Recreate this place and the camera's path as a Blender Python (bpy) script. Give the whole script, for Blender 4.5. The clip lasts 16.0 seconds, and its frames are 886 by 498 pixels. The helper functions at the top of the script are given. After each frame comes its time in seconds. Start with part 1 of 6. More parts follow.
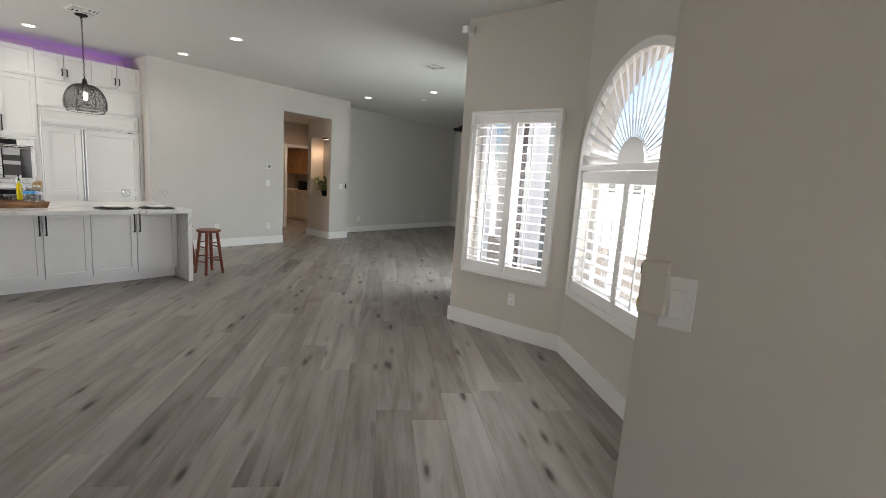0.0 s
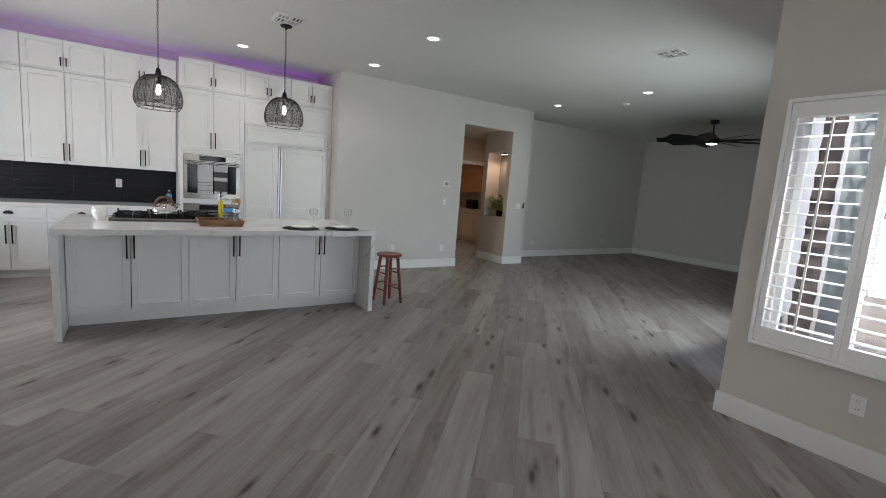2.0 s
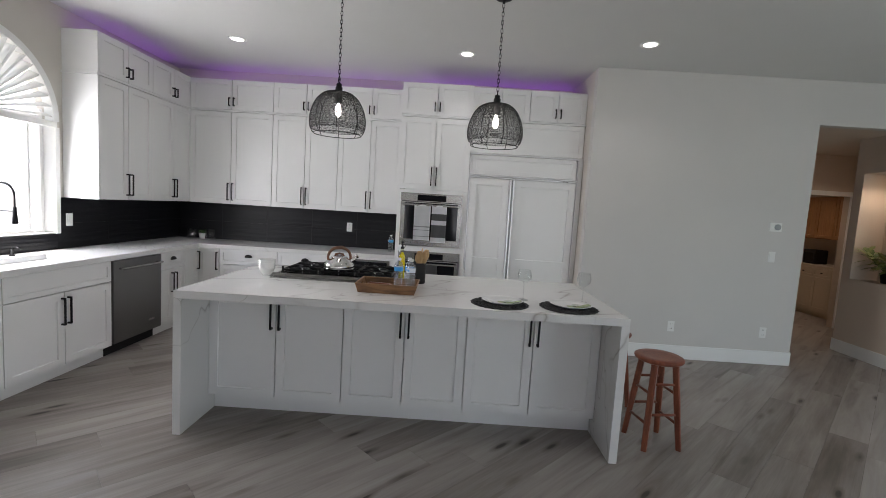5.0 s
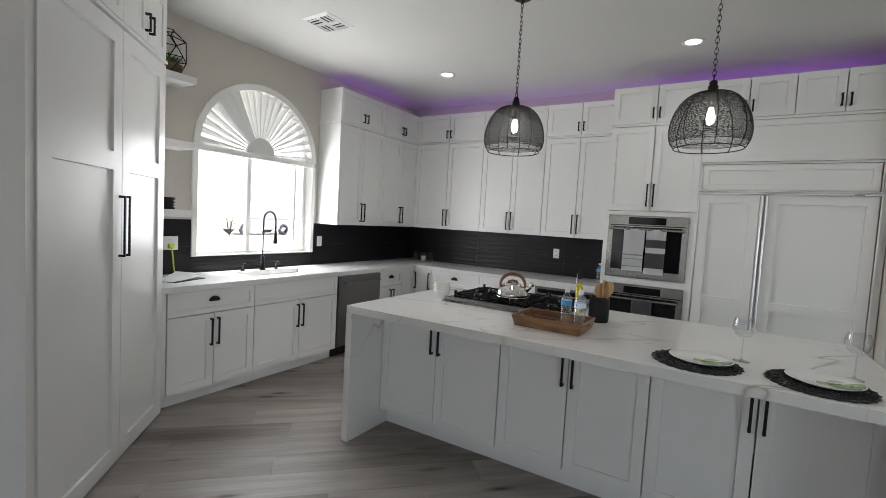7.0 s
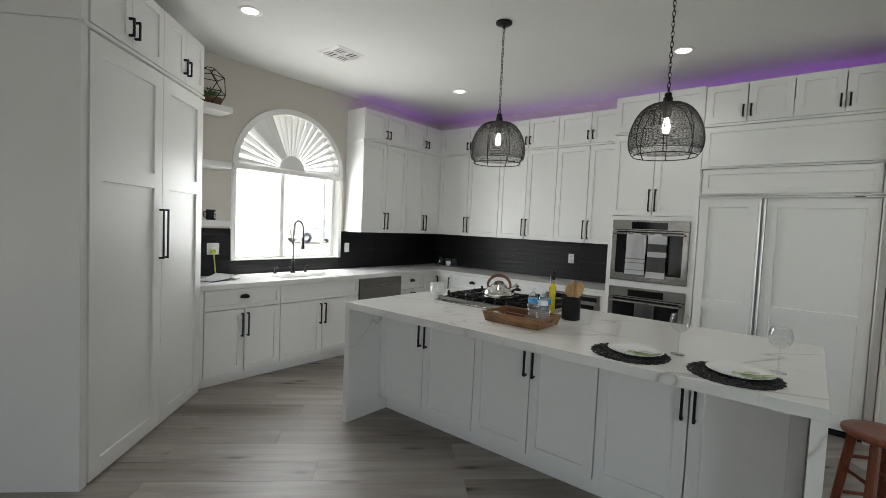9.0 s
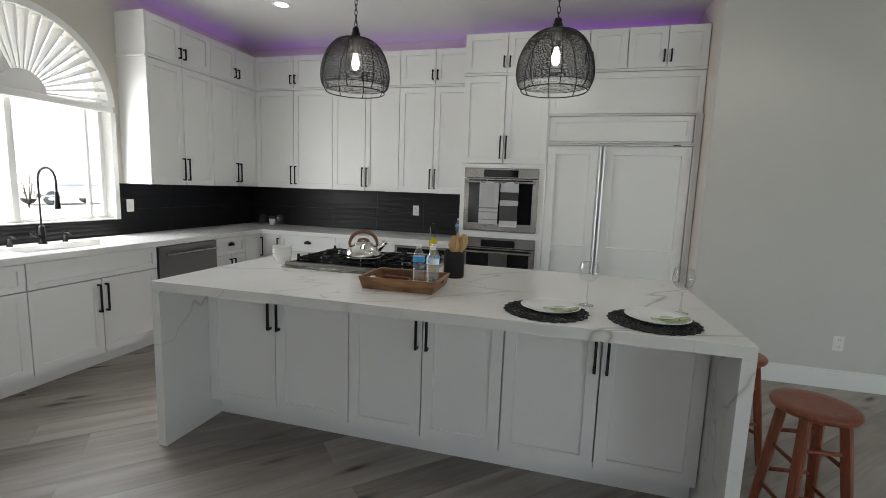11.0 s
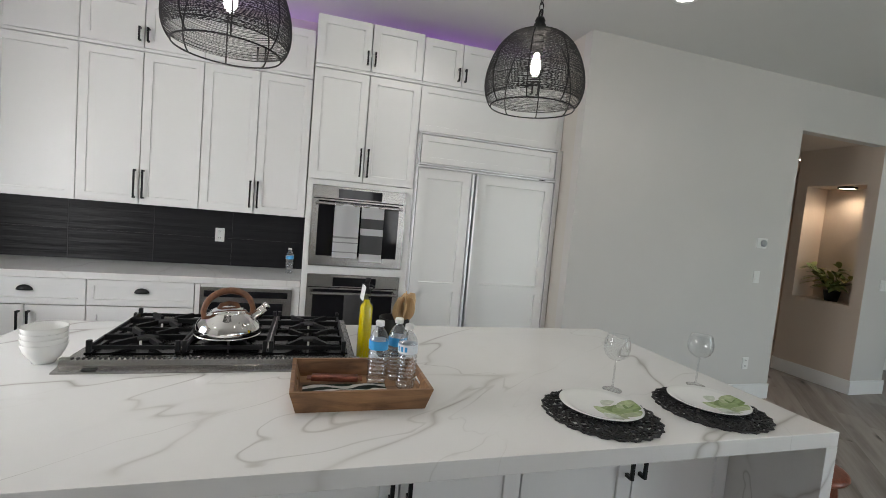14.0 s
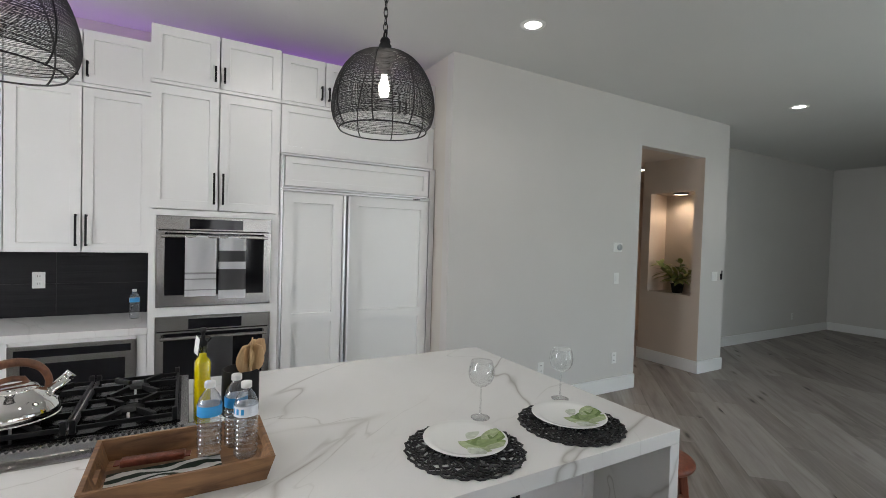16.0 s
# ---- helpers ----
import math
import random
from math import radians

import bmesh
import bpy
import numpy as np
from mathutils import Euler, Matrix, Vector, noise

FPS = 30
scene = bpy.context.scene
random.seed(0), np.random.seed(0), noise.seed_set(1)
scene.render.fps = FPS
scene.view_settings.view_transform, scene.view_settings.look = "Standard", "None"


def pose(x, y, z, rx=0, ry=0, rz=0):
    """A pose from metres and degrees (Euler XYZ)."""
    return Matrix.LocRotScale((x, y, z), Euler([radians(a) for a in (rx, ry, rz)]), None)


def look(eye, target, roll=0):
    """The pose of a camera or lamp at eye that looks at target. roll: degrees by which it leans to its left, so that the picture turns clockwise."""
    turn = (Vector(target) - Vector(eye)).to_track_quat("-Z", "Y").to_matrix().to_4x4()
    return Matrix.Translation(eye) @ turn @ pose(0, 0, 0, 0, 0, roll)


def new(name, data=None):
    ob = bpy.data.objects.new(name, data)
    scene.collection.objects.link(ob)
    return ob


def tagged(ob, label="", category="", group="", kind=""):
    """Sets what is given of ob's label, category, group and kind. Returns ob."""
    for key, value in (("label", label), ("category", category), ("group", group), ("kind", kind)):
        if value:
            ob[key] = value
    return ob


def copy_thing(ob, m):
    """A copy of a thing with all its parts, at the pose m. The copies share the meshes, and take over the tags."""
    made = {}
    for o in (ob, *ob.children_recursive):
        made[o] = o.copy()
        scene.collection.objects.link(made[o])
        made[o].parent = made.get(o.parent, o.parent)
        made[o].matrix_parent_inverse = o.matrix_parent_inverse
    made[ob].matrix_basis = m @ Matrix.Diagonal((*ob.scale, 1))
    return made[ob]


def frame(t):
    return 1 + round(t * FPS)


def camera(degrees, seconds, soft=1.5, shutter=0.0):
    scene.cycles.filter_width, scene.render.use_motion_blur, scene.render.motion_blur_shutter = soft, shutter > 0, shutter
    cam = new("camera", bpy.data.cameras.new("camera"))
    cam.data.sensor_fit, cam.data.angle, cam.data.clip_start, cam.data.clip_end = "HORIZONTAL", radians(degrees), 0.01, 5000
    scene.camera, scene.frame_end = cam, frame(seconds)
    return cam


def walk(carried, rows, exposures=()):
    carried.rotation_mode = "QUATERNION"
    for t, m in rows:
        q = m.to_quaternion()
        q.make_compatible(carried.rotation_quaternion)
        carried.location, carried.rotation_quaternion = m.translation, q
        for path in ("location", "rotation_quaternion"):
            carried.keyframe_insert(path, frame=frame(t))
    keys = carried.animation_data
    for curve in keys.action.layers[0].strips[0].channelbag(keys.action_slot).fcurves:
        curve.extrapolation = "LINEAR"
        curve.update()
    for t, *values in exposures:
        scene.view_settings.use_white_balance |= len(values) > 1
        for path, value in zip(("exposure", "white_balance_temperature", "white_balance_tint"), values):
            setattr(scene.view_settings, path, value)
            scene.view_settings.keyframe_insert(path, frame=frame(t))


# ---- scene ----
cam = camera(88.9, 16.0, 0.85)
PATH = [
    (0, (-0.102, 0.404, 1.497), (-1.301, 1.975, 1.193), 3.9),
    (0.5, (-0.408, 0.451, 1.483), (-1.769, 1.887, 1.187), 3.7),
    (1, (-0.759, 0.511, 1.468), (-2.24, 1.821, 1.169), 3.9),
    (1.5, (-1.116, 0.624, 1.477), (-2.728, 1.771, 1.184), 4.5),
    (2, (-1.469, 0.784, 1.468), (-3.11, 1.894, 1.194), 4.3),
    (2.5, (-1.853, 0.986, 1.477), (-3.539, 2.032, 1.229), 4.1),
    (3, (-2.208, 1.216, 1.492), (-3.971, 2.135, 1.273), 4.1),
    (3.2, (-2.347, 1.306, 1.488), (-4.139, 2.168, 1.276), 3.9),
    (5.3, (-3.503, 1.89, 1.515), (-5.484, 1.676, 1.342), 3.4),
    (5.5, (-3.592, 1.929, 1.502), (-5.554, 1.579, 1.339), 3.3),
    (6, (-3.789, 2.047, 1.518), (-5.662, 1.361, 1.371), 3.5),
    (6.5, (-3.881, 2.127, 1.496), (-5.673, 1.25, 1.351), 3.7),
    (7, (-3.863, 2.258, 1.507), (-5.56, 1.208, 1.38), 3.2),
    (7.5, (-3.859, 2.474, 1.507), (-5.466, 1.288, 1.406), 2.7),
    (8, (-3.91, 2.748, 1.513), (-5.434, 1.457, 1.419), 2.6),
    (8.5, (-3.888, 2.843, 1.511), (-5.393, 1.528, 1.424), 2.5),
    (9, (-3.89, 2.876, 1.519), (-5.434, 1.609, 1.415), 2.6),
    (9.5, (-3.947, 2.818, 1.48), (-5.586, 1.678, 1.367), 2.6),
    (9.7, (-3.953, 2.755, 1.491), (-5.642, 1.692, 1.362), 2.6),
    (12, (-4.547, 1.878, 1.314), (-6.505, 1.731, 0.934), 1.8),
    (12.5, (-4.713, 1.715, 1.249), (-6.669, 1.73, 0.832), 2.1),
    (13, (-4.916, 1.549, 1.281), (-6.872, 1.765, 0.925), 3.0),
    (13.5, (-5.016, 1.39, 1.392), (-6.963, 1.788, 1.167), 4.2),
    (14, (-5.051, 1.257, 1.5), (-6.962, 1.831, 1.358), 5.1),
    (14.5, (-5.029, 1.21, 1.563), (-6.905, 1.901, 1.504), 5.0),
    (15, (-5.013, 1.22, 1.582), (-6.854, 2.0, 1.539), 4.0),
    (15.5, (-5.027, 1.3, 1.588), (-6.838, 2.149, 1.536), 2.7),
    (16, (-5.095, 1.438, 1.564), (-6.832, 2.427, 1.514), 1.7),
]
EXPOSURES = [  # seconds, stops, kelvin, tint
    (0.0, 1.72, 6800, 12), (0.5, 1.80, 6750, 11), (1.0, 1.45, 6350, 13), (2.0, 1.41, 6350, 11), (2.5, 1.46, 6350, 10), (3.0, 1.74, 6400, 10), (5.5, 1.13, 6350, 13), (7.5, 1.08, 6500, 8),
    (9.5, 1.09, 6550, 6), (12.0, 1.12, 6550, 8), (12.5, 1.37, 6500, 8), (13.0, 1.44, 6500, 9), (14.0, 1.44, 6500, 10), (16.0, 1.50, 6400, 11)]
walk(cam, [(t, look(eye, target, roll)) for t, eye, target, roll in PATH], EXPOSURES)

# ---- light ----
world = bpy.data.worlds.new("world")
scene.world = world
world.use_nodes = True
_sky = world.node_tree.nodes.new("ShaderNodeTexSky")
_sky.sky_type, _sky.sun_disc = "NISHITA", False
_sky.dust_density, _sky.air_density = 3.0, 0.8
_sky.sun_elevation, _sky.sun_rotation = radians(74), radians(170)
world.node_tree.links.new(_sky.outputs[0], world.node_tree.nodes["Background"].inputs[0])
world.node_tree.nodes["Background"].inputs[1].default_value = 0.15
sun = new("sun", bpy.data.lights.new("sun", "SUN"))
sun.data.energy, sun.data.angle, sun.data.color = 4.8, radians(0.6), (1.0, 0.95, 0.88)
sun.matrix_world = look((0, 0, 0), (-0.05, 0.26, -0.96))


def area_lamp(name, m, w, h, power, color=(1, 1, 1)):
    la = bpy.data.lights.new(name, "AREA")
    la.shape, la.size, la.size_y, la.energy, la.color = "RECTANGLE", w, h, power, color
    ob = new(name, la)
    ob.matrix_world = m
    return ob


DAY = (0.98, 0.982, 1.0)
area_lamp("slider_daylight", look((-3.60, 6.2, 1.2), (-13.1, 6.4, 1.4)), 2.5, 1.7, 18.5, (0.88, 1.0, 0.985))
area_lamp("entry_daylight", look((2.5, -0.49, 1.2), (-3, 0.4, 0.9)), 1.7, 2.0, 3.0, DAY)
area_lamp("bay_arch_daylight", look((-0.915, 3.655, 1.45), (-2.0, 2.57, 0.9)), 1.3, 1.5, 9.0, DAY)
area_lamp("bay_north_daylight", look((-2.24, 4.345, 1.38), (-2.24, 2.0, 0.9)), 0.8, 1.35, 5, DAY)
area_lamp("bay_east_daylight", look((-0.285, 2.34, 1.38), (-2.0, 2.34, 0.9)), 0.8, 1.35, 4, DAY)
area_lamp("kitchen_window_daylight", look((-6.77, -1.70, 1.6), (-6.77, 2, 1.3)), 1.2, 1.0, 17.5, DAY)

# ---- materials ----


def mat(name, color=(0.8, 0.8, 0.8), rough=0.5, metal=0.0, **kw):
    m = bpy.data.materials.new(name)
    m.use_nodes = True
    b = m.node_tree.nodes["Principled BSDF"]
    b.inputs["Base Color"].default_value = (*color, 1)
    b.inputs["Roughness"].default_value = rough
    b.inputs["Metallic"].default_value = metal
    for k, v in kw.items():
        b.inputs[k.replace("_", " ")].default_value = v
    return m


def node(m, kind, **kw):
    n = m.node_tree.nodes.new(kind)
    for k, v in kw.items():
        n.inputs[k].default_value = v
    return n


def link(m, a, b):
    m.node_tree.links.new(a, b)


def bsdf(m):
    return m.node_tree.nodes["Principled BSDF"]


def coords(m, scale=(1, 1, 1), kind="Object"):
    tc = node(m, "ShaderNodeTexCoord")
    mp = node(m, "ShaderNodeMapping")
    mp.inputs["Scale"].default_value = scale
    link(m, tc.outputs[kind], mp.inputs["Vector"])
    return mp.outputs[0]


def noise_tex(m, vec, scale, detail=4.0, rough=0.55, distort=0.0):
    n = node(m, "ShaderNodeTexNoise", Scale=scale, Detail=detail, Roughness=rough, Distortion=distort)
    link(m, vec, n.inputs["Vector"])
    return n


def ramp(m, fac, stops):
    r = node(m, "ShaderNodeValToRGB")
    while len(r.color_ramp.elements) < len(stops):
        r.color_ramp.elements.new(0.5)
    for e, (p, c) in zip(r.color_ramp.elements, stops):
        e.position, e.color = p, (*c, 1) if len(c) == 3 else c
    link(m, fac, r.inputs[0])
    return r.outputs[0]


def bump(m, height, strength=0.2, dist=0.01):
    b = node(m, "ShaderNodeBump", Strength=strength, Distance=dist)
    link(m, height, b.inputs["Height"])
    link(m, b.outputs[0], bsdf(m).inputs["Normal"])


def mathn(m, op, a, b=None):
    n = m.node_tree.nodes.new("ShaderNodeMath")
    n.operation = op
    for k, v in enumerate((a, b)):
        if v is None:
            continue
        if isinstance(v, (int, float)):
            n.inputs[k].default_value = v
        else:
            link(m, v, n.inputs[k])
    return n.outputs[0]


def grained(name, color, rough, var=0.06, scale=3.0, fine=90.0, bump_s=0.08, metal=0.0, **kw):
    """Paint or plaster: a broad unevenness and a fine grain."""
    m = mat(name, color, rough, metal, **kw)
    vec = coords(m)
    n1 = noise_tex(m, vec, scale, 5)
    lo, hi = [tuple(max(0, c * (1 + s * var)) for c in color) for s in (-1, 1)]
    link(m, ramp(m, n1.outputs[0], [(0.3, lo), (0.7, hi)]), bsdf(m).inputs["Base Color"])
    n2 = noise_tex(m, vec, fine, 3)
    if bump_s:
        bump(m, n2.outputs[0], bump_s, 0.004)
    return m


M_WALL = grained("wall_paint", (0.60, 0.568, 0.515), 0.7, 0.02, 1.2, 140, 0.12)
M_WALL_PALE = grained("wall_paint_pale", (0.605, 0.588, 0.565), 0.7, 0.02, 1.2, 140, 0.12)
M_HALL = grained("hall_paint", (0.60, 0.51, 0.43), 0.7, 0.02, 1.2, 140, 0.12)
M_CEIL = grained("ceiling_paint", (0.66, 0.66, 0.64), 0.8, 0.02, 1.0, 120, 0.15)
M_TRIM = grained("trim_paint", (0.80, 0.80, 0.79), 0.35, 0.015, 2.0, 60, 0.02)
M_CAB = grained("cabinet_paint", (0.78, 0.78, 0.77), 0.32, 0.015, 1.5, 70, 0.02)
M_SHUT = grained("shutter_paint", (0.82, 0.82, 0.80), 0.4, 0.01, 2.0, 60, 0.02)
M_BLACK = mat("black_metal", (0.012, 0.012, 0.013), 0.35, 0.6)
M_BLACKM = mat("matte_black", (0.010, 0.010, 0.011), 0.6, Specular_IOR_Level=0.3)
M_BLACKG = mat("black_glass", (0.008, 0.008, 0.01), 0.06, Specular_IOR_Level=0.3)
M_CHROME = mat("polished_steel", (0.75, 0.74, 0.72), 0.06, 1.0)
M_PLASTIC = mat("white_plastic", (0.78, 0.78, 0.76), 0.35)
M_PORC = mat("white_porcelain", (0.82, 0.82, 0.80), 0.12)
M_CORK = mat("dark_slot", (0.03, 0.03, 0.03), 0.7)


def brushed(name, color, rough):
    m = mat(name, color, rough, 1.0)
    n = noise_tex(m, coords(m, (4, 4, 220)), 3.0, 4)
    link(m, ramp(m, n.outputs[0], [(0.3, (rough * 0.92,) * 3), (0.7, (rough * 1.1,) * 3)]), bsdf(m).inputs["Roughness"])
    bump(m, n.outputs[0], 0.008, 0.001)
    return m


M_STEEL = brushed("brushed_steel", (0.35, 0.342, 0.333), 0.24)
M_EDGE = brushed("bright_trim_steel", (0.85, 0.85, 0.86), 0.36)
M_DWSTEEL = brushed("dark_brushed_steel", (0.20, 0.195, 0.19), 0.34)


def thin_glass(name, tint=(1, 1, 1), ior=1.45, haze=0.0, edge_power=4.0):
    """A thin clear wall: it lets the view through and mirrors more towards its edges; haze: its share of milky scatter."""
    m = bpy.data.materials.new(name)
    m.use_nodes = True
    out = m.node_tree.nodes["Material Output"]
    m.node_tree.nodes.remove(m.node_tree.nodes["Principled BSDF"])
    clear, gloss, mix, fr = (m.node_tree.nodes.new(k) for k in ("ShaderNodeBsdfTransparent", "ShaderNodeBsdfGlossy", "ShaderNodeMixShader", "ShaderNodeLayerWeight"))
    clear.inputs[0].default_value = (*tint, 1)
    gloss.inputs["Roughness"].default_value = 0.03
    f0 = ((ior - 1) / (ior + 1)) ** 2
    edge = mathn(m, "POWER", fr.outputs["Facing"], edge_power)
    link(m, mathn(m, "ADD", mathn(m, "MULTIPLY", edge, 0.9 - f0), f0), mix.inputs[0])
    body = clear.outputs[0]
    if haze:
        milk, scatter = m.node_tree.nodes.new("ShaderNodeMixShader"), m.node_tree.nodes.new("ShaderNodeBsdfDiffuse")
        scatter.inputs[0].default_value = (0.85, 0.88, 0.9, 1)
        milk.inputs[0].default_value = haze
        link(m, body, milk.inputs[1])
        link(m, scatter.outputs[0], milk.inputs[2])
        body = milk.outputs[0]
    link(m, body, mix.inputs[1])
    link(m, gloss.outputs[0], mix.inputs[2])
    link(m, mix.outputs[0], out.inputs[0])
    return m


M_GLASS = thin_glass("clear_glass", (0.95, 0.96, 0.96), 1.75, 0.0, 2.4)
M_PANE = thin_glass("window_glass", (0.98, 0.99, 0.99))


def emit(name, color, strength):
    m = mat(name, (0.8, 0.8, 0.8), 0.5)
    bsdf(m).inputs["Emission Color"].default_value = (*color, 1)
    bsdf(m).inputs["Emission Strength"].default_value = strength
    return m


M_LED = emit("downlight_glow", (1.0, 0.96, 0.9), 3.0)
M_BULB = emit("bulb_glow", (1.0, 0.93, 0.82), 5.0)
M_FANLED = emit("fan_light_glow", (1.0, 0.86, 0.66), 1.6)
M_NICHELED = emit("niche_light_glow", (1.0, 0.84, 0.62), 3.0)
M_PURPLE = emit("purple_led_strip", (0.44, 0.13, 0.85), 1.25)


def plank_material(name, island):
    m = mat(name, (0.3, 0.28, 0.26), 0.42)
    rnd = node(m, "ShaderNodeNewGeometry").outputs["Random Per Island"] if island else node(m, "ShaderNodeObjectInfo").outputs["Random"]
    tc = node(m, "ShaderNodeTexCoord")
    off = node(m, "ShaderNodeVectorMath")
    off.operation = "ADD"
    comb = node(m, "ShaderNodeCombineXYZ")
    link(m, mathn(m, "MULTIPLY", rnd, 37.0), comb.inputs[0])
    link(m, mathn(m, "MULTIPLY", rnd, 91.0), comb.inputs[1])
    link(m, tc.outputs["Object"], off.inputs[0])
    link(m, comb.outputs[0], off.inputs[1])

    def stretched(sx, sy):
        mp = node(m, "ShaderNodeMapping")
        mp.inputs["Scale"].default_value = (sx, sy, 1)
        link(m, off.outputs[0], mp.inputs["Vector"])
        return mp.outputs[0]

    broad = noise_tex(m, stretched(0.7, 4.0), 1.6, 4, 0.6, 0.6)
    grain = noise_tex(m, stretched(1.2, 55.0), 2.0, 6, 0.65, 0.3)
    streak = noise_tex(m, stretched(0.6, 14.0), 1.8, 5, 0.6, 1.2)
    knots = node(m, "ShaderNodeTexVoronoi", Scale=1.0)
    link(m, stretched(1.7, 6.6), knots.inputs["Vector"])
    v = mathn(m, "ADD", mathn(m, "MULTIPLY", broad.outputs[0], 0.52), mathn(m, "MULTIPLY", grain.outputs[0], 0.24))
    v = mathn(m, "ADD", v, mathn(m, "MULTIPLY", streak.outputs[0], 0.24))
    v = mathn(m, "ADD", v, mathn(m, "MULTIPLY", mathn(m, "SUBTRACT", rnd, 0.5), 0.25))
    col = ramp(m, v, [(0.26, (0.160, 0.137, 0.121)), (0.40, (0.238, 0.209, 0.188)), (0.50, (0.296, 0.265, 0.242)), (0.68, (0.372, 0.340, 0.314))])
    # smoky dark figure that runs along the board, and small knots
    smoke = noise_tex(m, stretched(0.42, 5.0), 1.4, 3, 0.5, 1.2)
    dark = ramp(m, smoke.outputs[0], [(0.27, (0.60, 0.575, 0.55)), (0.40, (0.86, 0.845, 0.83)), (0.52, (1, 1, 1))])
    shade = node(m, "ShaderNodeMix")
    shade.data_type, shade.blend_type = "RGBA", "MULTIPLY"
    shade.inputs[0].default_value = 1.0
    link(m, col, shade.inputs[6])
    link(m, dark, shade.inputs[7])
    col = shade.outputs[2]
    kn = ramp(m, knots.outputs["Distance"], [(0.0, (0.10, 0.085, 0.075)), (0.075, (0.19, 0.165, 0.15)), (0.115, (0.62, 0.59, 0.56)), (0.22, (1, 1, 1))])
    # only some cells carry a knot
    pick = ramp(m, knots.outputs["Color"], [(0.24, (0, 0, 0)), (0.26, (1, 1, 1))])
    mix = node(m, "ShaderNodeMix")
    mix.data_type, mix.blend_type = "RGBA", "MULTIPLY"
    link(m, pick, mix.inputs[0])
    link(m, col, mix.inputs[6])
    link(m, kn, mix.inputs[7])
    link(m, mix.outputs[2], bsdf(m).inputs["Base Color"])
    link(m, ramp(m, grain.outputs[0], [(0.3, (0.36,) * 3), (0.7, (0.50,) * 3)]), bsdf(m).inputs["Roughness"])
    bump(m, grain.outputs[0], 0.12, 0.002)
    return m


M_PLANK = plank_material("grey_oak_plank", False)
M_PLANK_ISL = plank_material("grey_oak_plank_joined", True)
M_SUB = mat("plank_joint", (0.09, 0.08, 0.07), 0.9)


def marble_material(name, veining, turn):
    """White quartz with long thin veins that run one way; turn: the way they run, in degrees from the x axis."""
    m = mat(name, (0.8, 0.8, 0.79), 0.16)
    tc = node(m, "ShaderNodeTexCoord")

    def along(sx, sy, shift):
        spin, stretch = node(m, "ShaderNodeMapping"), node(m, "ShaderNodeMapping")
        spin.inputs["Rotation"].default_value = (0, 0, radians(-turn))
        stretch.inputs["Scale"].default_value = (sx, sy, 0.8)
        stretch.inputs["Location"].default_value = (shift, shift * 1.7, 0)
        link(m, tc.outputs["Object"], spin.inputs["Vector"])
        link(m, spin.outputs[0], stretch.inputs["Vector"])
        return stretch.outputs[0]

    warp = noise_tex(m, coords(m), 1.1, 4, 0.55, 0.4)

    def veins(vec, scale, level, core, halo, distort):
        n = noise_tex(m, vec, scale, 3.5, 0.45, distort)
        ridge = mathn(m, "ABSOLUTE", mathn(m, "SUBTRACT", n.outputs[0], level))
        return ramp(m, ridge, [(0.0, (1, 1, 1)), (core, (0.55, 0.55, 0.55)), (core * 2.4, (0.12, 0.12, 0.12)), (halo, (0, 0, 0))])

    main = veins(along(0.36, 1.15, 0.0), 1.3, 0.5, 0.0024, 0.016, 0.30)
    fine = veins(along(0.55, 1.6, 5.3), 1.7, 0.47, 0.0016, 0.009, 0.40)
    amount = mathn(m, "MULTIPLY", main, ramp(m, warp.outputs[0], [(0.40, (0.06,) * 3), (0.55, (veining,) * 3)]))
    amount = mathn(m, "MAXIMUM", amount, mathn(m, "MULTIPLY", fine, ramp(m, warp.outputs[0], [(0.42, (veining * 0.7,) * 3), (0.58, (0.05,) * 3)])))
    base = ramp(m, warp.outputs[0], [(0.35, (0.73, 0.725, 0.71)), (0.7, (0.78, 0.78, 0.77))])
    mix = node(m, "ShaderNodeMix")
    mix.data_type = "RGBA"
    link(m, amount, mix.inputs[0])
    link(m, base, mix.inputs[6])
    mix.inputs[7].default_value = (0.33, 0.31, 0.28, 1)
    link(m, mix.outputs[2], bsdf(m).inputs["Base Color"])
    return m


M_MARBLE = marble_material("veined_white_quartz", 0.75, 122)
M_QUARTZ = marble_material("faintly_veined_quartz", 0.30, 20)


def tile_material():
    m = mat("black_wave_tile", (0.008, 0.008, 0.010), 0.40, Specular_IOR_Level=0.28)
    n = noise_tex(m, coords(m, (1.6, 1.6, 26)), 1.3, 2, 0.4, 0.8)
    bump(m, n.outputs[0], 0.18, 0.02)
    return m


M_TILE = tile_material()


def wood_material(name, dark, light, scale=(3, 30, 30), rough=0.45):
    m = mat(name, light, rough)
    n = noise_tex(m, coords(m, scale), 2.0, 5, 0.6, 0.8)
    n2 = noise_tex(m, coords(m), 6.0, 3)
    v = mathn(m, "ADD", mathn(m, "MULTIPLY", n.outputs[0], 0.7), mathn(m, "MULTIPLY", n2.outputs[0], 0.3))
    link(m, ramp(m, v, [(0.35, dark), (0.65, light)]), bsdf(m).inputs["Base Color"])
    bump(m, n.outputs[0], 0.15, 0.003)
    return m


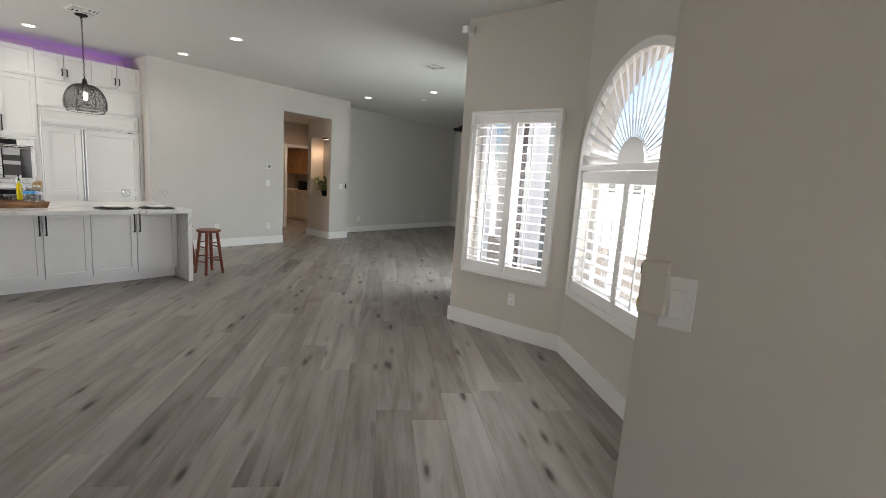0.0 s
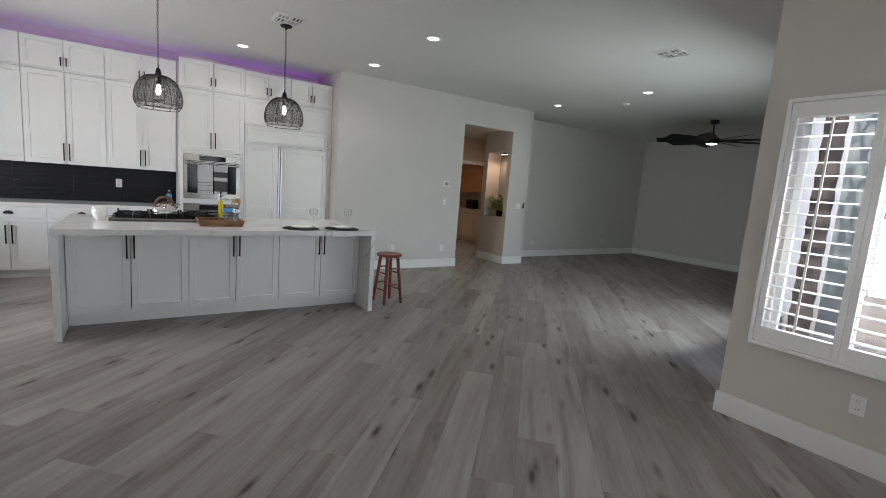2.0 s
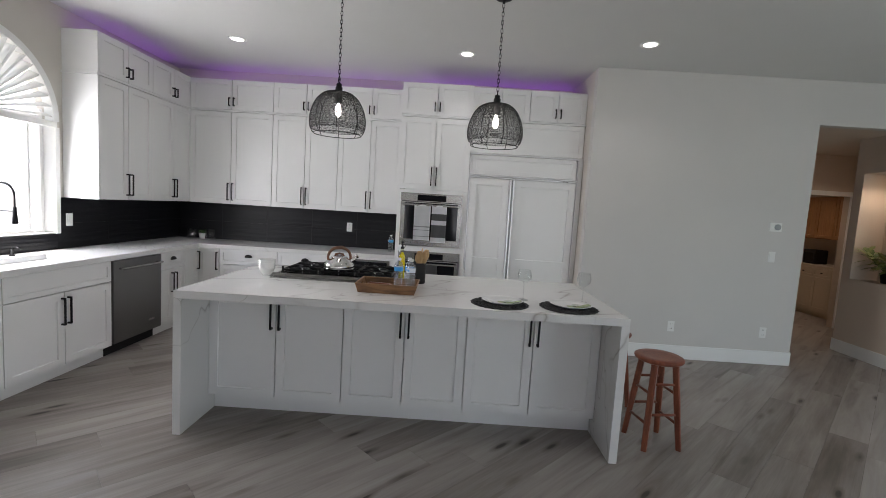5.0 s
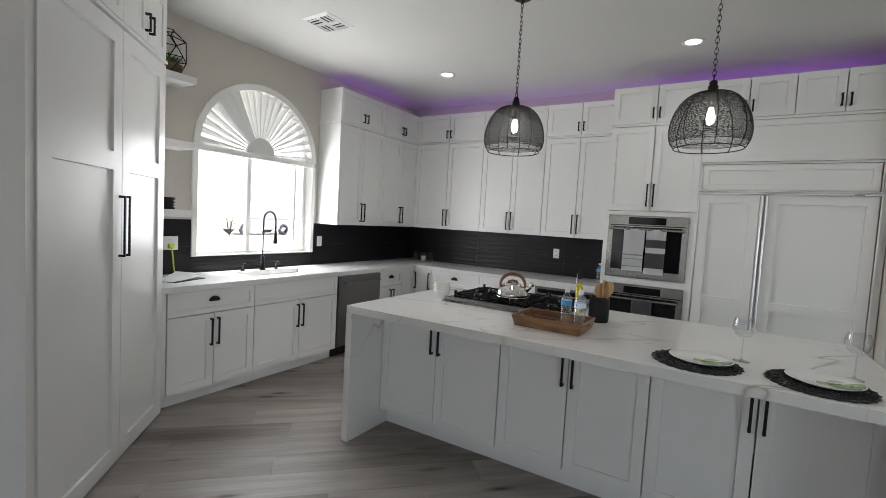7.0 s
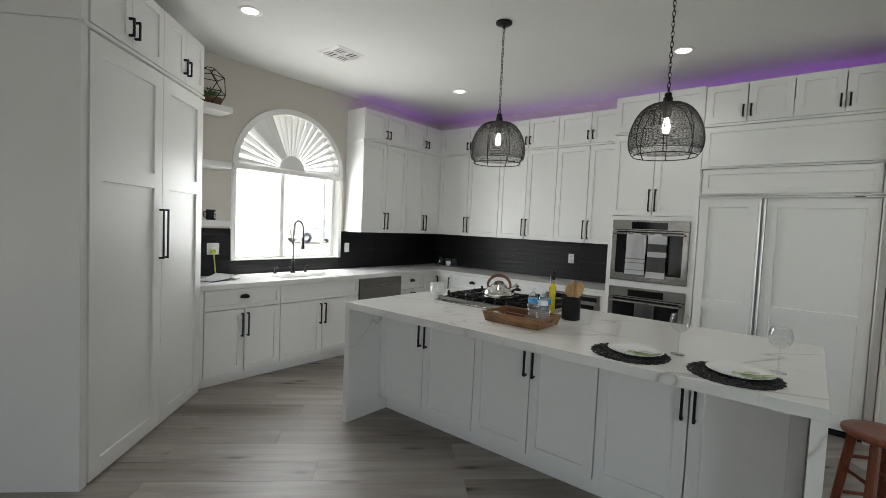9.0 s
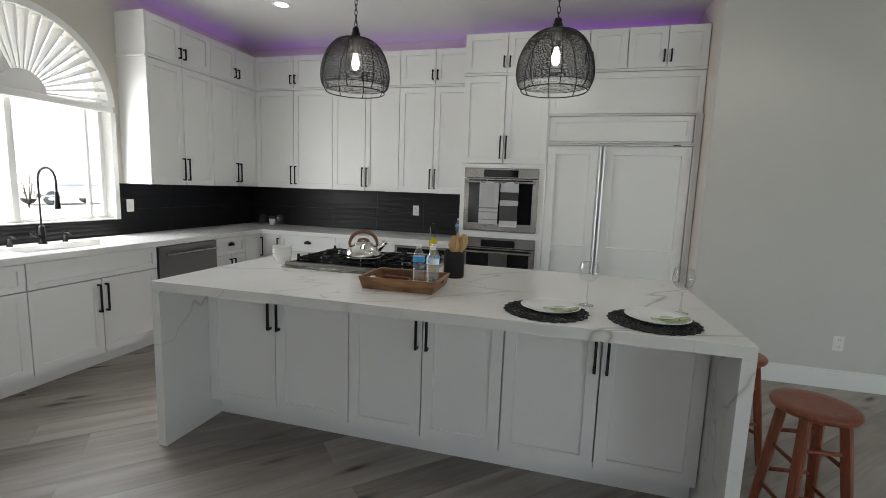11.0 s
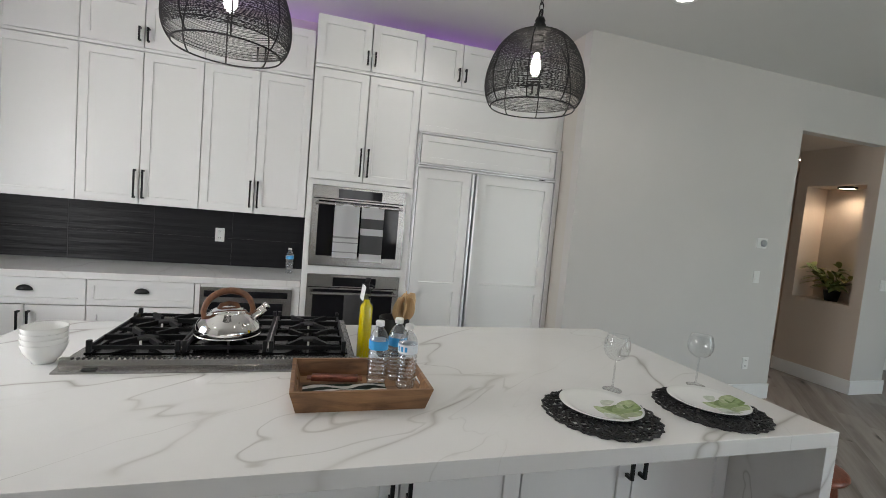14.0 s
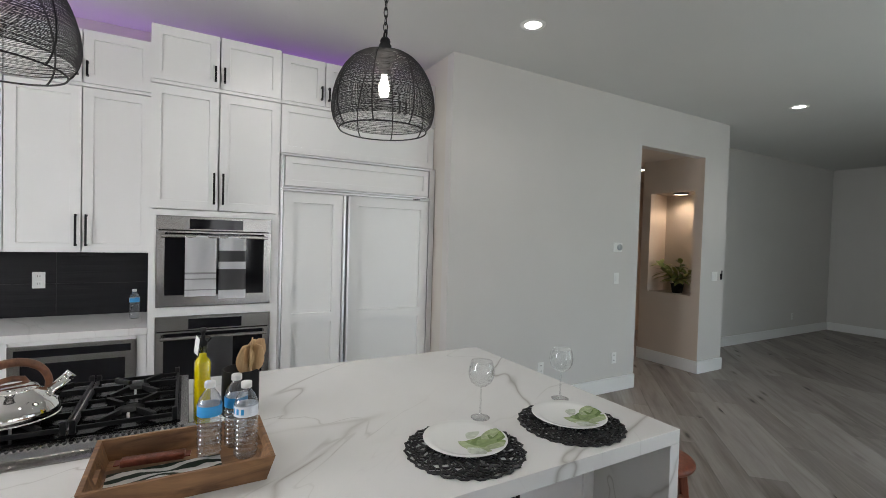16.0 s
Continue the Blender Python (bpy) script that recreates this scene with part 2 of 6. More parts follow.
M_STOOL = wood_material("red_brown_wood", (0.14, 0.035, 0.018), (0.27, 0.075, 0.035), (30, 30, 3), 0.35)
M_TRAY = wood_material("tray_wood", (0.10, 0.045, 0.02), (0.36, 0.19, 0.085), (14, 2.2, 14), 0.5)
M_HANDLEW = wood_material("walnut_handle", (0.10, 0.035, 0.015), (0.24, 0.10, 0.045), (20, 20, 20), 0.4)
M_SPOON = wood_material("spoon_wood", (0.42, 0.26, 0.12), (0.62, 0.42, 0.22), (30, 30, 4), 0.6)
M_LAUNDRY_UP = wood_material("laundry_oak", (0.26, 0.12, 0.05), (0.40, 0.20, 0.09), (30, 30, 3), 0.45)

# ---- builders ----


def part(name, bm, material, parent=None, label="", smooth=False):
    me = bpy.data.meshes.new(name)
    bmesh.ops.recalc_face_normals(bm, faces=bm.faces)
    if smooth:
        for f in bm.faces:
            f.smooth = True
    bm.to_mesh(me)
    bm.free()
    me.materials.append(material)
    ob = new(name, me)
    if parent is not None:
        ob.parent = parent
    if label:
        ob["label"] = label
    return ob


def thing(name, m, label, category, group="", kind=""):
    e = new(name)
    e.empty_display_size = 0.1
    e.matrix_world = m
    return tagged(e, label, category, group, kind)


def structure(ob, label, category):
    return tagged(ob, label, category, kind="structure")


def box(bm, x0, x1, y0, y1, z0, z1, bevel=0.0):
    vs = [bm.verts.new((x, y, z)) for x in (x0, x1) for y in (y0, y1) for z in (z0, z1)]
    fs = [bm.faces.new([vs[i] for i in q]) for q in ((0, 1, 3, 2), (4, 6, 7, 5), (0, 4, 5, 1), (2, 3, 7, 6), (0, 2, 6, 4), (1, 5, 7, 3))]
    if bevel:
        es = list({e for f in fs for e in f.edges})
        bmesh.ops.bevel(bm, geom=es, offset=bevel, segments=2, affect="EDGES", profile=0.6)
    return bm


def boxbm(*a, **k):
    return box(bmesh.new(), *a, **k)


def prism(bm, pts, z0, z1):
    lo = [bm.verts.new((x, y, z0)) for x, y in pts]
    hi = [bm.verts.new((x, y, z1)) for x, y in pts]
    bm.faces.new(lo[::-1])
    bm.faces.new(hi)
    n = len(pts)
    for i in range(n):
        bm.faces.new((lo[i], lo[(i + 1) % n], hi[(i + 1) % n], hi[i]))
    return bm


def lathe(bm, profile, n=24, centre=(0, 0)):
    """Turn (radius, z) pairs round the z axis."""
    rings = []
    for r, z in profile:
        if r < 1e-5:
            rings.append([bm.verts.new((centre[0], centre[1], z))])
        else:
            rings.append([bm.verts.new((centre[0] + r * math.cos(2 * math.pi * k / n), centre[1] + r * math.sin(2 * math.pi * k / n), z)) for k in range(n)])
    for a, b in zip(rings, rings[1:]):
        for k in range(n):
            q = [a[k % len(a)], a[(k + 1) % len(a)], b[(k + 1) % len(b)], b[k % len(b)]]
            q = list(dict.fromkeys(q))
            if len(q) >= 3:
                bm.faces.new(q)
    return bm


def tube(bm, pts, r, n=8, closed=False):
    """A round bar along the points; r is one radius or one per point."""
    pts = [Vector(p) for p in pts]
    rad = r if isinstance(r, (list, tuple)) else [r] * len(pts)
    rings, side = [], None
    last = len(pts) - 1
    for i, p in enumerate(pts):
        if closed:
            d = pts[(i + 1) % len(pts)] - pts[i - 1]
        else:
            d = pts[min(i + 1, last)] - pts[max(i - 1, 0)]
        d.normalize()
        if side is None:
            side = d.orthogonal().normalized()
        else:
            side = (side - d * side.dot(d)).normalized()
        up = d.cross(side)
        rings.append([bm.verts.new(p + (side * math.cos(2 * math.pi * k / n) + up * math.sin(2 * math.pi * k / n)) * rad[i]) for k in range(n)])
    pairs = list(zip(rings, rings[1:])) + ([(rings[-1], rings[0])] if closed else [])
    for a, b in pairs:
        for k in range(n):
            bm.faces.new((a[k], a[(k + 1) % n], b[(k + 1) % n], b[k]))
    if not closed:
        bm.faces.new(rings[0][::-1])
        bm.faces.new(rings[-1])
    return bm


# ---- setting ----
CEIL = 3.08
WX, WY = -9.30, -1.74          # fridge wall, sink wall
HX = -8.295                     # wall with the hall opening
BAY = [(-0.37, 1.57), (-0.37, 3.00), (-1.63, 4.26), (-2.90, 4.26)]


def wall(name, p0, p1, material, label, thick=0.16, z0=0.0, z1=CEIL, openings=()):
    """A wall whose room side runs from p0 to p1 with the room on its left. Openings: (u0, u1, low, high, rise of an arch over it)."""
    p0, p1 = Vector(p0), Vector(p1)
    length = (p1 - p0).length
    bm = bmesh.new()
    us = sorted({0.0, length, *[u for o in openings for u in o[:2]]})
    for a, b in zip(us, us[1:]):
        spans = [(z0, z1)]
        for o in openings:
            if o[0] <= a + 1e-6 and b <= o[1] + 1e-6:
                spans = [(z0, o[2]), (o[3] + o[4], z1)]
                if o[4]:
                    mid, half, n = (a + b) / 2, (b - a) / 2, 28
                    top = lambda u: o[3] + o[4] * math.sqrt(max(0.0, 1 - ((u - mid) / half) ** 2))
                    for k in range(n):
                        ua, ub = (mid - half * math.cos(math.pi * q / n) for q in (k, k + 1))
                        vs = [bm.verts.new((u, y, z)) for y in (0, -thick) for u, z in ((ua, top(ua)), (ub, top(ub)), (ub, o[3] + o[4]), (ua, o[3] + o[4]))]
                        for q in ((0, 1, 2, 3), (7, 6, 5, 4), (0, 4, 5, 1)):
                            bm.faces.new([vs[i] for i in q])
        for lo, hi in spans:
            if hi - lo > 1e-4:
                box(bm, a, b, -thick, 0, lo, hi)
    bmesh.ops.remove_doubles(bm, verts=bm.verts, dist=1e-5)
    ob = part(name, bm, material)
    ob.matrix_world = pose(p0.x, p0.y, 0, 0, 0, math.degrees(math.atan2(p1.y - p0.y, p1.x - p0.x)))
    return structure(ob, label, "wall")


ARCH_U = (0.079, 1.644)          # along the diagonal bay wall
KW = (1.86, 3.215)              # kitchen window, along the sink wall
wall("wall_south", (WX, WY), (2.6, WY), M_WALL, "warm grey painted wall with the arched sink window", openings=[(KW[0], KW[1], 1.06, 2.06, 0.66)])
wall("wall_east", (2.6, WY), (2.6, 1.57), M_WALL, "warm grey painted wall of the entry", openings=[(0.4, 2.1, 0.1, 2.2, 0)])
wall("wall_entry", (2.6, 1.57), BAY[0], M_WALL, "warm grey painted wall beside the bay")
wall("wall_bay_east", (-0.37, 1.73), BAY[1], M_WALL, "warm grey painted bay wall with a shutter window", openings=[(0.17, 1.05, 0.65, 2.10, 0)])
wall("wall_bay", BAY[1], BAY[2], M_WALL, "warm grey painted bay wall with an arched window", openings=[(ARCH_U[0] + 0.05, ARCH_U[1] - 0.05, 0.63, 1.66, 0.755)])
wall("wall_bay_north", BAY[2], BAY[3], M_WALL, "warm grey painted bay wall with a shutter window", openings=[(0.19, 1.09, 0.65, 2.12, 0)])
wall("wall_family_east", (-2.9, 4.42), (-4.1, 8.0), M_WALL_PALE, "pale painted wall with the glazed patio door", openings=[(0.5, 3.2, 0.05, 2.35, 0)])
wall("wall_family_north_east", (-4.1, 8.0), (-4.1, 12.3), M_WALL_PALE, "pale painted wall of the family room")
wall("wall_north", (-4.1, 12.3), (-9.0, 12.3), M_WALL_PALE, "pale grey painted far wall of the family room")
wall("wall_family_west", (-9.0, 12.3), (-9.0, 7.36), M_WALL_PALE, "pale grey painted wall of the family room", thick=0.1)
wall("wall_return", (-9.0, 7.36), (HX - 0.1, 7.36), M_WALL_PALE, "pale painted end of the hall wall")
wall("wall_hall", (HX, 7.36), (HX, 3.31), M_WALL_PALE, "pale grey painted wall with an opening to the hall", thick=0.1, openings=[(0.5, 1.675, 0.0, 2.62, 0)])
wall("wall_alcove", (HX - 0.1, 3.31), (WX, 3.31), M_WALL, "warm grey painted side of the fridge alcove")
wall("wall_west", (WX, 3.31), (WX, WY), M_WALL, "warm grey painted wall behind the kitchen cabinets")
# the hall and laundry behind the opening
wall("wall_niche", (HX - 0.1, 6.86), (-9.13, 6.86), M_HALL, "tan painted hall wall with a lit plant niche", thick=0.34, z1=2.66, openings=[(0.015, 0.615, 0.935, 2.235, 0)])
wall("wall_niche_back", (-8.3, 7.2), (-9.13, 7.2), M_HALL, "tan painted back of the niche", thick=0.02, z1=2.66)
wall("wall_hall_side", (-9.13, 7.225), (-9.13, 9.3), M_HALL, "tan painted hall side wall", thick=0.1, z1=2.66)
wall("wall_hall_south", (-10.4, 4.6), (HX - 0.1, 4.6), M_HALL, "tan painted hall end wall", z1=2.66)
wall("wall_hall_west", (-10.4, 9.3), (-10.4, 4.6), M_HALL, "tan painted hall wall with the laundry doorway", thick=0.12, z1=2.66, openings=[(1.36, 2.16, 0.0, 2.05, 0)])
wall("wall_hall_north", (-9.13, 9.3), (-12.7, 9.3), M_HALL, "tan painted hall end wall", z1=2.66)
wall("wall_laundry_north", (-10.52, 8.932), (-12.7, 8.932), M_HALL, "tan painted laundry wall behind the cabinets", z1=2.66)
wall("wall_laundry_west", (-12.7, 9.3), (-12.7, 5.5), M_HALL, "tan painted laundry wall", z1=2.66)
wall("wall_laundry_south", (-12.7, 5.5), (-10.52, 5.5), M_HALL, "tan painted laundry wall", z1=2.66)

INTERIOR = [(WX, WY), (2.6, WY), (2.6, 1.57), BAY[0], BAY[1], BAY[2], BAY[3], (-4.1, 8.0), (-4.1, 12.3), (-9.0, 12.3), (-9.0, 7.36), (HX, 7.36), (HX, 3.31), (WX, 3.31)]
OUTER = [(WX - 0.16, WY - 0.16), (2.76, WY - 0.16), (2.76, 1.73), (-0.21, 1.73), (-0.21, 3.07), (-1.56, 4.42), (-2.74, 4.42), (-3.94, 8.05), (-3.94, 12.46), (-9.16, 12.46), (-9.16, 7.36), (HX, 7.36), (HX, 3.31), (WX - 0.16, 3.31)]
ceiling = structure(part("ceiling", prism(bmesh.new(), OUTER, CEIL, CEIL + 0.12), M_CEIL), "off-white painted flat ceiling", "ceiling")
structure(part("ceiling_hall", prism(bmesh.new(), [(-12.9, 4.4), (HX - 0.1, 4.4), (HX - 0.1, 7.2), (-9.11, 7.2), (-9.11, 9.5), (-12.9, 9.5)], 2.66, 2.78), M_HALL), "tan painted low hall ceiling", "ceiling")
structure(part("soffit", boxbm(HX - 0.099, HX - 0.001, 5.69, 6.855, 2.622, 2.66), M_HALL), "painted underside of the opening", "soffit")

structure(part("trim", boxbm(HX - 0.0995, HX - 0.0005, 6.855, 6.8595, 0.0, 2.6205), M_HALL), "tan painted jamb of the hall opening", "trim")


def baseboard(p0, p1, h=0.15, label="white painted tall baseboard"):
    p0, p1 = Vector(p0), Vector(p1)
    bm = boxbm(0, (p1 - p0).length, 0, 0.016, 0, h, bevel=0.003)
    ob = part("baseboard", bm, M_TRIM)
    ob.matrix_world = pose(p0.x, p0.y, 0.0, 0, 0, math.degrees(math.atan2(p1.y - p0.y, p1.x - p0.x)))
    return structure(ob, label, "baseboard")


for a, b in [((2.6, 1.57), BAY[0]), (BAY[0], BAY[1]), (BAY[1], BAY[2]), (BAY[2], (-2.916, 4.26)), ((-4.1, 8.0), (-4.1, 12.3)), ((-4.1, 12.3), (-9.0, 12.3)), ((-9.0, 12.3), (-9.0, 7.36)),
             ((-9.0, 7.36), (HX, 7.36)), ((HX, 7.376), (HX, 6.844)), ((HX, 5.69), (HX, 3.29)), ((HX - 0.0, 6.86), (-9.13, 6.86)), ((-9.13, 6.86), (-9.13, 9.3)), ((-4.1, WY), (2.6, WY)), ((2.6, WY), (2.6, 1.57))]:
    baseboard(a, b)

# ---- cabinets ----
DOOR_T = 0.02


def face_at(x, y, z, turn):
    """Front-left-bottom corner of a cabinet; local x runs to the viewer's right, y into the cabinet."""
    return pose(x, y, z, 0, 0, turn)


def panel_bm(x0, x1, z0, z1, y0=-DOOR_T, rail=0.058, sink=0.009, extra=()):
    """A shaker front in one piece: a slab with sunken fields. extra: heights of middle rails."""
    bm = bmesh.new()
    xs = [x0, x0 + rail, x1 - rail, x1]
    zs = [z0, z0 + rail, *[h for e in extra for h in (e - rail / 2, e + rail / 2)], z1 - rail, z1]
    grid = [[bm.verts.new((x, y0, z)) for x in xs] for z in zs]
    for j in range(len(zs) - 1):
        for i in range(3):
            q = [grid[j][i], grid[j][i + 1], grid[j + 1][i + 1], grid[j + 1][i]]
            if i == 1 and j % 2 == 1:
                deep = [bm.verts.new((v.co.x + dx * 0.002, y0 + sink, v.co.z + dz * 0.002)) for v, dx, dz in zip(q, (1, -1, -1, 1), (1, 1, -1, -1))]
                bm.faces.new(deep)
                for k in range(4):
                    bm.faces.new((q[k], q[(k + 1) % 4], deep[(k + 1) % 4], deep[k]))
            else:
                bm.faces.new(q)
    rim = grid[0] + [r[-1] for r in grid[1:]] + grid[-1][-2::-1] + [r[0] for r in grid[-2:0:-1]]
    back = [bm.verts.new((v.co.x, y0 + DOOR_T, v.co.z)) for v in rim]
    for k in range(len(rim)):
        bm.faces.new((rim[k], back[k], back[(k + 1) % len(rim)], rim[(k + 1) % len(rim)]))
    bm.faces.new(back)
    return bm


def bar_handle(parent, x, z, length, upright=True, depth=0.034):
    bm = bmesh.new()
    w = 0.0065
    if upright:
        box(bm, x - w, x + w, -depth, -depth + 0.010, z - length / 2, z + length / 2, 0.0015)
        for zz in (z - length / 2 + w, z + length / 2 - w):
            box(bm, x - w, x + w, -depth + 0.008, 0.001, zz - w, zz + w)
    else:
        box(bm, x - length / 2, x + length / 2, -depth, -depth + 0.010, z - w, z + w, 0.0015)
        for xx in (x - length / 2 + w, x + length / 2 - w):
            box(bm, xx - w, xx + w, -depth + 0.008, 0.001, z - w, z + w)
    ob = part("handle", bm, M_BLACK, parent, "matte black square bar handle")
    ob.location = (0, -DOOR_T, 0)
    return ob


def cup_pull(parent, x, z, w=0.09):
    bm = bmesh.new()
    n, k = 14, 5
    rows = []
    for i in range(n + 1):
        a = math.pi * i / n
        rows.append([bm.verts.new((x - w / 2 * math.cos(a) * (0.72 + 0.28 * math.cos(b)), -0.024 * math.sin(b) * math.sin(a) ** 0.5, z + 0.034 * math.sin(a) * math.cos(b) - 0.008)) for b in [math.pi / 2 * j / k for j in range(k + 1)]])
    for a, b in zip(rows, rows[1:]):
        for j in range(k):
            try:
                bm.faces.new((a[j], b[j], b[j + 1], a[j + 1]))
            except ValueError:
                pass
    bmesh.ops.remove_doubles(bm, verts=bm.verts, dist=1e-5)
    bmesh.ops.solidify(bm, geom=bm.faces[:], thickness=0.002)
    ob = part("cup_pull", bm, M_BLACK, parent, "black cup pull", smooth=True)
    ob.location = (0, -DOOR_T, 0)
    return ob


def carcass_bm(w, y0, y1, z0, z1, t=0.018):
    """A hollow cabinet box with an open front."""
    bm = bmesh.new()
    if w < 0.1:
        return box(bm, 0, w, y0, y1, z0, z1)
    box(bm, 0, t, y0, y1, z0, z1)
    box(bm, w - t, w, y0, y1, z0, z1)
    box(bm, t, w - t, y0, y1, z0, z0 + t)
    box(bm, t, w - t, y0, y1, z1 - t, z1)
    box(bm, t, w - t, y1 - t, y1, z0 + t, z1 - t)
    return bm


def cabinet(name, m, w, depth, z0, z1, fronts, label, group="", toe=None, handle=0.215, drop=0.04):
    """A cabinet box with fronts: (kind, x0, x1, z0, z1, where its handle sits). z is measured from the floor."""
    cab = thing(name, m, label, "cabinet", group)
    part("body", carcass_bm(w, 0.018, depth, z0, z1), M_CAB, cab)
    g = 0.0036
    for kind, a, b, lo, hi, side in fronts:
        if kind == "door":
            d = part("door", panel_bm(a + g, b - g, lo + g, hi - g), M_CAB, cab)
            hl = handle if hi - lo > 0.5 else 0.10
            hx = a + 0.028 if side[0] == "l" else b - 0.028
            hz = {"t": hi - drop - hl / 2, "b": lo + 0.045 + hl / 2, "m": (lo + hi) / 2}[side[1]]
            bar_handle(d, hx, hz, hl)
        elif kind == "drawer":
            d = part("drawer", panel_bm(a + g, b - g, lo + g, hi - g, rail=0.04), M_CAB, cab)
            if side == "cup":
                cup_pull(d, (a + b) / 2, (lo + hi) / 2 + 0.012)
        elif kind == "panel":
            part("panel", panel_bm(a + g, b - g, lo + g, hi - g, rail=0.05), M_CAB, cab)
        elif kind == "slab":
            part("filler", boxbm(a + g, b - g, -DOOR_T * 0.8, 0.0, lo + g, hi - g), M_CAB, cab)
    if toe is not None:
        part("toe_kick", boxbm(0, w, toe, toe + 0.018, 0.0, z0), M_CAB, cab)
    return cab


def pair(a, b, lo, hi, where):
    m = (a + b) / 2
    return [("door", a, m, lo, hi, "r" + where), ("door", m, b, lo, hi, "l" + where)]


UP0, UPM, UP1 = 1.39, 2.525, 2.90
UF, AF, BF, SF = -9.00, -1.43, -8.65, -1.115   # faces of: wall run uppers, window run uppers, wall run bases, sink run bases
GU = "white shaker upper cabinets"
GB = "white shaker base cabinets"


def upper(m, w, depth, label="white shaker wall cabinet with four doors and black handles", z0=UP0, zm=UPM, z1=UP1):
    c = cabinet("wall_cabinet", m, w, depth, z0, z1, pair(0, w, z0, zm - 0.012, "b") + pair(0, w, zm + 0.012, z1, "b"), label, GU)
    part("moulding", boxbm(0, w, -0.028, 0.002, zm - 0.011, zm + 0.011, bevel=0.004), M_CAB, c)
    return c


# wall run, from the corner to the ovens
run_y = [-1.41, -0.39, 0.42, 1.215]
cabinet("corner_filler", face_at(UF, AF + 0.0, 0, 90), 0.02, 0.28, UP0, UP1, [], "narrow white filler between the corner wall cabinets", GU)
for a, b in zip(run_y, run_y[1:]):
    upper(face_at(UF, a, 0, 90), b - a, 0.298)
# window run, right of the sink window
for a, b in ((-7.535, -8.28), (-8.28, -9.02)):
    wc = upper(face_at(a, AF, 0, 180), a - b, 0.308)
    if a > -8:
        part("end_panel", boxbm(-0.018, 0.0, -0.02, 0.308, UP0, UPM - 0.0115), M_CAB, wc)
        part("end_panel", boxbm(-0.018, 0.0, -0.02, 0.308, UPM + 0.0115, UP1), M_CAB, wc)
        part("moulding", boxbm(-0.034, -0.0005, -0.028, 0.308, UPM - 0.011, UPM + 0.011, bevel=0.004), M_CAB, wc)

# tall unit that holds the ovens
OVX = -8.61
ov = cabinet("oven_cabinet", face_at(OVX, 1.225, 0, 90), 0.805, 0.68, 0.10, UP1 - 0.005,
             pair(0, 0.805, 1.70, UPM - 0.012, "b") + pair(0, 0.805, UPM + 0.012, UP1 - 0.005, "b") + [("panel", 0.04, 0.755, 0.10, 0.375, "")], "tall white shaker cabinet around two built-in ovens", toe=0.05)
part("moulding", boxbm(0, 0.805, -0.028, 0.002, UPM - 0.011, UPM + 0.011, bevel=0.004), M_CAB, ov)
part("face_frame", boxbm(0, 0.805, -0.0195, 0.002, 1.66, 1.697), M_CAB, ov)
part("face_frame", boxbm(0, 0.04, -0.0195, 0.002, 0.10, 1.66), M_CAB, ov)
part("face_frame", boxbm(0.755, 0.805, -0.0195, 0.002, 0.10, 1.66), M_CAB, ov)
part("face_frame", boxbm(0.04, 0.755, -0.0195, 0.002, 0.985, 1.045), M_CAB, ov)

# units over the fridge
fr_top = cabinet("bridge_cabinet", face_at(OVX, 2.03, 0, 90), 1.28, 0.68, 2.155, UP1 - 0.02,
                 pair(0, 0.64, UPM + 0.012, UP1 - 0.02, "b") + pair(0.64, 1.275, UPM + 0.012, UP1 - 0.02, "b") + [("panel", 0, 1.275, 2.155, UPM - 0.012, "")],
                 "white cabinet bridging over the fridge with four small doors", GU)
part("moulding", boxbm(0, 1.28, -0.028, 0.002, UPM - 0.011, UPM + 0.011, bevel=0.004), M_CAB, fr_top)


def fridge():
    f = thing("refrigerator", face_at(OVX + 0.045, 2.033, 0, 90), "built-in refrigerator with white panelled doors and steel trim", "refrigerator")
    w, top = 1.225, 2.142
    part("body", boxbm(0, w, 0.004, 0.66, 0.06, 2.15), M_CAB, f)
    part("side_panel", boxbm(w + 0.001, w + 0.046, -0.012, 0.66, 0.0, 2.15), M_CAB, f)
    part("grille_panel", panel_bm(0.026, w - 0.026, 1.912, top - 0.018, y0=-0.03, rail=0.045, sink=0.013), M_CAB, f)
    for x0, x1, z0, z1, d in ((0, w, top - 0.012, top, 0.040), (0, w, 1.893, 1.902, 0.040), (0, w, 1.873, 1.884, 0.044), (0, 0.011, 0.1, 1.872, 0.034), (w - 0.011, w, 0.1, 1.872, 0.034), (0.008, 0.017, 1.903, top - 0.013, 0.036), (w - 0.017, w - 0.008, 1.903, top - 0.013, 0.036)):
        part("trim", boxbm(x0, x1, -d, 0.0, z0, z1, bevel=0.002), M_EDGE, f, "bright brushed steel trim")
    xs = 0.485
    for a, b in ((0.018, xs - 0.028), (xs + 0.032, w - 0.018)):
        part("door", panel_bm(a, b, 0.12, 1.864, y0=-0.03, rail=0.072, sink=0.019, extra=(0.93,)), M_CAB, f)
    for a in (xs - 0.024, xs + 0.010):
        part("edge_pull", boxbm(a, a + 0.018, -0.052, 0.0, 0.12, 1.866, bevel=0.006), M_EDGE, f, "full-height bright steel edge pull")
    part("badge", boxbm(w - 0.17, w - 0.11, -0.0455, -0.0435, 1.8755, 1.8815), M_BLACKM, f, "small dark badge")
    part("toe_kick", boxbm(0.0, w, 0.03, 0.06, 0.0, 0.1), M_BLACKM, f)


fridge()


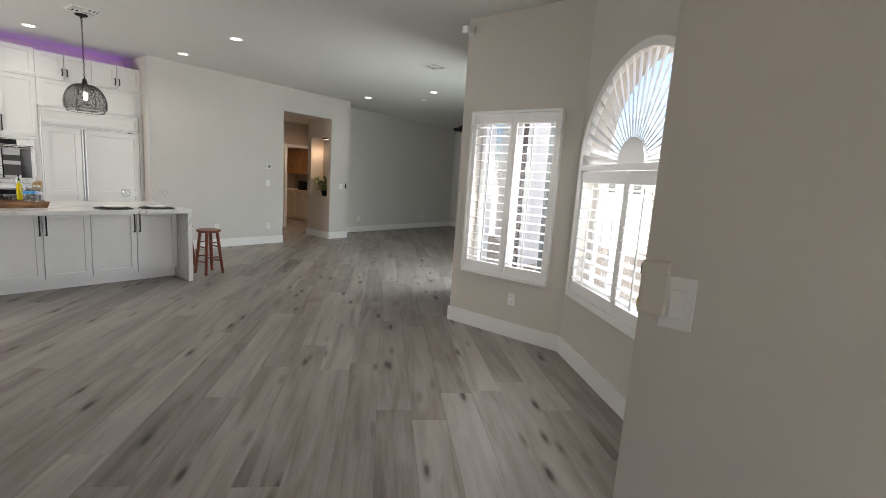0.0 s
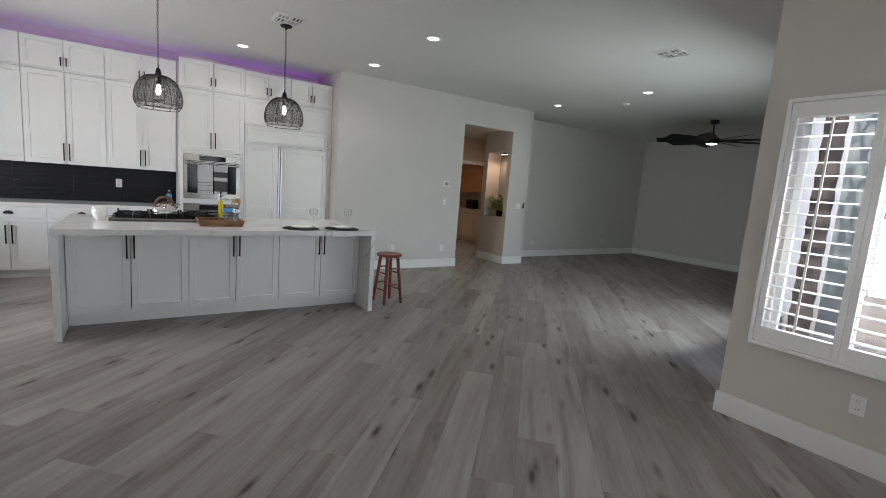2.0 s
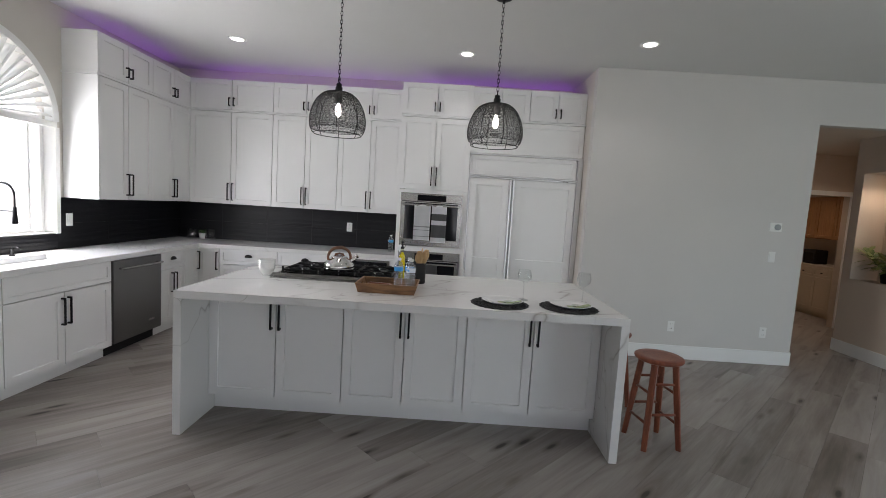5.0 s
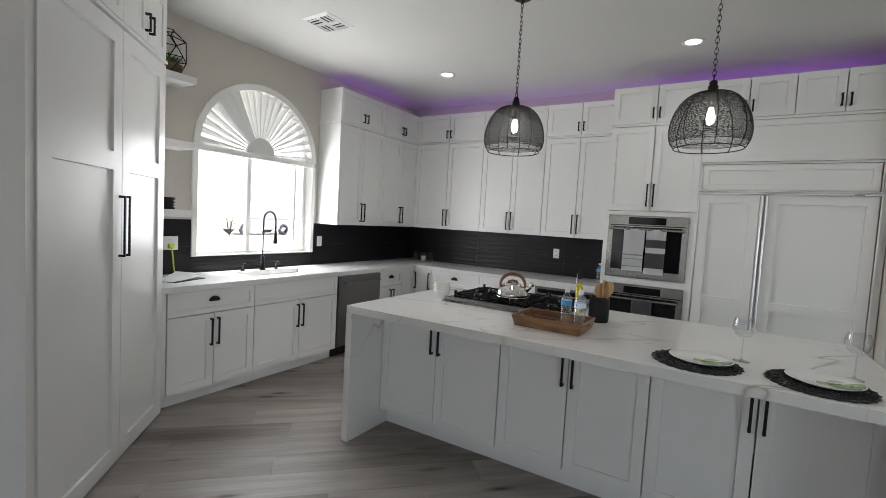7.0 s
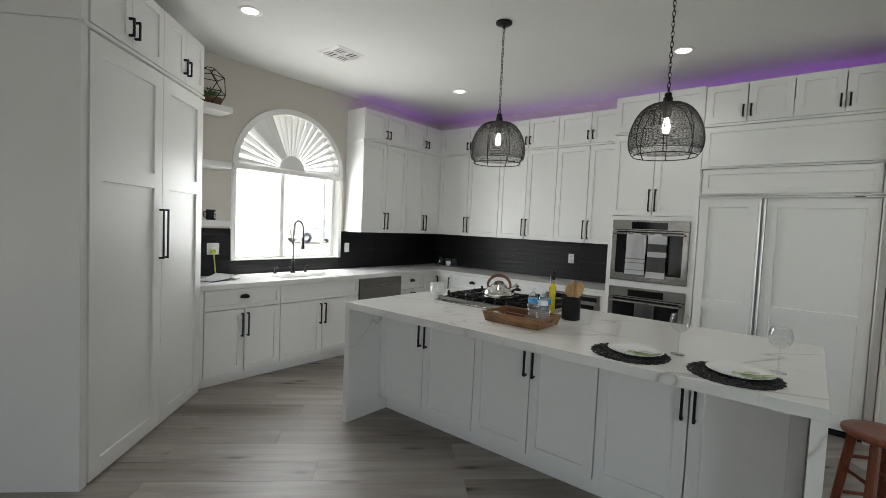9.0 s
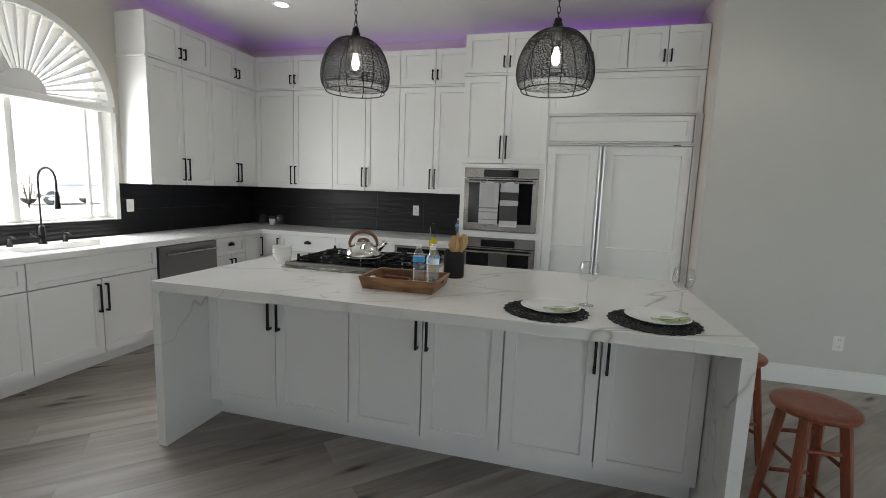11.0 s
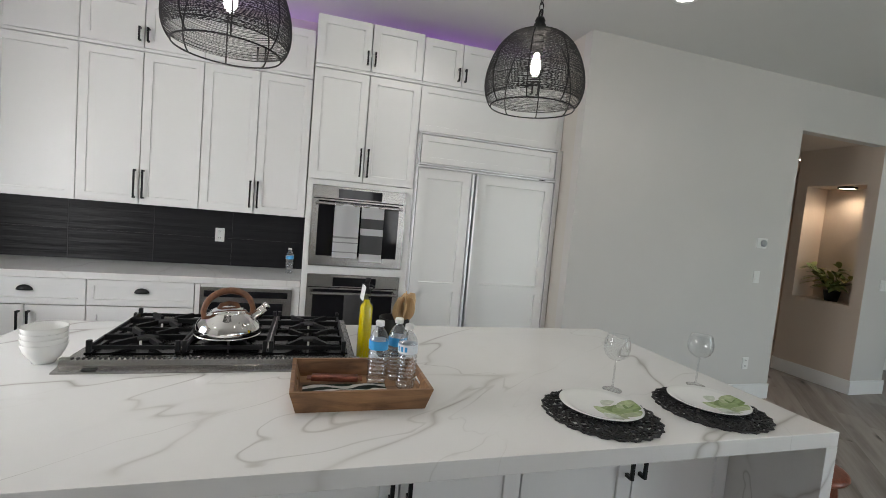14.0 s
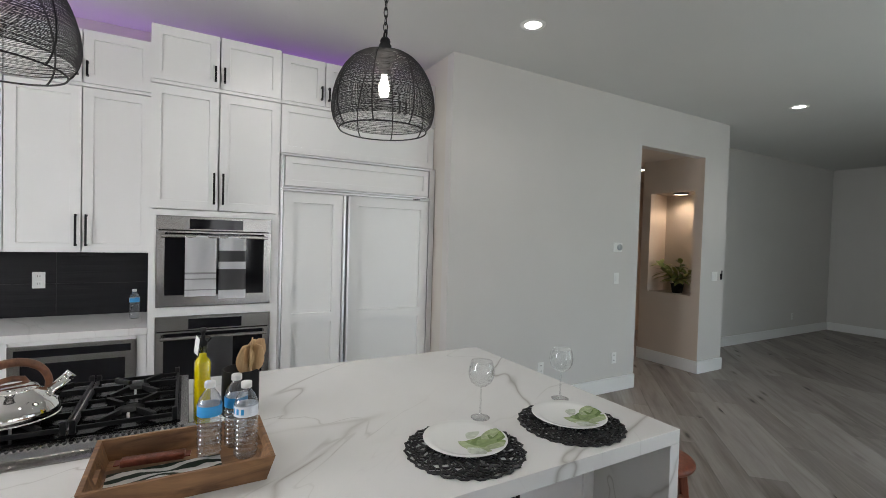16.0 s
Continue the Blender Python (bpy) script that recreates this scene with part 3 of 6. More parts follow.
def towel(m, w, h, bands, label):
    t = thing("towel", m, label, "towel", "kitchen towels on the oven rail")
    bm = bmesh.new()
    n, k = 10, 26
    def surf(u, v, front):
        y = -0.012 + 0.004 * math.sin(u * 9 + v * 3) - 0.006 * v
        return (w * u, y if front else 0.010, -h * v)
    grid = []
    for j in range(k + 1):
        v = j / k
        grid.append([bm.verts.new(surf(i / n, v, True)) for i in range(n + 1)])
    back = []
    for j in range(13):
        v = j / 12 * 0.5
        back.append([bm.verts.new((w * i / n, 0.013, -h * v)) for i in range(n + 1)])
    top = [bm.verts.new((w * i / n, 0.0, 0.010)) for i in range(n + 1)]
    for rows in (grid, back):
        for a, b in zip(rows, rows[1:]):
            for i in range(n):
                bm.faces.new((a[i], a[i + 1], b[i + 1], b[i]))
    for r in (grid[0], back[0]):
        for i in range(n):
            bm.faces.new((r[i], r[i + 1], top[i + 1], top[i]))
    m_cloth = mat("towel_cloth", (0.75, 0.75, 0.73), 0.95)
    sep = node(m_cloth, "ShaderNodeSeparateXYZ")
    tc = node(m_cloth, "ShaderNodeTexCoord")
    link(m_cloth, tc.outputs["Object"], sep.inputs[0])
    v = mathn(m_cloth, "DIVIDE", sep.outputs[2], -h)
    r = node(m_cloth, "ShaderNodeValToRGB")
    r.color_ramp.interpolation = "CONSTANT"
    while len(r.color_ramp.elements) < len(bands):
        r.color_ramp.elements.new(0.5)
    for e, (p, c) in zip(r.color_ramp.elements, bands):
        e.position, e.color = p, (c, c, c * 1.02, 1)
    link(m_cloth, v, r.inputs[0])
    link(m_cloth, r.outputs[0], bsdf(m_cloth).inputs["Base Color"])
    nz = noise_tex(m_cloth, coords(m_cloth), 260, 2)
    bump(m_cloth, nz.outputs[0], 0.06, 0.001)
    bmesh.ops.solidify(bm, geom=bm.faces[:], thickness=0.003)
    part("cloth", bm, m_cloth, t, smooth=True)
    return t


def oven(z0, z1, label):
    o = thing("oven", face_at(OVX - 0.0, 1.268, 0, 90), label, "oven", "built-in ovens")
    w, h = 0.707, z1 - z0
    part("body", boxbm(0.01, w - 0.01, 0.004, 0.5, z0, z1), M_BLACKM, o)
    part("control_panel", boxbm(0, w, -0.034, 0.004, z1 - 0.095, z1, bevel=0.003), M_STEEL, o)
    disp = part("display", boxbm(0.19, 0.52, -0.0365, -0.033, z1 - 0.085, z1 - 0.018), M_BLACKG, o, "black glass display")
    d = part("door", boxbm(0, w, -0.034, 0.004, z0, z1 - 0.100, bevel=0.003), M_STEEL, o, "brushed steel door")
    part("window", boxbm(0.048, w - 0.048, -0.0375, -0.033, z0 + 0.078, z1 - 0.112), M_BLACKG, d, "black glass oven window")
    bm = bmesh.new()
    tube(bm, [(0.03, -0.085, z1 - 0.135), (w - 0.03, -0.085, z1 - 0.135)], 0.012, 12)
    for x in (0.05, w - 0.05):
        box(bm, x - 0.012, x + 0.012, -0.083, -0.03, z1 - 0.146, z1 - 0.124)
    part("rail_handle", bm, M_STEEL, d, "steel tube handle")
    return o


oven(1.05, 1.658, "stainless steel wall oven with a black window")
oven(0.38, 0.982, "lower stainless steel wall oven with a black window")
W, G, L = 0.86, 0.13, 0.45
towel(pose(OVX + 0.085, 1.268 + 0.165, 1.525, 0, 0, 90), 0.185, 0.40, [(0, W), (0.60, L), (0.63, W), (0.70, L), (0.72, W), (0.88, L), (0.90, W)], "white kitchen towel with thin grey stripes")
towel(pose(OVX + 0.085, 1.268 + 0.365, 1.525, 0, 0, 90), 0.17, 0.42, [(0, W), (0.22, G), (0.40, W), (0.52, G), (0.86, W)], "white kitchen towel with broad charcoal bands")
towel(pose(OVX + 0.085, 1.268 + 0.28, 0.847, 0, 0, 90), 0.18, 0.34, [(0, 0.12), (0.9, 0.14)], "plain charcoal kitchen towel on the rail")

# base units on the wall run
def base(m, w, fronts, label, depth=0.62, toe=0.06):
    return cabinet("base_cabinet", m, w, depth, 0.105, 0.868, fronts, label, GB, toe=toe)


DR = 0.685
base(face_at(BF, -1.115, 0, 90), 0.27, [("door", 0, 0.27, 0.105, 0.868, "rt")], "narrow white shaker corner base cabinet")
base(face_at(BF, -0.845, 0, 90), 0.685, [("drawer", 0, 0.685, DR, 0.868, "cup")] + pair(0, 0.685, 0.105, DR, "t"), "white shaker base cabinet with a drawer and two doors")
base(face_at(BF, -0.16, 0, 90), 0.66, [("drawer", 0, 0.66, DR, 0.868, "cup")] + pair(0, 0.66, 0.105, DR, "t"), "white shaker base cabinet with a drawer and two doors")
base(face_at(BF, 0.50, 0, 90), 0.722, [("panel", 0.0, 0.722, 0.105, 0.45, ""), ("slab", 0, 0.036, 0.45, 0.868, ""), ("slab", 0.664, 0.722, 0.45, 0.868, ""), ("slab", 0.036, 0.664, 0.84, 0.868, "")], "white base cabinet holding a microwave drawer")


def microwave():
    o = thing("microwave_drawer", face_at(BF, 0.535, 0, 90), "stainless steel microwave drawer under the counter", "microwave")
    w = 0.63
    part("front", boxbm(0, w, -0.032, 0.0, 0.46, 0.845, bevel=0.003), M_STEEL, o)
    part("display", boxbm(0.03, w - 0.03, -0.035, -0.031, 0.775, 0.82), M_BLACKG, o, "black glass display")
    part("window", boxbm(0.06, w - 0.06, -0.035, -0.031, 0.52, 0.735), M_BLACKG, o, "black glass window")


microwave()
# base units of the sink run
base(face_at(-5.50, SF, 0, 180), 0.775, [("slab", 0, 0.06, 0.105, 0.868, ""), ("drawer", 0.06, 0.775, DR, 0.868, "cup")] + pair(0.06, 0.775, 0.105, DR, "t"), "white shaker base cabinet with a drawer and two doors")
base(face_at(-6.275, SF, 0, 180), 0.975 - 0.0, [("drawer", 0, 0.975, DR, 0.868, "")] + pair(0, 0.975, 0.105, DR, "t"), "white shaker sink base cabinet with two doors")
base(face_at(-7.93, SF, 0, 180), 0.70, [("drawer", 0, 0.42, DR, 0.868, "cup")] + pair(0, 0.42, 0.105, DR, "t") + [("door", 0.42, 0.70, 0.105, 0.868, "rt")], "white shaker corner base cabinet with a drawer")


def dishwasher():
    o = thing("dishwasher", face_at(-7.255, SF, 0, 180), "grey stainless steel dishwasher under the counter", "dishwasher")
    w = 0.67
    part("body", boxbm(0.0, w, 0.004, 0.58, 0.11, 0.868), M_BLACKM, o)
    d = part("door", boxbm(0.004, w - 0.004, -0.032, 0.002, 0.115, 0.862, bevel=0.004), M_DWSTEEL, o, "grey brushed steel door")
    bm = bmesh.new()
    tube(bm, [(0.05, -0.075, 0.79), (w - 0.05, -0.075, 0.79)], 0.010, 10)
    for x in (0.08, w - 0.08):
        box(bm, x - 0.008, x + 0.008, -0.074, -0.03, 0.782, 0.798)
    part("rail_handle", bm, M_STEEL, d, "steel tube handle")
    part("badge", boxbm(0.47, 0.56, -0.034, -0.031, 0.215, 0.235), M_CHROME, d, "small steel badge")
    part("toe_kick", boxbm(0, w, 0.06, 0.08, 0, 0.11), M_BLACKM, o)


dishwasher()

# counters
SINK = (-7.12, -6.38, -1.56, -1.20)
def counter():
    c = thing("countertop", pose(0, 0, 0), "white veined quartz countertop along two walls", "countertop")
    x0, x1, y0, y1 = SINK
    zt, zb, fy, fx = 0.915, 0.869, SF + 0.03, BF + 0.03
    bm = bmesh.new()
    box(bm, x1, -5.45, WY + 0.002, fy, zb, zt)
    box(bm, fx + 0.0005, x0, WY + 0.002, fy, zb, zt)
    box(bm, x0, x1, WY + 0.002, y0, zb, zt)
    box(bm, x0, x1, y1, fy, zb, zt)
    bmesh.ops.remove_doubles(bm, verts=bm.verts, dist=1e-4)
    part("slab", bm, M_QUARTZ, c)
    part("slab", boxbm(WX + 0.002, fx, WY + 0.002, 1.222, zb, zt), M_QUARTZ, c)


counter()


def sink():
    s = thing("sink", pose(0, 0, 0), "undermount stainless steel kitchen sink", "sink")
    x0, x1, y0, y1 = SINK
    bm = bmesh.new()
    t, z0, z1 = 0.006, 0.69, 0.868
    box(bm, x0 - t, x1 + t, y0 - t, y1 + t, z0 - t, z0)
    box(bm, x0 - t, x0, y0 - t, y1 + t, z0, z1)
    box(bm, x1, x1 + t, y0 - t, y1 + t, z0, z1)
    box(bm, x0, x1, y0 - t, y0, z0, z1)
    box(bm, x0, x1, y1, y1 + t, z0, z1)
    part("basin", bm, M_STEEL, s)
    part("drain", lathe(bmesh.new(), [(0, z0 + 0.001), (0.04, z0 + 0.001), (0.045, z0 + 0.004), (0.045, z0)], 20, ((x0 + x1) / 2, (y0 + y1) / 2)), M_CHROME, s)


sink()

# pantry on the diagonal
PX, PY = -4.54, -0.135
def pantry():
    w, split = 1.38, 0.741
    p = thing("pantry_cabinet", face_at(PX, PY, 0, 225), "tall white shaker pantry with two long and four small doors", "cabinet")
    body = bmesh.new()
    prism(body, [(-0.04, 0.014), (-0.04, 0.62), (0.52, 1.44), (1.50, 0.47), (w, 0.014)], 0.0, 2.90)
    part("body", body, M_CAB, p)
    part("side_panel", boxbm(-0.058, -0.04, -0.012, 0.62, 0.0, 2.472), M_CAB, p)
    part("side_panel", boxbm(-0.058, -0.04, -0.012, 0.62, 2.488, 2.90), M_CAB, p)
    part("moulding", boxbm(-0.06, w, -0.03, 0.0, 2.470, 2.490, bevel=0.004), M_CAB, p)
    for a, b, s in ((0.0, split, "r"), (split, w - 0.005, "l")):
        d = part("door", panel_bm(a + 0.0025, b - 0.0025, 0.012, 2.458, rail=0.098, sink=0.013, extra=(1.73,)), M_CAB, p)
        bar_handle(d, b - 0.03 if s == "r" else a + 0.03, 1.372, 0.345)
    part("filler", boxbm(-0.04, -0.003, -0.012, 0.002, 0.0, 2.90), M_CAB, p)
    for a, b, s in ((0.0, 0.371, "r"), (0.371, split, "l"), (split, 1.058, "r"), (1.058, w - 0.005, "l")):
        d = part("door", panel_bm(a + 0.0025, b - 0.0025, 2.502, 2.895), M_CAB, p)
        bar_handle(d, b - 0.03 if s == "r" else a + 0.03, 2.615, 0.11)


pantry()

# ---- island ----
IX0, IX1, IY0, IY1, IT = -7.33, -6.042, 0.19, 2.960, 0.915
def island():
    t = thing("island_counter", pose(0, 0, 0), "white veined quartz island top with waterfall ends", "countertop")
    part("top", boxbm(IX0, IX1, IY0, IY1, IT - 0.05, IT, bevel=0.002), M_MARBLE, t)
    part("waterfall_end", boxbm(IX0, IX1, IY0, IY0 + 0.05, 0.0, IT - 0.0505), M_MARBLE, t)
    part("waterfall_end", boxbm(IX0, IX1, IY1 - 0.05, IY1, 0.0, IT - 0.0505), M_MARBLE, t)
    edges = [IY0 + 0.0505, 1.16, 2.0, IY1 - 0.0505]
    for a, b in zip(edges, edges[1:]):
        w = b - a
        fr = pair(0, w, 0.125, IT - 0.052, "t")
        cabinet("island_cabinet", face_at(-6.385, a, 0, 90), w, 0.92, 0.125, IT - 0.052, fr, "white shaker island cabinet with two doors and black handles", "island cabinets", toe=0.073, handle=0.225, drop=0.022)


island()


# ---- windows ----


def win_frame(m):
    e = new("window", None)
    e.matrix_world = m
    return e


def louvre_bm(x0, x1, z, depth, tilt):
    bm = bmesh.new()
    n = 8
    ring = [(math.cos(2 * math.pi * k / n) * depth / 2, math.sin(2 * math.pi * k / n) * 0.005) for k in range(n)]
    c, s = math.cos(tilt), math.sin(tilt)
    a, b = [[bm.verts.new((x, y * c - h * s, z + y * s + h * c)) for y, h in ring] for x in (x0, x1)]
    for k in range(n):
        bm.faces.new((a[k], a[(k + 1) % n], b[(k + 1) % n], b[k]))
    bm.faces.new(a[::-1])
    bm.faces.new(b)
    return bm


def shutter_panel(parent, x0, x1, z0, z1, y, count, stile=0.05, rail_lo=0.10, rail_hi=0.085, tilt=0.25, depth=0.072, rod=0.5):
    """One leaf with its louvres and tilt rod; local y points out of the room."""
    bm = bmesh.new()
    box(bm, x0, x0 + stile, y - 0.014, y + 0.014, z0, z1, 0.002)
    box(bm, x1 - stile, x1, y - 0.014, y + 0.014, z0, z1, 0.002)
    box(bm, x0 + stile, x1 - stile, y - 0.013, y + 0.013, z0, z0 + rail_lo)
    box(bm, x0 + stile, x1 - stile, y - 0.013, y + 0.013, z1 - rail_hi, z1)
    leaf = part("shutter_leaf", bm, M_SHUT, parent, "white plantation shutter leaf")
    a, b = z0 + rail_lo, z1 - rail_hi
    pitch = (b - a) / count
    mesh = None
    for k in range(count):
        if mesh is None:
            sl = part("slat", louvre_bm(x0 + stile + 0.002, x1 - stile - 0.002, 0, depth, tilt), M_SHUT, leaf)
            mesh = sl.data
        else:
            sl = new("slat", mesh)
            sl.parent = leaf
        sl.location = (0, y, a + pitch * (k + 0.5))
    rx = x0 + stile + (x1 - x0 - 2 * stile) * rod
    part("tilt_rod", boxbm(rx - 0.006, rx + 0.006, y - 0.047, y - 0.036, a + 0.02, b - 0.02), M_SHUT, leaf)
    return leaf


def shutter_window(name, m, w, z0, z1, tilts, count=15, depth=0.072):
    """A two-leaf shutter in a frame that stands proud of the wall; local x to the viewer's right, y outwards, origin on the wall face."""
    e = structure(win_frame(m), "window with white two-leaf plantation shutters", "window")
    e.name = name
    fr = bmesh.new()
    f, d = 0.024, 0.055
    for x0, x1, a, b in ((0, f, z0, z1), (w - f, w, z0, z1), (f, w - f, z0, z0 + f), (f, w - f, z1 - f, z1)):
        box(fr, x0, x1, -d, 0.0, a, b, 0.004)
    part("window_frame", fr, M_SHUT, e)
    mid = w / 2
    for (a, b), t, rod in zip(((f + 0.002, mid - 0.001), (mid + 0.001, w - f - 0.002)), tilts, (0.5, 0.5)):
        shutter_panel(e, a, b, z0 + f + 0.003, z1 - f - 0.003, -0.030, count, stile=0.036, rail_lo=0.10, rail_hi=0.088, tilt=t, rod=rod, depth=depth)
    out = bmesh.new()
    for x0, x1, a, b in ((0.06, 0.10, z0 + 0.06, z1 - 0.06), (w - 0.10, w - 0.06, z0 + 0.06, z1 - 0.06), (0.1, w - 0.1, z0 + 0.06, z0 + 0.1), (0.1, w - 0.1, z1 - 0.1, z1 - 0.06), (mid - 0.02, mid + 0.02, z0 + 0.1, z1 - 0.1)):
        box(out, x0, x1, 0.09, 0.13, a, b)
    part("sash", out, M_TRIM, e)
    p = part("pane", boxbm(0.1, w - 0.1, 0.108, 0.112, z0 + 0.1, z1 - 0.1), M_PANE, e)
    p.visible_shadow = False
    return e


# the shutter frames sit on the wall faces; the local x axis runs to the viewer's right
shutter_window("window_1", pose(-2.757, 4.26, 0, 0, 0, 0), 0.956, 0.578, 2.177, (0.03, 0.12), count=17, depth=0.064)
shutter_window("window_2", pose(-0.37, 2.84, 0, 0, 0, -90), 0.966, 0.578, 2.177, (0.15, 0.15), depth=0.092)


def arch_pts(cx, cz, rx, rz, n=28):
    return [(cx + rx * math.cos(math.pi * k / n), cz + rz * math.sin(math.pi * k / n)) for k in range(n + 1)]


def arch_band(bm, cx, cz, r0, r1, y0, y1, n=32):
    """A half ring between two half ellipses (rx, rz), with depth."""
    inner, outer = arch_pts(cx, cz, *r0, n), arch_pts(cx, cz, *r1, n)
    vs = [[[bm.verts.new((x, y, z)) for x, z in c] for c in (inner, outer)] for y in (y0, y1)]
    for k in range(n):
        for y in (0, 1):
            bm.faces.new((vs[y][0][k], vs[y][0][k + 1], vs[y][1][k + 1], vs[y][1][k]))
        for c in (0, 1):
            bm.faces.new((vs[0][c][k], vs[0][c][k + 1], vs[1][c][k + 1], vs[1][c][k]))
    for k in (0, n):
        bm.faces.new((vs[0][0][k], vs[0][1][k], vs[1][1][k], vs[1][0][k]))
    return bm


def sunburst(parent, cx, cz, rx, rz, hub, y, count, closed=(), lean=0.5):
    """A fan of tapered blades round a half-round hub."""
    hb = bmesh.new()
    pts = [(cx - hub, cz), *[(cx - hub * math.cos(math.pi * k / 20), cz + hub * math.sin(math.pi * k / 20)) for k in range(1, 20)], (cx + hub, cz)]
    f = [hb.verts.new((x, y - 0.020, z)) for x, z in pts]
    g = [hb.verts.new((x, y + 0.010, z)) for x, z in pts]
    hb.faces.new(f)
    hb.faces.new(g[::-1])
    for k in range(len(pts)):
        hb.faces.new((f[k], f[(k + 1) % len(pts)], g[(k + 1) % len(pts)], g[k]))
    part("hub", hb, M_SHUT, parent, "half-round white shutter hub")
    for k in range(count):
        a = math.pi * (k + 0.5) / count
        half = math.pi / count * 0.5
        d = Vector((math.cos(a), 0, math.sin(a)))
        t = Vector((-math.sin(a), 0, math.cos(a)))
        o = Vector((0, 1, 0))
        lo = closed[0] if closed else lean
        ang = closed[1] if closed and closed[2] <= k < closed[3] else lo
        w = t * math.cos(ang) + o * math.sin(ang)
        h = w.cross(d).normalized()
        far = 1.0 / math.sqrt((d.x / rx) ** 2 + (d.z / rz) ** 2) - 0.004
        bm = bmesh.new()
        c = Vector((cx, y, cz))
        rings = []
        for r in (hub * 0.97, far):
            ww = r * math.tan(half) * 1.04
            rings.append([bm.verts.new(c + d * r + w * (ww * math.cos(2 * math.pi * q / 6)) + h * (0.004 * math.sin(2 * math.pi * q / 6))) for q in range(6)])
        for q in range(6):
            bm.faces.new((rings[0][q], rings[0][(q + 1) % 6], rings[1][(q + 1) % 6], rings[1][q]))
        bm.faces.new(rings[0][::-1])
        bm.faces.new(rings[1])
        part("slat", bm, M_SHUT, parent)


def arch_window_bay():
    # origin at the left end of the window as seen from the room
    d = Vector((1, -1)).normalized()
    start = Vector(BAY[2]) + d * (1.782 - ARCH_U[1])
    w = ARCH_U[1] - ARCH_U[0]
    e = structure(win_frame(pose(start.x, start.y, 0, 0, 0, -45)), "arched window with white shutters and a sunburst top", "window")
    e.name = "window_3"
    z0, zs, rz = 0.58, 1.67, 0.795
    fr = bmesh.new()
    f, dp = 0.055, 0.055
    for x0, x1, a, b in ((0, f, z0, zs), (w - f, w, z0, zs), (f, w - f, z0, z0 + f), (f, w - f, zs - 0.03, zs + 0.015)):
        box(fr, x0, x1, -dp, 0.0, a, b, 0.004)
    part("window_frame", fr, M_SHUT, e)
    part("arch_frame", arch_band(bmesh.new(), w / 2, zs + 0.0, (w / 2 - f, rz - f), (w / 2, rz), -dp, 0.0), M_SHUT, e)
    mid = w / 2
    for a, b in ((f + 0.002, mid - 0.001), (mid + 0.001, w - f - 0.002)):
        shutter_panel(e, a, b, z0 + f + 0.003, zs - 0.033, -0.030, 10, stile=0.035, rail_lo=0.085, rail_hi=0.09, tilt=0.12, rod=0.36)
    sunburst(e, w / 2, zs + 0.018, w / 2 - f, rz - f - 0.018, 0.17, -0.028, 24, lean=0.75)
    sash = bmesh.new()
    box(sash, 0.08, 0.13, 0.09, 0.13, z0 + 0.06, zs)
    box(sash, w - 0.13, w - 0.08, 0.09, 0.13, z0 + 0.06, zs)
    box(sash, 0.13, w - 0.13, 0.09, 0.13, z0 + 0.06, z0 + 0.11)
    box(sash, 0.13, w - 0.13, 0.09, 0.13, zs - 0.03, zs + 0.03)
    box(sash, 0.38, 0.42, 0.088, 0.132, z0 + 0.11, zs - 0.03)
    part("sash", sash, M_TRIM, e)
    p = part("pane", boxbm(0.1, w - 0.1, 0.108, 0.112, z0 + 0.08, zs + rz - 0.05), M_PANE, e)
    p.visible_shadow = False


arch_window_bay()


def kitchen_window():
    e = structure(win_frame(pose(-6.085, WY, 0, 0, 0, 180)), "arched window over the sink with a sunburst shutter", "window")
    e.name = "window_4"
    w, z0, zs, rz = 1.355, 1.06, 2.06, 0.66
    # trim ring that stands on the wall round the arch
    part("arch_frame", arch_band(bmesh.new(), w / 2, zs, (w / 2 - 0.045, rz - 0.05), (w / 2 + 0.012, rz + 0.008), -0.03, 0.05), M_SHUT, e)
    part("window_sill", boxbm(0.001, w - 0.001, 0.0, 0.16, z0 - 0.0, z0 + 0.006), M_TRIM, e)
    for a, b in ((-0.012, 0.03), (w - 0.03, w + 0.012)):
        part("side_casing", boxbm(a, b, -0.03, -0.001, z0 + 0.001, zs - 0.051), M_SHUT, e)
    for a, b in ((0.001, 0.012), (w - 0.012, w - 0.001)):
        part("jamb_lining", boxbm(a, b, 0.0, 0.16, z0 + 0.007, zs), M_TRIM, e)
    part("rail", boxbm(0.002, w - 0.002, -0.022, 0.05, zs - 0.05, zs + 0.0, bevel=0.003), M_SHUT, e)
    sunburst(e, w / 2, zs + 0.005, w / 2 - 0.045, rz - 0.055, 0.155, 0.01, 22, closed=(1.15, 0.25, 14, 17))
    sash = bmesh.new()
    for x0, x1, a, b in ((0.013, 0.045, z0 + 0.007, zs + 0.1), (w - 0.045, w - 0.013, z0 + 0.007, zs + 0.1), (0.045, w - 0.045, z0 + 0.007, z0 + 0.032), (0.045, w - 0.045, zs - 0.02, zs + 0.04), (0.605, 0.65, z0 + 0.032, zs - 0.02), (1.19, 1.212, z0 + 0.032, zs - 0.02)):
        box(sash, x0, x1, 0.10, 0.145, a, b)
    part("sash", sash, M_TRIM, e)
    p = part("pane", boxbm(0.03, w - 0.03, 0.118, 0.122, z0 + 0.04, zs + rz - 0.04), M_PANE, e)
    p.visible_shadow = False


kitchen_window()

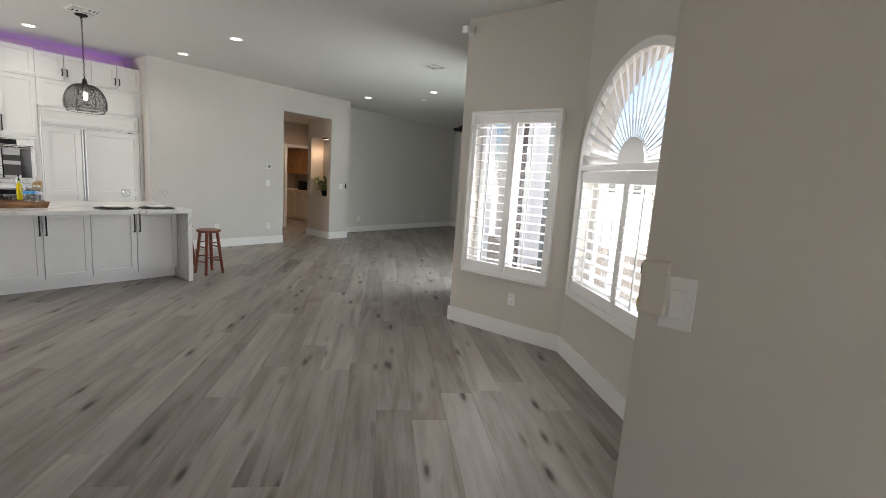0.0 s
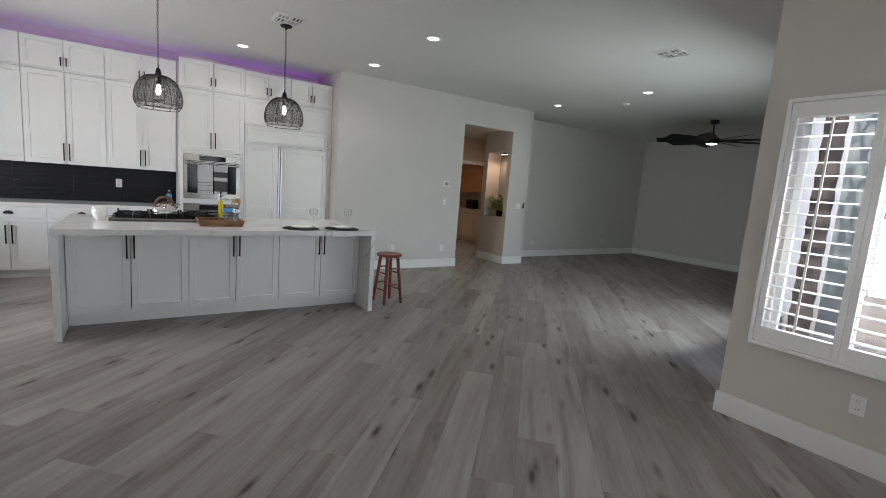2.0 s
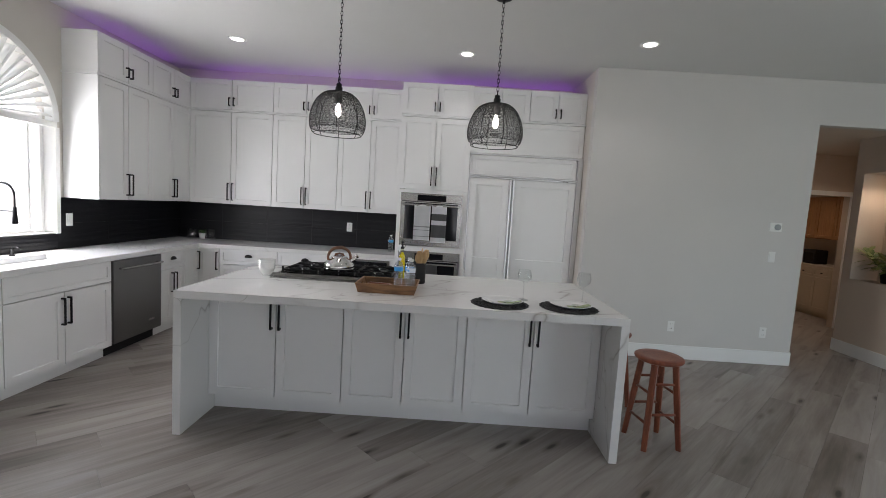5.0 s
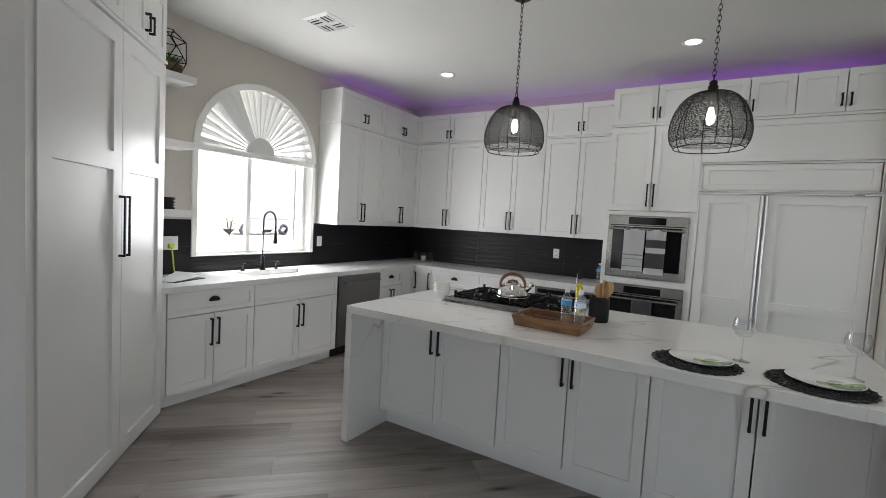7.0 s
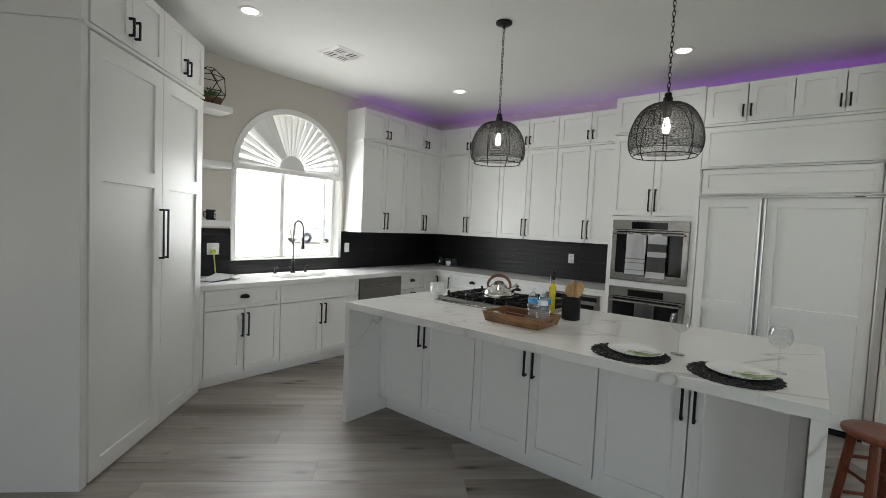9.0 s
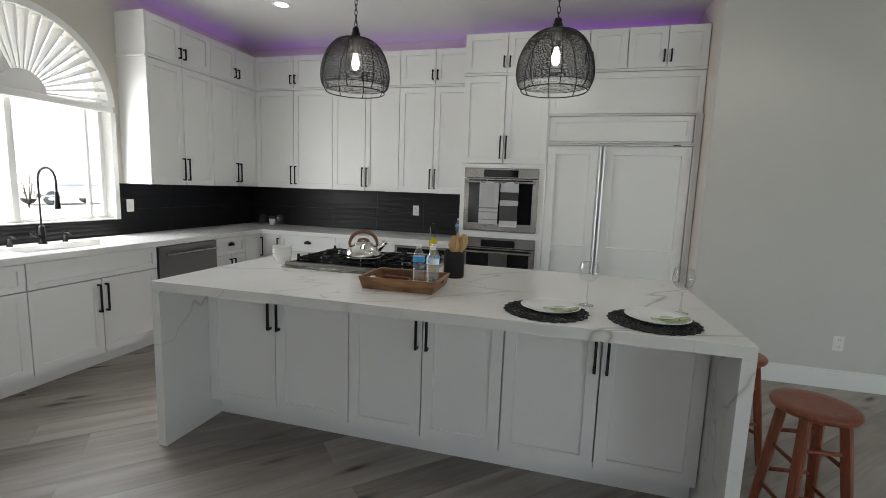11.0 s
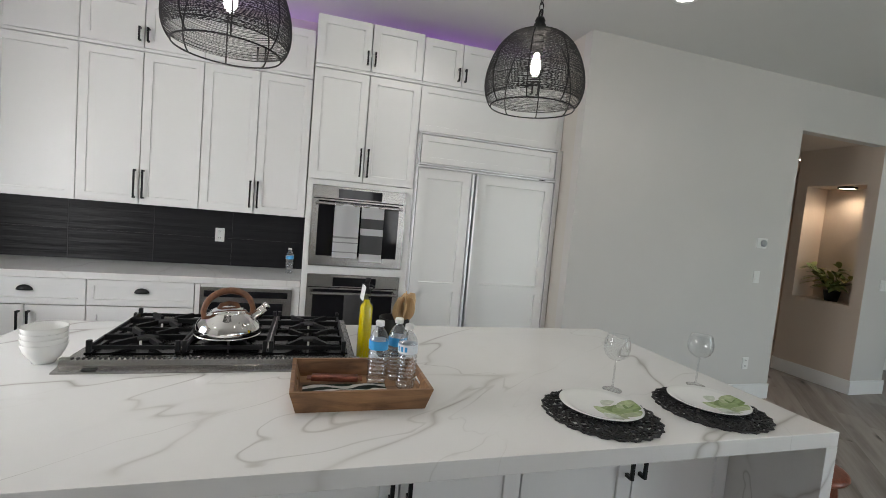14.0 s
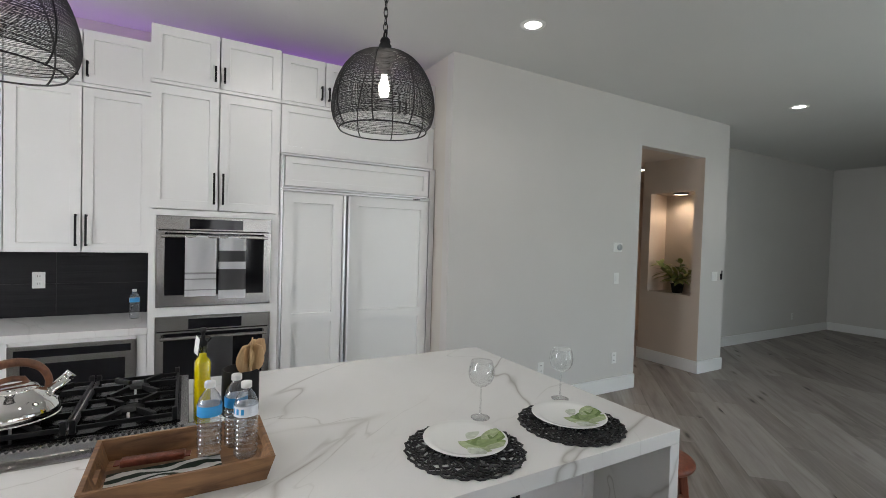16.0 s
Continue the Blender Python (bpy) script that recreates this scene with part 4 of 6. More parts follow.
# patio door of the family room and the entry glazing
for nm, m, w, h in (("window_5", pose(-2.9 - 1.2 * 3.2 / 3.776, 4.42 + 3.58 * 3.2 / 3.776, 0.05, 0, 0, math.degrees(math.atan2(-3.58, 1.2))), 2.7, 2.30), ("window_6", pose(2.6, 0.36, 0.1, 0, 0, -90), 1.7, 2.10)):
    e = structure(win_frame(m), "white framed glazed door to the garden", "window")
    e.name = nm
    fr = bmesh.new()
    for x0, x1, a, b in ((0, 0.06, 0, h), (w - 0.06, w, 0, h), (w / 2 - 0.04, w / 2 + 0.04, 0, h), (0.06, w / 2 - 0.04, 0, 0.06), (w / 2 + 0.04, w - 0.06, 0, 0.06), (0.06, w / 2 - 0.04, h - 0.06, h), (w / 2 + 0.04, w - 0.06, h - 0.06, h)):
        box(fr, x0, x1, 0.04, 0.10, a, b)
    part("window_frame", fr, M_TRIM, e)
    for a, b in ((0.05, w / 2 - 0.03), (w / 2 + 0.03, w - 0.05)):
        p = part("pane", boxbm(a, b, 0.068, 0.072, 0.05, h - 0.05), M_PANE, e)
        p.visible_shadow = False

# ---- ceiling fixtures ----


def downlight():
    d = thing("downlight", pose(0, 0, 0), "round recessed ceiling downlight, switched on", "ceiling light", "recessed downlights")
    part("trim_ring", lathe(bmesh.new(), [(0.058, 0.0), (0.062, -0.006), (0.088, -0.005), (0.090, 0.0)], 28), M_PLASTIC, d, smooth=True)
    part("lens", lathe(bmesh.new(), [(0, -0.003), (0.0595, -0.003)], 24), M_LED, d, "glowing frosted lens")
    return d


LIGHTS = [(-8.08, -0.42), (-8.13, 1.915), (-7.60, 3.54), (-6.0, 3.51), (-7.47, 7.13), (-5.68, 7.11), (-5.63, -0.55), (-5.73, 1.94)]
first = downlight()
first.matrix_world = pose(*LIGHTS[0], CEIL)
for p in LIGHTS[1:]:
    copy_thing(first, pose(*p, CEIL))
for p in LIGHTS:
    la = bpy.data.lights.new("downlight_lamp", "SPOT")
    la.energy, la.spot_size, la.spot_blend, la.shadow_soft_size, la.color = 4.4, radians(125), 0.7, 0.05, (1.0, 0.97, 0.94)
    ob = new("downlight_lamp", la)
    ob.matrix_world = look((*p, CEIL - 0.012), (p[0], p[1], 0))


def pendant(x, y, lift):
    """lift: how far its shade hangs above the usual height."""
    p = thing("pendant_light", pose(x, y, 0), "black wire dome pendant light on a chain, switched on", "pendant light", "pendants over the island")
    part("canopy", lathe(bmesh.new(), [(0, CEIL), (0.062, CEIL), (0.062, CEIL - 0.012), (0.045, CEIL - 0.02), (0.012, CEIL - 0.024), (0.010, CEIL - 0.045), (0, CEIL - 0.045)], 24), M_BLACKM, p, smooth=True)
    ch = bmesh.new()
    z, k = CEIL - 0.045, 0
    top = 2.375 + lift
    step = 0.030
    while z - step > top - 0.012:
        pts = []
        for q in range(12):
            a = 2 * math.pi * q / 12
            u, v = 0.0085 * math.cos(a), 0.021 * math.sin(a)
            pts.append((u, 0, z - 0.016 + v) if k % 2 else (0, u, z - 0.016 + v))
        tube(ch, pts, 0.0021, 5, closed=True)
        z -= step
        k += 1
    tube(ch, [(0.017 * math.cos(2 * math.pi * q / 14), 0, top + 0.006 + 0.017 * math.sin(2 * math.pi * q / 14)) for q in range(14)], 0.003, 6, closed=True)
    part("chain", ch, M_BLACKM, p, "black link chain")
    part("cap", lathe(bmesh.new(), [(0, 2.365), (0.016, 2.365), (0.022, 2.352), (0.018, 2.345), (0.026, 2.335), (0.026, 2.312), (0.034, 2.306), (0.050, 2.300), (0.05, 2.292), (0, 2.292)], 20), M_BLACKM, p, smooth=True)
    R = 0.209
    def shape(s):
        a = s * 2.18
        return 0.05 + (R - 0.05) * min(1.0, math.sin(min(a, math.pi / 2)) ** 0.9) * (1 if a < math.pi / 2 else 1 - 0.20 * ((a - math.pi / 2) / (2.18 - math.pi / 2)) ** 1.7), 2.298 - 0.312 * (1 - math.cos(s * math.pi * 0.86)) / (1 - math.cos(math.pi * 0.86))
    for k in range(8):
        a = 2 * math.pi * k / 8 + 0.2
        bm = tube(bmesh.new(), [(shape(q / 18)[0] * math.cos(a), shape(q / 18)[0] * math.sin(a), shape(q / 18)[1]) for q in range(19)], 0.0028, 6)
        part("rib", bm, M_BLACKM, p)
    mesh = bmesh.new()
    rng = random.Random(int(y * 100))
    for k in range(96):
        s = 0.03 + 0.85 * k / 95
        r, z = shape(s)
        ph, am = rng.uniform(0, 6.28), rng.uniform(0.0003, 0.0013)
        pts = [(r * 1.003 * math.cos(2 * math.pi * q / 40), r * 1.003 * math.sin(2 * math.pi * q / 40), z + am * math.sin(3 * 2 * math.pi * q / 40 + ph)) for q in range(40)]
        tube(mesh, pts, 0.0011, 4, closed=True)
    part("wire_mesh", mesh, M_BLACKM, p, "fine black wire winding")
    rim = bmesh.new()
    r, z = shape(1.0)
    tube(rim, [(r * math.cos(2 * math.pi * q / 48), r * math.sin(2 * math.pi * q / 48), z) for q in range(48)], 0.0030, 6, closed=True)
    part("rim", rim, M_BLACKM, p)
    part("socket", lathe(bmesh.new(), [(0, 2.295), (0.024, 2.295), (0.024, 2.225), (0.018, 2.215), (0, 2.215)], 18), M_BLACKM, p, smooth=True)
    part("bulb", lathe(bmesh.new(), [(0.013, 2.215), (0.014, 2.20), (0.020, 2.180), (0.0235, 2.158), (0.020, 2.136), (0.011, 2.122), (0, 2.119)], 18), M_BULB, p, "glowing clear bulb", smooth=True)
    for ob in p.children:
        if not ob.name.startswith(("canopy", "chain")):
            ob.location.z = lift
    la = bpy.data.lights.new("pendant_lamp", "POINT")
    la.energy, la.shadow_soft_size, la.color = 1.6, 0.035, (1.0, 0.92, 0.8)
    new("pendant_lamp", la).matrix_world = pose(x, y, 2.07 + lift)


pendant(-6.855, 0.943, 0.028)
pendant(-6.855, 2.138, 0.01)


def vent(x, y, size=0.30):
    v = thing("ceiling_vent", pose(x, y, CEIL), "white square four-way ceiling air vent", "vent", "ceiling vents")
    h = size / 2
    bm = bmesh.new()
    for a in range(4):
        pts = [Matrix.Rotation(radians(90 * a), 3, "Z") @ Vector(p) for p in ((-h, -h, 0), (h, -h, 0), (h - 0.03, -h + 0.03, -0.010), (-h + 0.03, -h + 0.03, -0.010))]
        bm.faces.new([bm.verts.new(p) for p in pts])
    bmesh.ops.remove_doubles(bm, verts=bm.verts, dist=1e-5)
    bmesh.ops.solidify(bm, geom=bm.faces[:], thickness=0.003)
    part("frame", bm, M_PLASTIC, v)
    part("backing", boxbm(-h + 0.025, h - 0.025, -h + 0.025, h - 0.025, -0.0025, -0.001), M_CORK, v, "dark duct opening")
    g = h - 0.035
    for sx in (-1, 1):
        for sy in (-1, 1):
            for k in range(3):
                o = g * (k + 0.6) / 3
                along_x = sx * sy > 0
                a, b = sorted((sx * 0.012, sx * g))
                c, d = sorted((sy * 0.012, sy * g))
                if along_x:
                    part("slat", boxbm(a, b, sy * o - 0.010, sy * o + 0.006, -0.011, -0.008), M_PLASTIC, v)
                else:
                    part("slat", boxbm(sx * o - 0.010, sx * o + 0.006, c, d, -0.011, -0.008), M_PLASTIC, v)
    cr = bmesh.new()
    box(cr, -g, g, -0.010, 0.010, -0.012, -0.003)
    box(cr, -0.010, 0.010, -g, g, -0.0125, -0.003)
    part("cross_bar", cr, M_PLASTIC, v)


for p in ((-6.57, -0.66), (-6.62, 2.10), (-4.44, 5.59)):
    vent(*p)

sd = thing("smoke_detector", pose(-6.40, 7.63, CEIL), "round white smoke detector on the ceiling", "smoke detector")
part("case", lathe(bmesh.new(), [(0, -0.035), (0.04, -0.034), (0.058, -0.022), (0.065, 0.0), (0, 0)], 24), M_PLASTIC, sd, smooth=True)


def fan():
    x, y = -6.0, 9.8
    f = thing("ceiling_fan", pose(x, y, 0), "large black many-bladed ceiling fan with a lit lamp", "ceiling fan")
    part("canopy", lathe(bmesh.new(), [(0, CEIL), (0.075, CEIL), (0.075, CEIL - 0.06), (0.06, CEIL - 0.07), (0, CEIL - 0.07)], 24), M_BLACKM, f, smooth=True)
    part("downrod", tube(bmesh.new(), [(0, 0, CEIL - 0.05), (0, 0, 2.76)], 0.014, 10), M_BLACKM, f)
    part("motor", lathe(bmesh.new(), [(0, 2.80), (0.035, 2.80), (0.05, 2.77), (0.11, 2.745), (0.13, 2.71), (0.13, 2.67), (0.10, 2.645), (0, 2.645)], 28), M_BLACKM, f, smooth=True)
    part("lamp", lathe(bmesh.new(), [(0.09, 2.645), (0.088, 2.630), (0.05, 2.622), (0, 2.620)], 24), M_FANLED, f, "glowing warm round lamp", smooth=True)
    n = 9
    for k in range(n):
        a = 2 * math.pi * k / n + 0.15
        bm = bmesh.new()
        rows = []
        for j in range(7):
            r = 0.11 + (0.96 - 0.11) * j / 6
            w = 0.05 + 0.075 * math.sin(math.pi * min(1, 0.18 + 0.60 * j / 6))
            th = 0.24
            rows.append([bm.verts.new((r, s * w, 2.70 + s * w * th + dz)) for s, dz in ((-1, -0.004), (1, -0.004), (1, 0.004), (-1, 0.004))])
        for p, q in zip(rows, rows[1:]):
            for i in range(4):
                bm.faces.new((p[i], p[(i + 1) % 4], q[(i + 1) % 4], q[i]))
        bm.faces.new(rows[0][::-1])
        bm.faces.new(rows[-1])
        ob = part("blade", bm, M_BLACKM, f, "long black blade")
        ob.rotation_euler = (0, 0, a)


fan()

# purple light strips lying on top of the cabinets
def led_strip(x0, x1, y0, y1, z):
    ob = part("led_strip", boxbm(x0, x1, y0, y1, z, z + 0.006), M_PURPLE)
    tagged(ob, "purple glowing light strip on top of the cabinets", "light strip", "purple light strips")


led_strip(WX + 0.10, WX + 0.13, -1.40, 1.20, UP1 + 0.001)
led_strip(WX + 0.10, WX + 0.13, 1.24, 3.28, UP1 + 0.001)
led_strip(-9.0, -7.60, WY + 0.10, WY + 0.13, UP1 + 0.001)

# ---- outlets, switches, small fixtures ----


def on_wall(x, y, z, turn):
    """A pose on a wall: local x to the viewer's right, y into the wall."""
    return pose(x, y, z, 0, 0, turn)


def plate(name, m, label, kind="outlet", w=0.072, h=0.116):
    p = thing(name, m, label, "wall plate" if kind != "outlet" else "outlet", "wall plates")
    part("plate", boxbm(-w / 2, w / 2, -0.006, 0.0, -h / 2, h / 2, bevel=0.002), M_PLASTIC, p)
    if kind == "outlet":
        for dz in (0.027, -0.027):
            s = part("socket", boxbm(-0.017, 0.017, -0.0075, -0.005, dz - 0.018, dz + 0.018, bevel=0.001), M_PLASTIC, p)
            for dx in (-0.007, 0.007):
                part("slot", boxbm(dx - 0.0015, dx + 0.0015, -0.008, -0.0074, dz - 0.004, dz + 0.008), M_CORK, s)
    else:
        n = max(1, round(w / 0.06) - 0)
        for k in range(n):
            c = (k - (n - 1) / 2) * 0.046
            part("rocker", boxbm(c - 0.016, c + 0.016, -0.010, -0.005, -0.033, 0.033, bevel=0.002), M_PLASTIC, p)
    return p


plate("wall_outlet", on_wall(WX + 0.0125, 0.534, 1.178, 90), "white double outlet on the black tile backsplash")
plate("wall_switch", on_wall(-7.56, WY + 0.0125, 1.184, 180), "white rocker switch on the black tile backsplash", "switch")
ol = plate("wall_outlet", on_wall(-5.90, WY + 0.0125, 1.185, 180), "white outlet with a yellow-green plugged cord", "outlet", 0.118)
cordm = mat("yellow_green_cord", (0.45, 0.55, 0.05), 0.5)
part("plug", boxbm(-0.03, 0.012, -0.045, -0.008, -0.045, -0.005, bevel=0.006), cordm, ol, "yellow-green plug")
part("cord", tube(bmesh.new(), [(-0.01, -0.04, -0.03), (-0.012, -0.055, -0.07), (-0.006, -0.06, -0.14), (0.0, -0.058, -0.21), (0.004, -0.075, -0.255)], 0.006, 8), cordm, ol, "yellow-green cord")
plate("wall_switch", on_wall(HX, 5.353, 1.194, 90), "white rocker switch on the hall wall", "switch")
plate("wall_switch", on_wall(HX, 7.148, 1.184, 90), "white double switch plate beside the hall opening", "switch", 0.12)
plate("wall_outlet", on_wall(HX, 4.352, 0.362, 90), "white outlet low on the hall wall")
plate("wall_outlet", on_wall(HX, 5.362, 0.354, 90), "white outlet low beside the hall opening")
plate("wall_outlet", on_wall(-2.16, 4.26, 0.381, 0), "white outlet low on the bay wall")
plate("wall_outlet", on_wall(-0.70 + 0.02, 3.30 + 0.02, 0.378, -45), "white outlet low under the arched window")
plate("wall_outlet", on_wall(-9.0, 8.35, 0.34, 90), "white outlet low on the family room wall")
plate("wall_outlet", on_wall(-9.0, 10.9, 0.34, 90), "white outlet low on the family room wall")
plate("wall_switch", on_wall(-0.287, 1.57, 1.246, 0), "white rocker switch beside the bay", "switch", 0.072, 0.125)

rh = thing("remote_holder", on_wall(HX, 7.287, 1.196, 90), "slim black remote control in a wall holder", "remote control")
part("holder", boxbm(-0.012, 0.012, -0.014, 0.0, -0.055, 0.02, bevel=0.003), M_BLACKM, rh)
part("remote", boxbm(-0.010, 0.010, -0.018, -0.0145, -0.05, 0.06, bevel=0.0015), M_BLACKG, rh)

th = thing("thermostat", on_wall(HX, 5.357, 1.518, 90), "white square thermostat with a round dial", "thermostat")
part("base", boxbm(-0.062, 0.062, -0.012, 0.0, -0.048, 0.048, bevel=0.004), M_PLASTIC, th)
dm = mat("grey_dial", (0.35, 0.37, 0.38), 0.4)
dial = lathe(bmesh.new(), [(0, 0.022), (0.026, 0.022), (0.032, 0.016), (0.032, 0.0), (0, 0)], 24)
bmesh.ops.rotate(dial, verts=dial.verts, cent=(0, 0, 0), matrix=Matrix.Rotation(radians(90), 3, "X"))
d = part("dial", dial, dm, th, "round grey dial", smooth=True)
d.location = (0.012, -0.011, 0)

kp = thing("alarm_keypad", on_wall(-0.339, 1.57, 1.277, 0), "small cream alarm keypad with a yellow sticker", "keypad")
part("case", boxbm(-0.030, 0.030, -0.032, 0.0, -0.065, 0.065, bevel=0.006), mat("cream_plastic", (0.62, 0.58, 0.50), 0.45), kp)
part("sticker", boxbm(-0.0325, -0.0295, -0.026, -0.006, -0.055, -0.030), mat("yellow_sticker", (0.75, 0.62, 0.03), 0.5), kp, "yellow sticker")
part("speaker", boxbm(-0.0325, -0.0295, -0.026, -0.006, 0.030, 0.055), M_CORK, kp, "dark slotted speaker")

sc = thing("security_camera", pose(-2.86, 4.26, 2.955), "small white security camera under the ceiling", "camera device")
part("mount", boxbm(-0.035, 0.035, -0.012, 0.0, -0.04, 0.04, bevel=0.004), M_PLASTIC, sc)
part("arm", tube(bmesh.new(), [(0, -0.005, 0), (-0.01, -0.05, -0.005)], 0.010, 8), M_PLASTIC, sc)
part("case", boxbm(-0.05, 0.015, -0.11, -0.045, -0.035, 0.03, bevel=0.012), M_PLASTIC, sc)
part("lens", boxbm(-0.053, -0.049, -0.095, -0.06, -0.02, 0.015), M_BLACKG, sc, "black glass lens")

# ---- shelves by the window ----
for z in (2.545, 2.025, 1.47):
    sh = part("wall_shelf", boxbm(-5.95, -5.495, WY + 0.001, -1.47, z - 0.055, z, bevel=0.002), M_CAB)
    tagged(sh, "thick white floating shelf beside the sink window", "shelf", "floating shelves")


def leaf_mesh(bm, base, direction, length, width, droop=0.3, segs=3, side=None):
    base, d = Vector(base), Vector(direction).normalized()
    side = (side or d.cross(Vector((0, 0, 1))))
    if side.length < 1e-4:
        side = Vector((1, 0, 0))
    side.normalize()
    rows = []
    for k in range(segs + 1):
        f = k / segs
        w = width * math.sin(math.pi * min(0.97, 0.12 + 0.86 * f)) / 2
        p = base + d * (length * f) - Vector((0, 0, droop * length * f * f))
        rows.append((bm.verts.new(p - side * w), bm.verts.new(p + side * w)))
    for a, b in zip(rows, rows[1:]):
        bm.faces.new((a[0], a[1], b[1], b[0]))


def leaf_material(name, dark, light):
    m = mat(name, light, 0.5)
    g = node(m, "ShaderNodeNewGeometry")
    link(m, ramp(m, g.outputs["Random Per Island"], [(0.0, dark), (1.0, light)]), bsdf(m).inputs["Base Color"])
    return m


M_LEAF = leaf_material("house_plant_leaf", (0.03, 0.09, 0.02), (0.10, 0.20, 0.05))
M_YLEAF = leaf_material("variegated_leaf", (0.07, 0.14, 0.03), (0.36, 0.36, 0.12))
M_SOIL = grained("dark_soil", (0.05, 0.035, 0.025), 0.95, 0.4, 30, 120, 0.5)
M_MOSS = grained("brown_moss", (0.13, 0.085, 0.05), 0.95, 0.4, 40, 160, 0.6)


def terrarium():
    t = thing("terrarium", pose(-5.79, -1.60, 2.547), "black geometric glass terrarium with a green plant on the shelf", "terrarium")
    levels = [(0.085, 0.0), (0.145, 0.12), (0.125, 0.26), (0.05, 0.335)]
    rings = [[(r * math.cos(2 * math.pi * (k + 0.5 * (i % 2)) / 5), r * math.sin(2 * math.pi * (k + 0.5 * (i % 2)) / 5), z + 0.004) for k in range(5)] for i, (r, z) in enumerate(levels)]
    edges = []
    for ring in rings:
        edges += [(ring[k], ring[(k + 1) % 5]) for k in range(5)]
    for a, b in zip(rings, rings[1:]):
        for k in range(5):
            edges.append((a[k], b[k]))
    for a, b in edges:
        part("bar", tube(bmesh.new(), [a, b], 0.004, 6), M_BLACKM, t)
    part("moss", lathe(bmesh.new(), [(0, 0.006), (0.08, 0.006), (0.115, 0.07), (0.06, 0.085), (0, 0.09)], 12), M_MOSS, t, "brown moss and bark", smooth=True)
    bm = bmesh.new()
    rng = random.Random(3)
    for k in range(70):
        a, e = rng.uniform(0, 6.28), rng.uniform(0.35, 1.3)
        leaf_mesh(bm, (0.03 * math.cos(a), 0.03 * math.sin(a), 0.08), (math.cos(a) * math.cos(e), math.sin(a) * math.cos(e), math.sin(e)), rng.uniform(0.07, 0.15), 0.012, 0.35)
    part("plant", bm, M_LEAF, t, "spiky green plant")


terrarium()
mg = thing("mug", pose(-5.82, -1.60, 1.472), "black mug with white lettering on the shelf", "mug")
part("cup", lathe(bmesh.new(), [(0, 0.0), (0.040, 0.0), (0.042, 0.006), (0.042, 0.098), (0.038, 0.098), (0.038, 0.01), (0, 0.01)], 24), M_BLACKM, mg, smooth=True)
part("handle", tube(bmesh.new(), [(0.040, 0, 0.08), (0.066, 0, 0.075), (0.070, 0, 0.05), (0.062, 0, 0.025), (0.041, 0, 0.02)], 0.005, 8), M_BLACKM, mg, smooth=True)
for k, z in enumerate((0.07, 0.045, 0.025)):
    bm = bmesh.new()
    w = (0.5, 0.35, 0.45)[k]
    a0 = 1.9
    rows = [[bm.verts.new((0.0425 * math.cos(a0 + w * q / 5), 0.0425 * math.sin(a0 + w * q / 5), zz)) for zz in (z - 0.004, z + 0.004)] for q in range(6)]
    for p, q in zip(rows, rows[1:]):
        bm.faces.new((p[0], q[0], q[1], p[1]))
    part("print", bm, M_PLASTIC, mg, "white printed bar")

# ---- on the sink counter ----


def faucet():
    f = thing("kitchen_faucet", pose(-6.73, -1.62, 0.915), "tall black spring pull-down kitchen faucet", "faucet")
    part("base", lathe(bmesh.new(), [(0, 0.0), (0.028, 0.0), (0.028, 0.012), (0.020, 0.02), (0.020, 0.13), (0.013, 0.14), (0, 0.14)], 20), M_BLACK, f, smooth=True)
    r = 0.092
    pts = [(0, 0, 0.13), (0, 0, 0.49)] + [(0, r - r * math.cos(a), 0.49 + r * math.sin(a)) for a in [math.pi * q / 12 for q in range(1, 13)]] + [(0, 2 * r, 0.40)]
    part("neck", tube(bmesh.new(), pts, 0.0065, 10), M_BLACK, f, smooth=True)
    sp = []
    path = [Vector(p) for p in pts]
    seg = [0.0]
    for a, b in zip(path, path[1:]):
        seg.append(seg[-1] + (b - a).length)
    for q in range(44 * 8):
        s = 0.30 + (seg[-1] - 0.32) * q / (44 * 8 - 1)
        i = max(k for k in range(len(seg) - 1) if seg[k] <= s)
        c = path[i].lerp(path[i + 1], (s - seg[i]) / (seg[i + 1] - seg[i]))
        tdir = (path[i + 1] - path[i]).normalized()
        n1 = Vector((1, 0, 0))
        n2 = tdir.cross(n1)
        a = 2 * math.pi * q / 8
        sp.append(c + (n1 * math.cos(a) + n2 * math.sin(a)) * 0.0098)
    part("spring", tube(bmesh.new(), sp, 0.0018, 4), M_BLACK, f, "coiled black spring")
    part("spray_head", lathe(bmesh.new(), [(0, 0.275), (0.018, 0.275), (0.021, 0.285), (0.016, 0.335), (0.013, 0.375), (0.013, 0.405), (0, 0.405)], 16, (0, 2 * r)), M_BLACK, f, smooth=True)
    part("docking_arm", tube(bmesh.new(), [(0, 0, 0.37), (0, 2 * r - 0.01, 0.37)], 0.006, 8), M_BLACK, f)
    part("collar", lathe(bmesh.new(), [(0.009, 0.355), (0.015, 0.355), (0.015, 0.385), (0.009, 0.385)], 14), M_BLACK, f, smooth=True)
    part("lever", tube(bmesh.new(), [(0.018, 0, 0.06), (0.05, 0.005, 0.065), (0.085, 0.012, 0.085)], [0.012, 0.008, 0.006], 8), M_BLACK, f, smooth=True)


